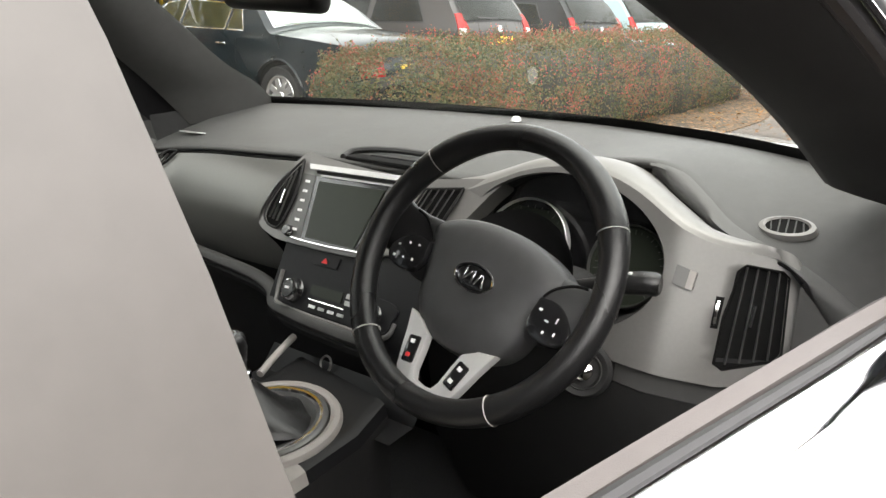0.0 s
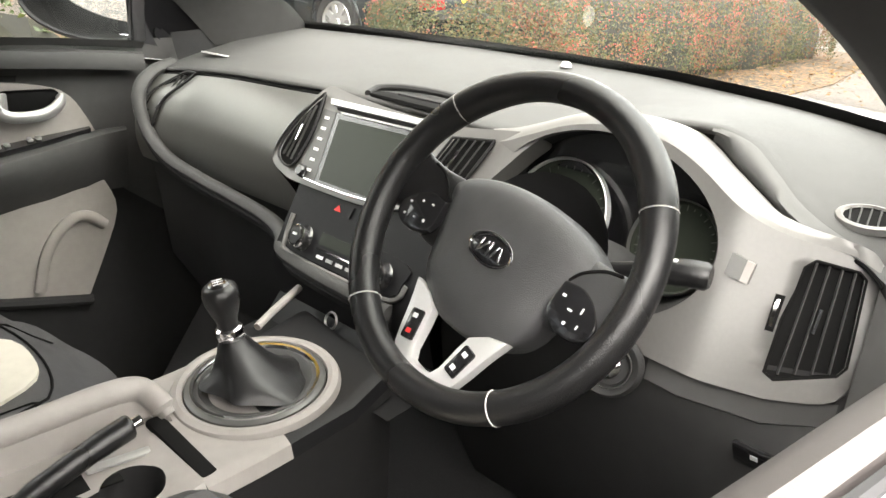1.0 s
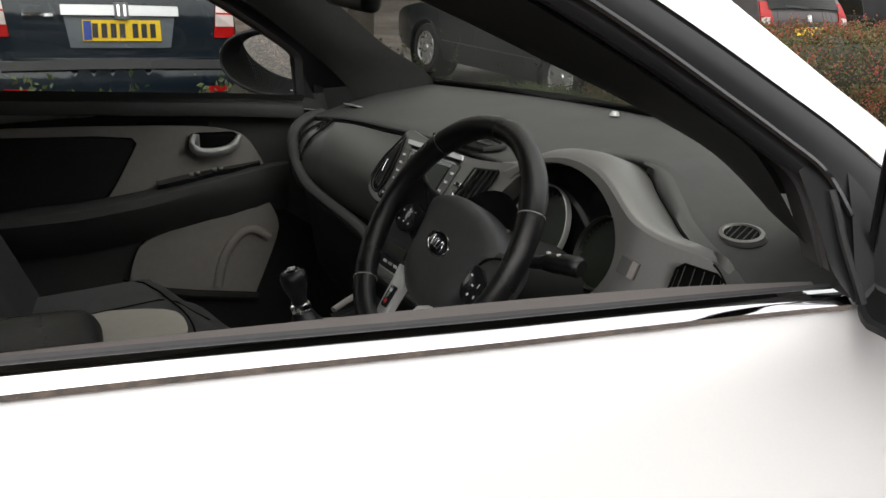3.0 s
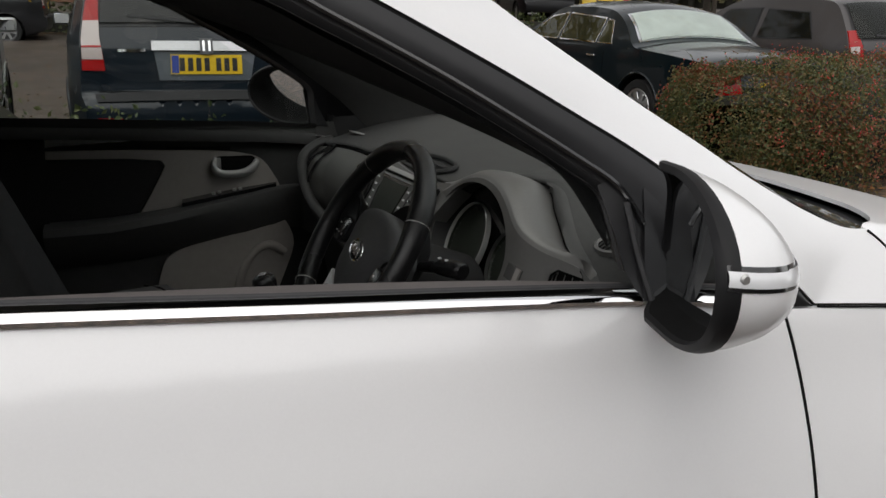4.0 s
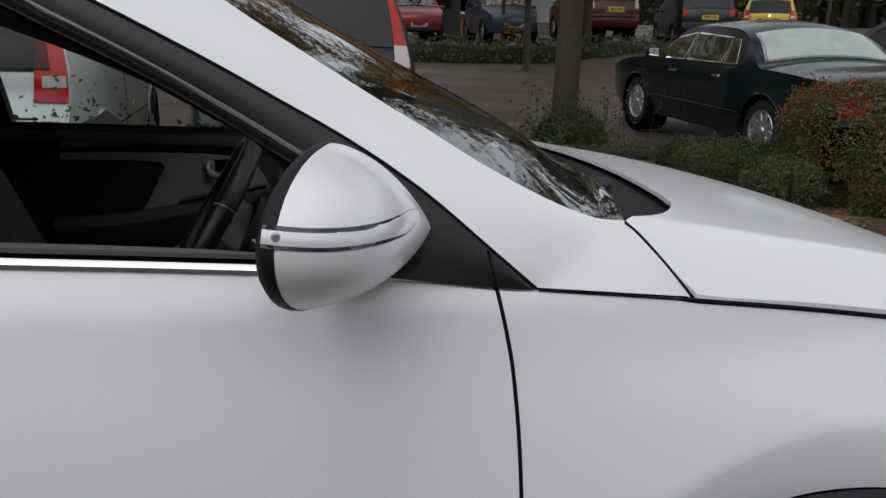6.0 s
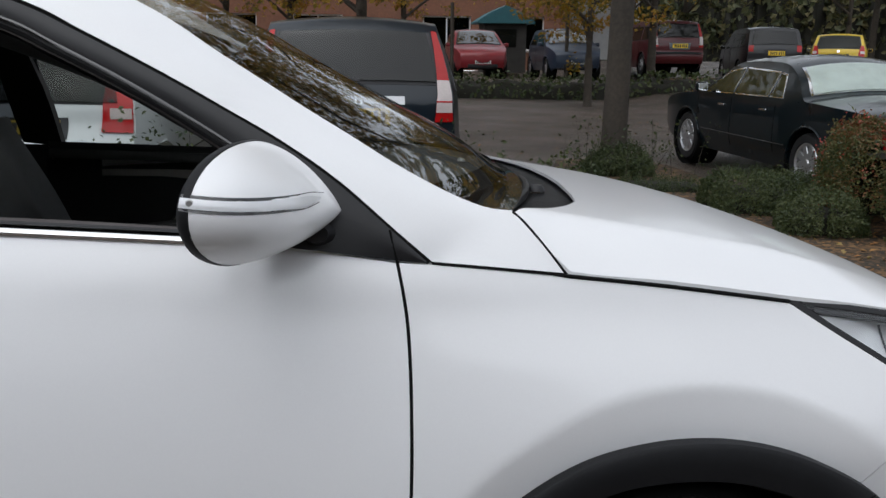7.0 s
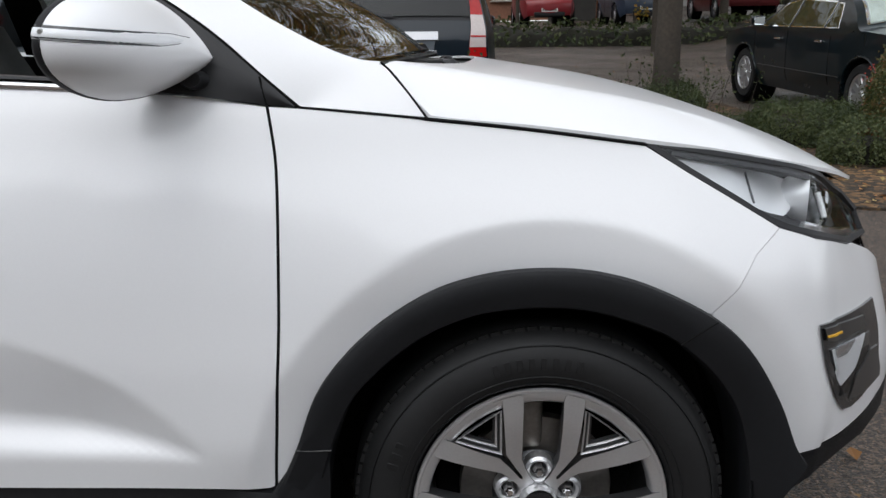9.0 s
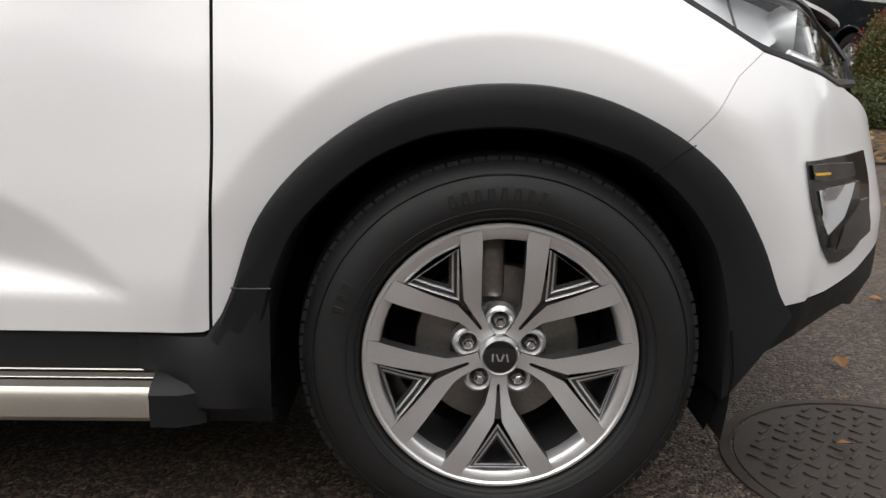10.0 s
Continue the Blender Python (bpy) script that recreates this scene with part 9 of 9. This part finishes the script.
brick_house()
kiosk = thing("kiosk", "small kiosk with a blue-green pitched roof", "kiosk", spot(5.4, 34.0, 0))
part("cabin_wall", box((1.7, 1.6, 2.0), (0, 0, 1.0), 0.02, 1), "cabin_dim", kiosk)
part("roof", grid_mesh([[(-1.15, y, 2.0), (-0.6, y, 2.35), (0, y, 2.62), (0.6, y, 2.35), (1.15, y, 2.0), (1.15, y, 1.92), (-1.15, y, 1.92)] for y in (-1.0, 1.0)], close_v=True, cap=True), "teal", kiosk)
part("hatch_window", box((0.9, 0.04, 0.7), (0, -0.81, 1.35), 0.01, 1), "car_glass", kiosk)
pale = thing("pale_building", "pale rendered building with a dark roof in the distance", "building", spot(10.6, 44, 0))
part("wall", box((5.5, 6, 3.4), (0, 0, 1.7), 0.03, 1), "pale_wall", pale)
part("roof", grid_mesh([[(-3.0, y, 3.3), (0, y, 4.8), (3.0, y, 3.3)] for y in (-3.3, 3.3)]), "roof_tile", pale)
for x, y, h_ in ((2.35, 24.6, 2.7), (6.0, 25.2, 2.6), (15.3, 22.6, 2.6)):
    stake = part("tree_stake", tube([(0, 0, -0.1), (0, 0, h_ * 0.5), (0, 0, h_)], [0.06, 0.058, 0.055], 10), "bark", None)
    stake.matrix_world = spot(x, y)
    tagged(stake, "weathered round wooden stake in the far hedge", "stake", group="stakes")

# ---- cover plate in the tarmac by the front wheel ----
cover = thing("drain_cover", "round worn iron drain cover with raised tread bars", "drain cover", pose(0.88, -0.62, 0.0))
part("cover_frame", lathe([(0.36, -0.01), (0.36, 0.004), (0.335, 0.005), (0.333, -0.004)], 56), "iron", cover)
part("plate", lathe([(0.0, 0.003), (0.328, 0.003), (0.332, -0.008)], 56), "iron", cover)
bar_mesh = None
for i in range(-7, 8):
    for j in range(-7, 8):
        x, y = i * 0.044 + (0.022 if j % 2 else 0), j * 0.042
        if math.hypot(x, y) < 0.305:
            if bar_mesh is None:
                bar = part("tread_bar", box((0.032, 0.011, 0.005), (0, 0, 0), 0.002, 1), "iron", cover)
                bar_mesh = bar.data
            else:
                bar = new("tread_bar", bar_mesh)
                bar.parent = cover
            bar.matrix_basis = pose(x, y, 0.0045, 0, 0, 45 if (i + j) % 2 else -45)
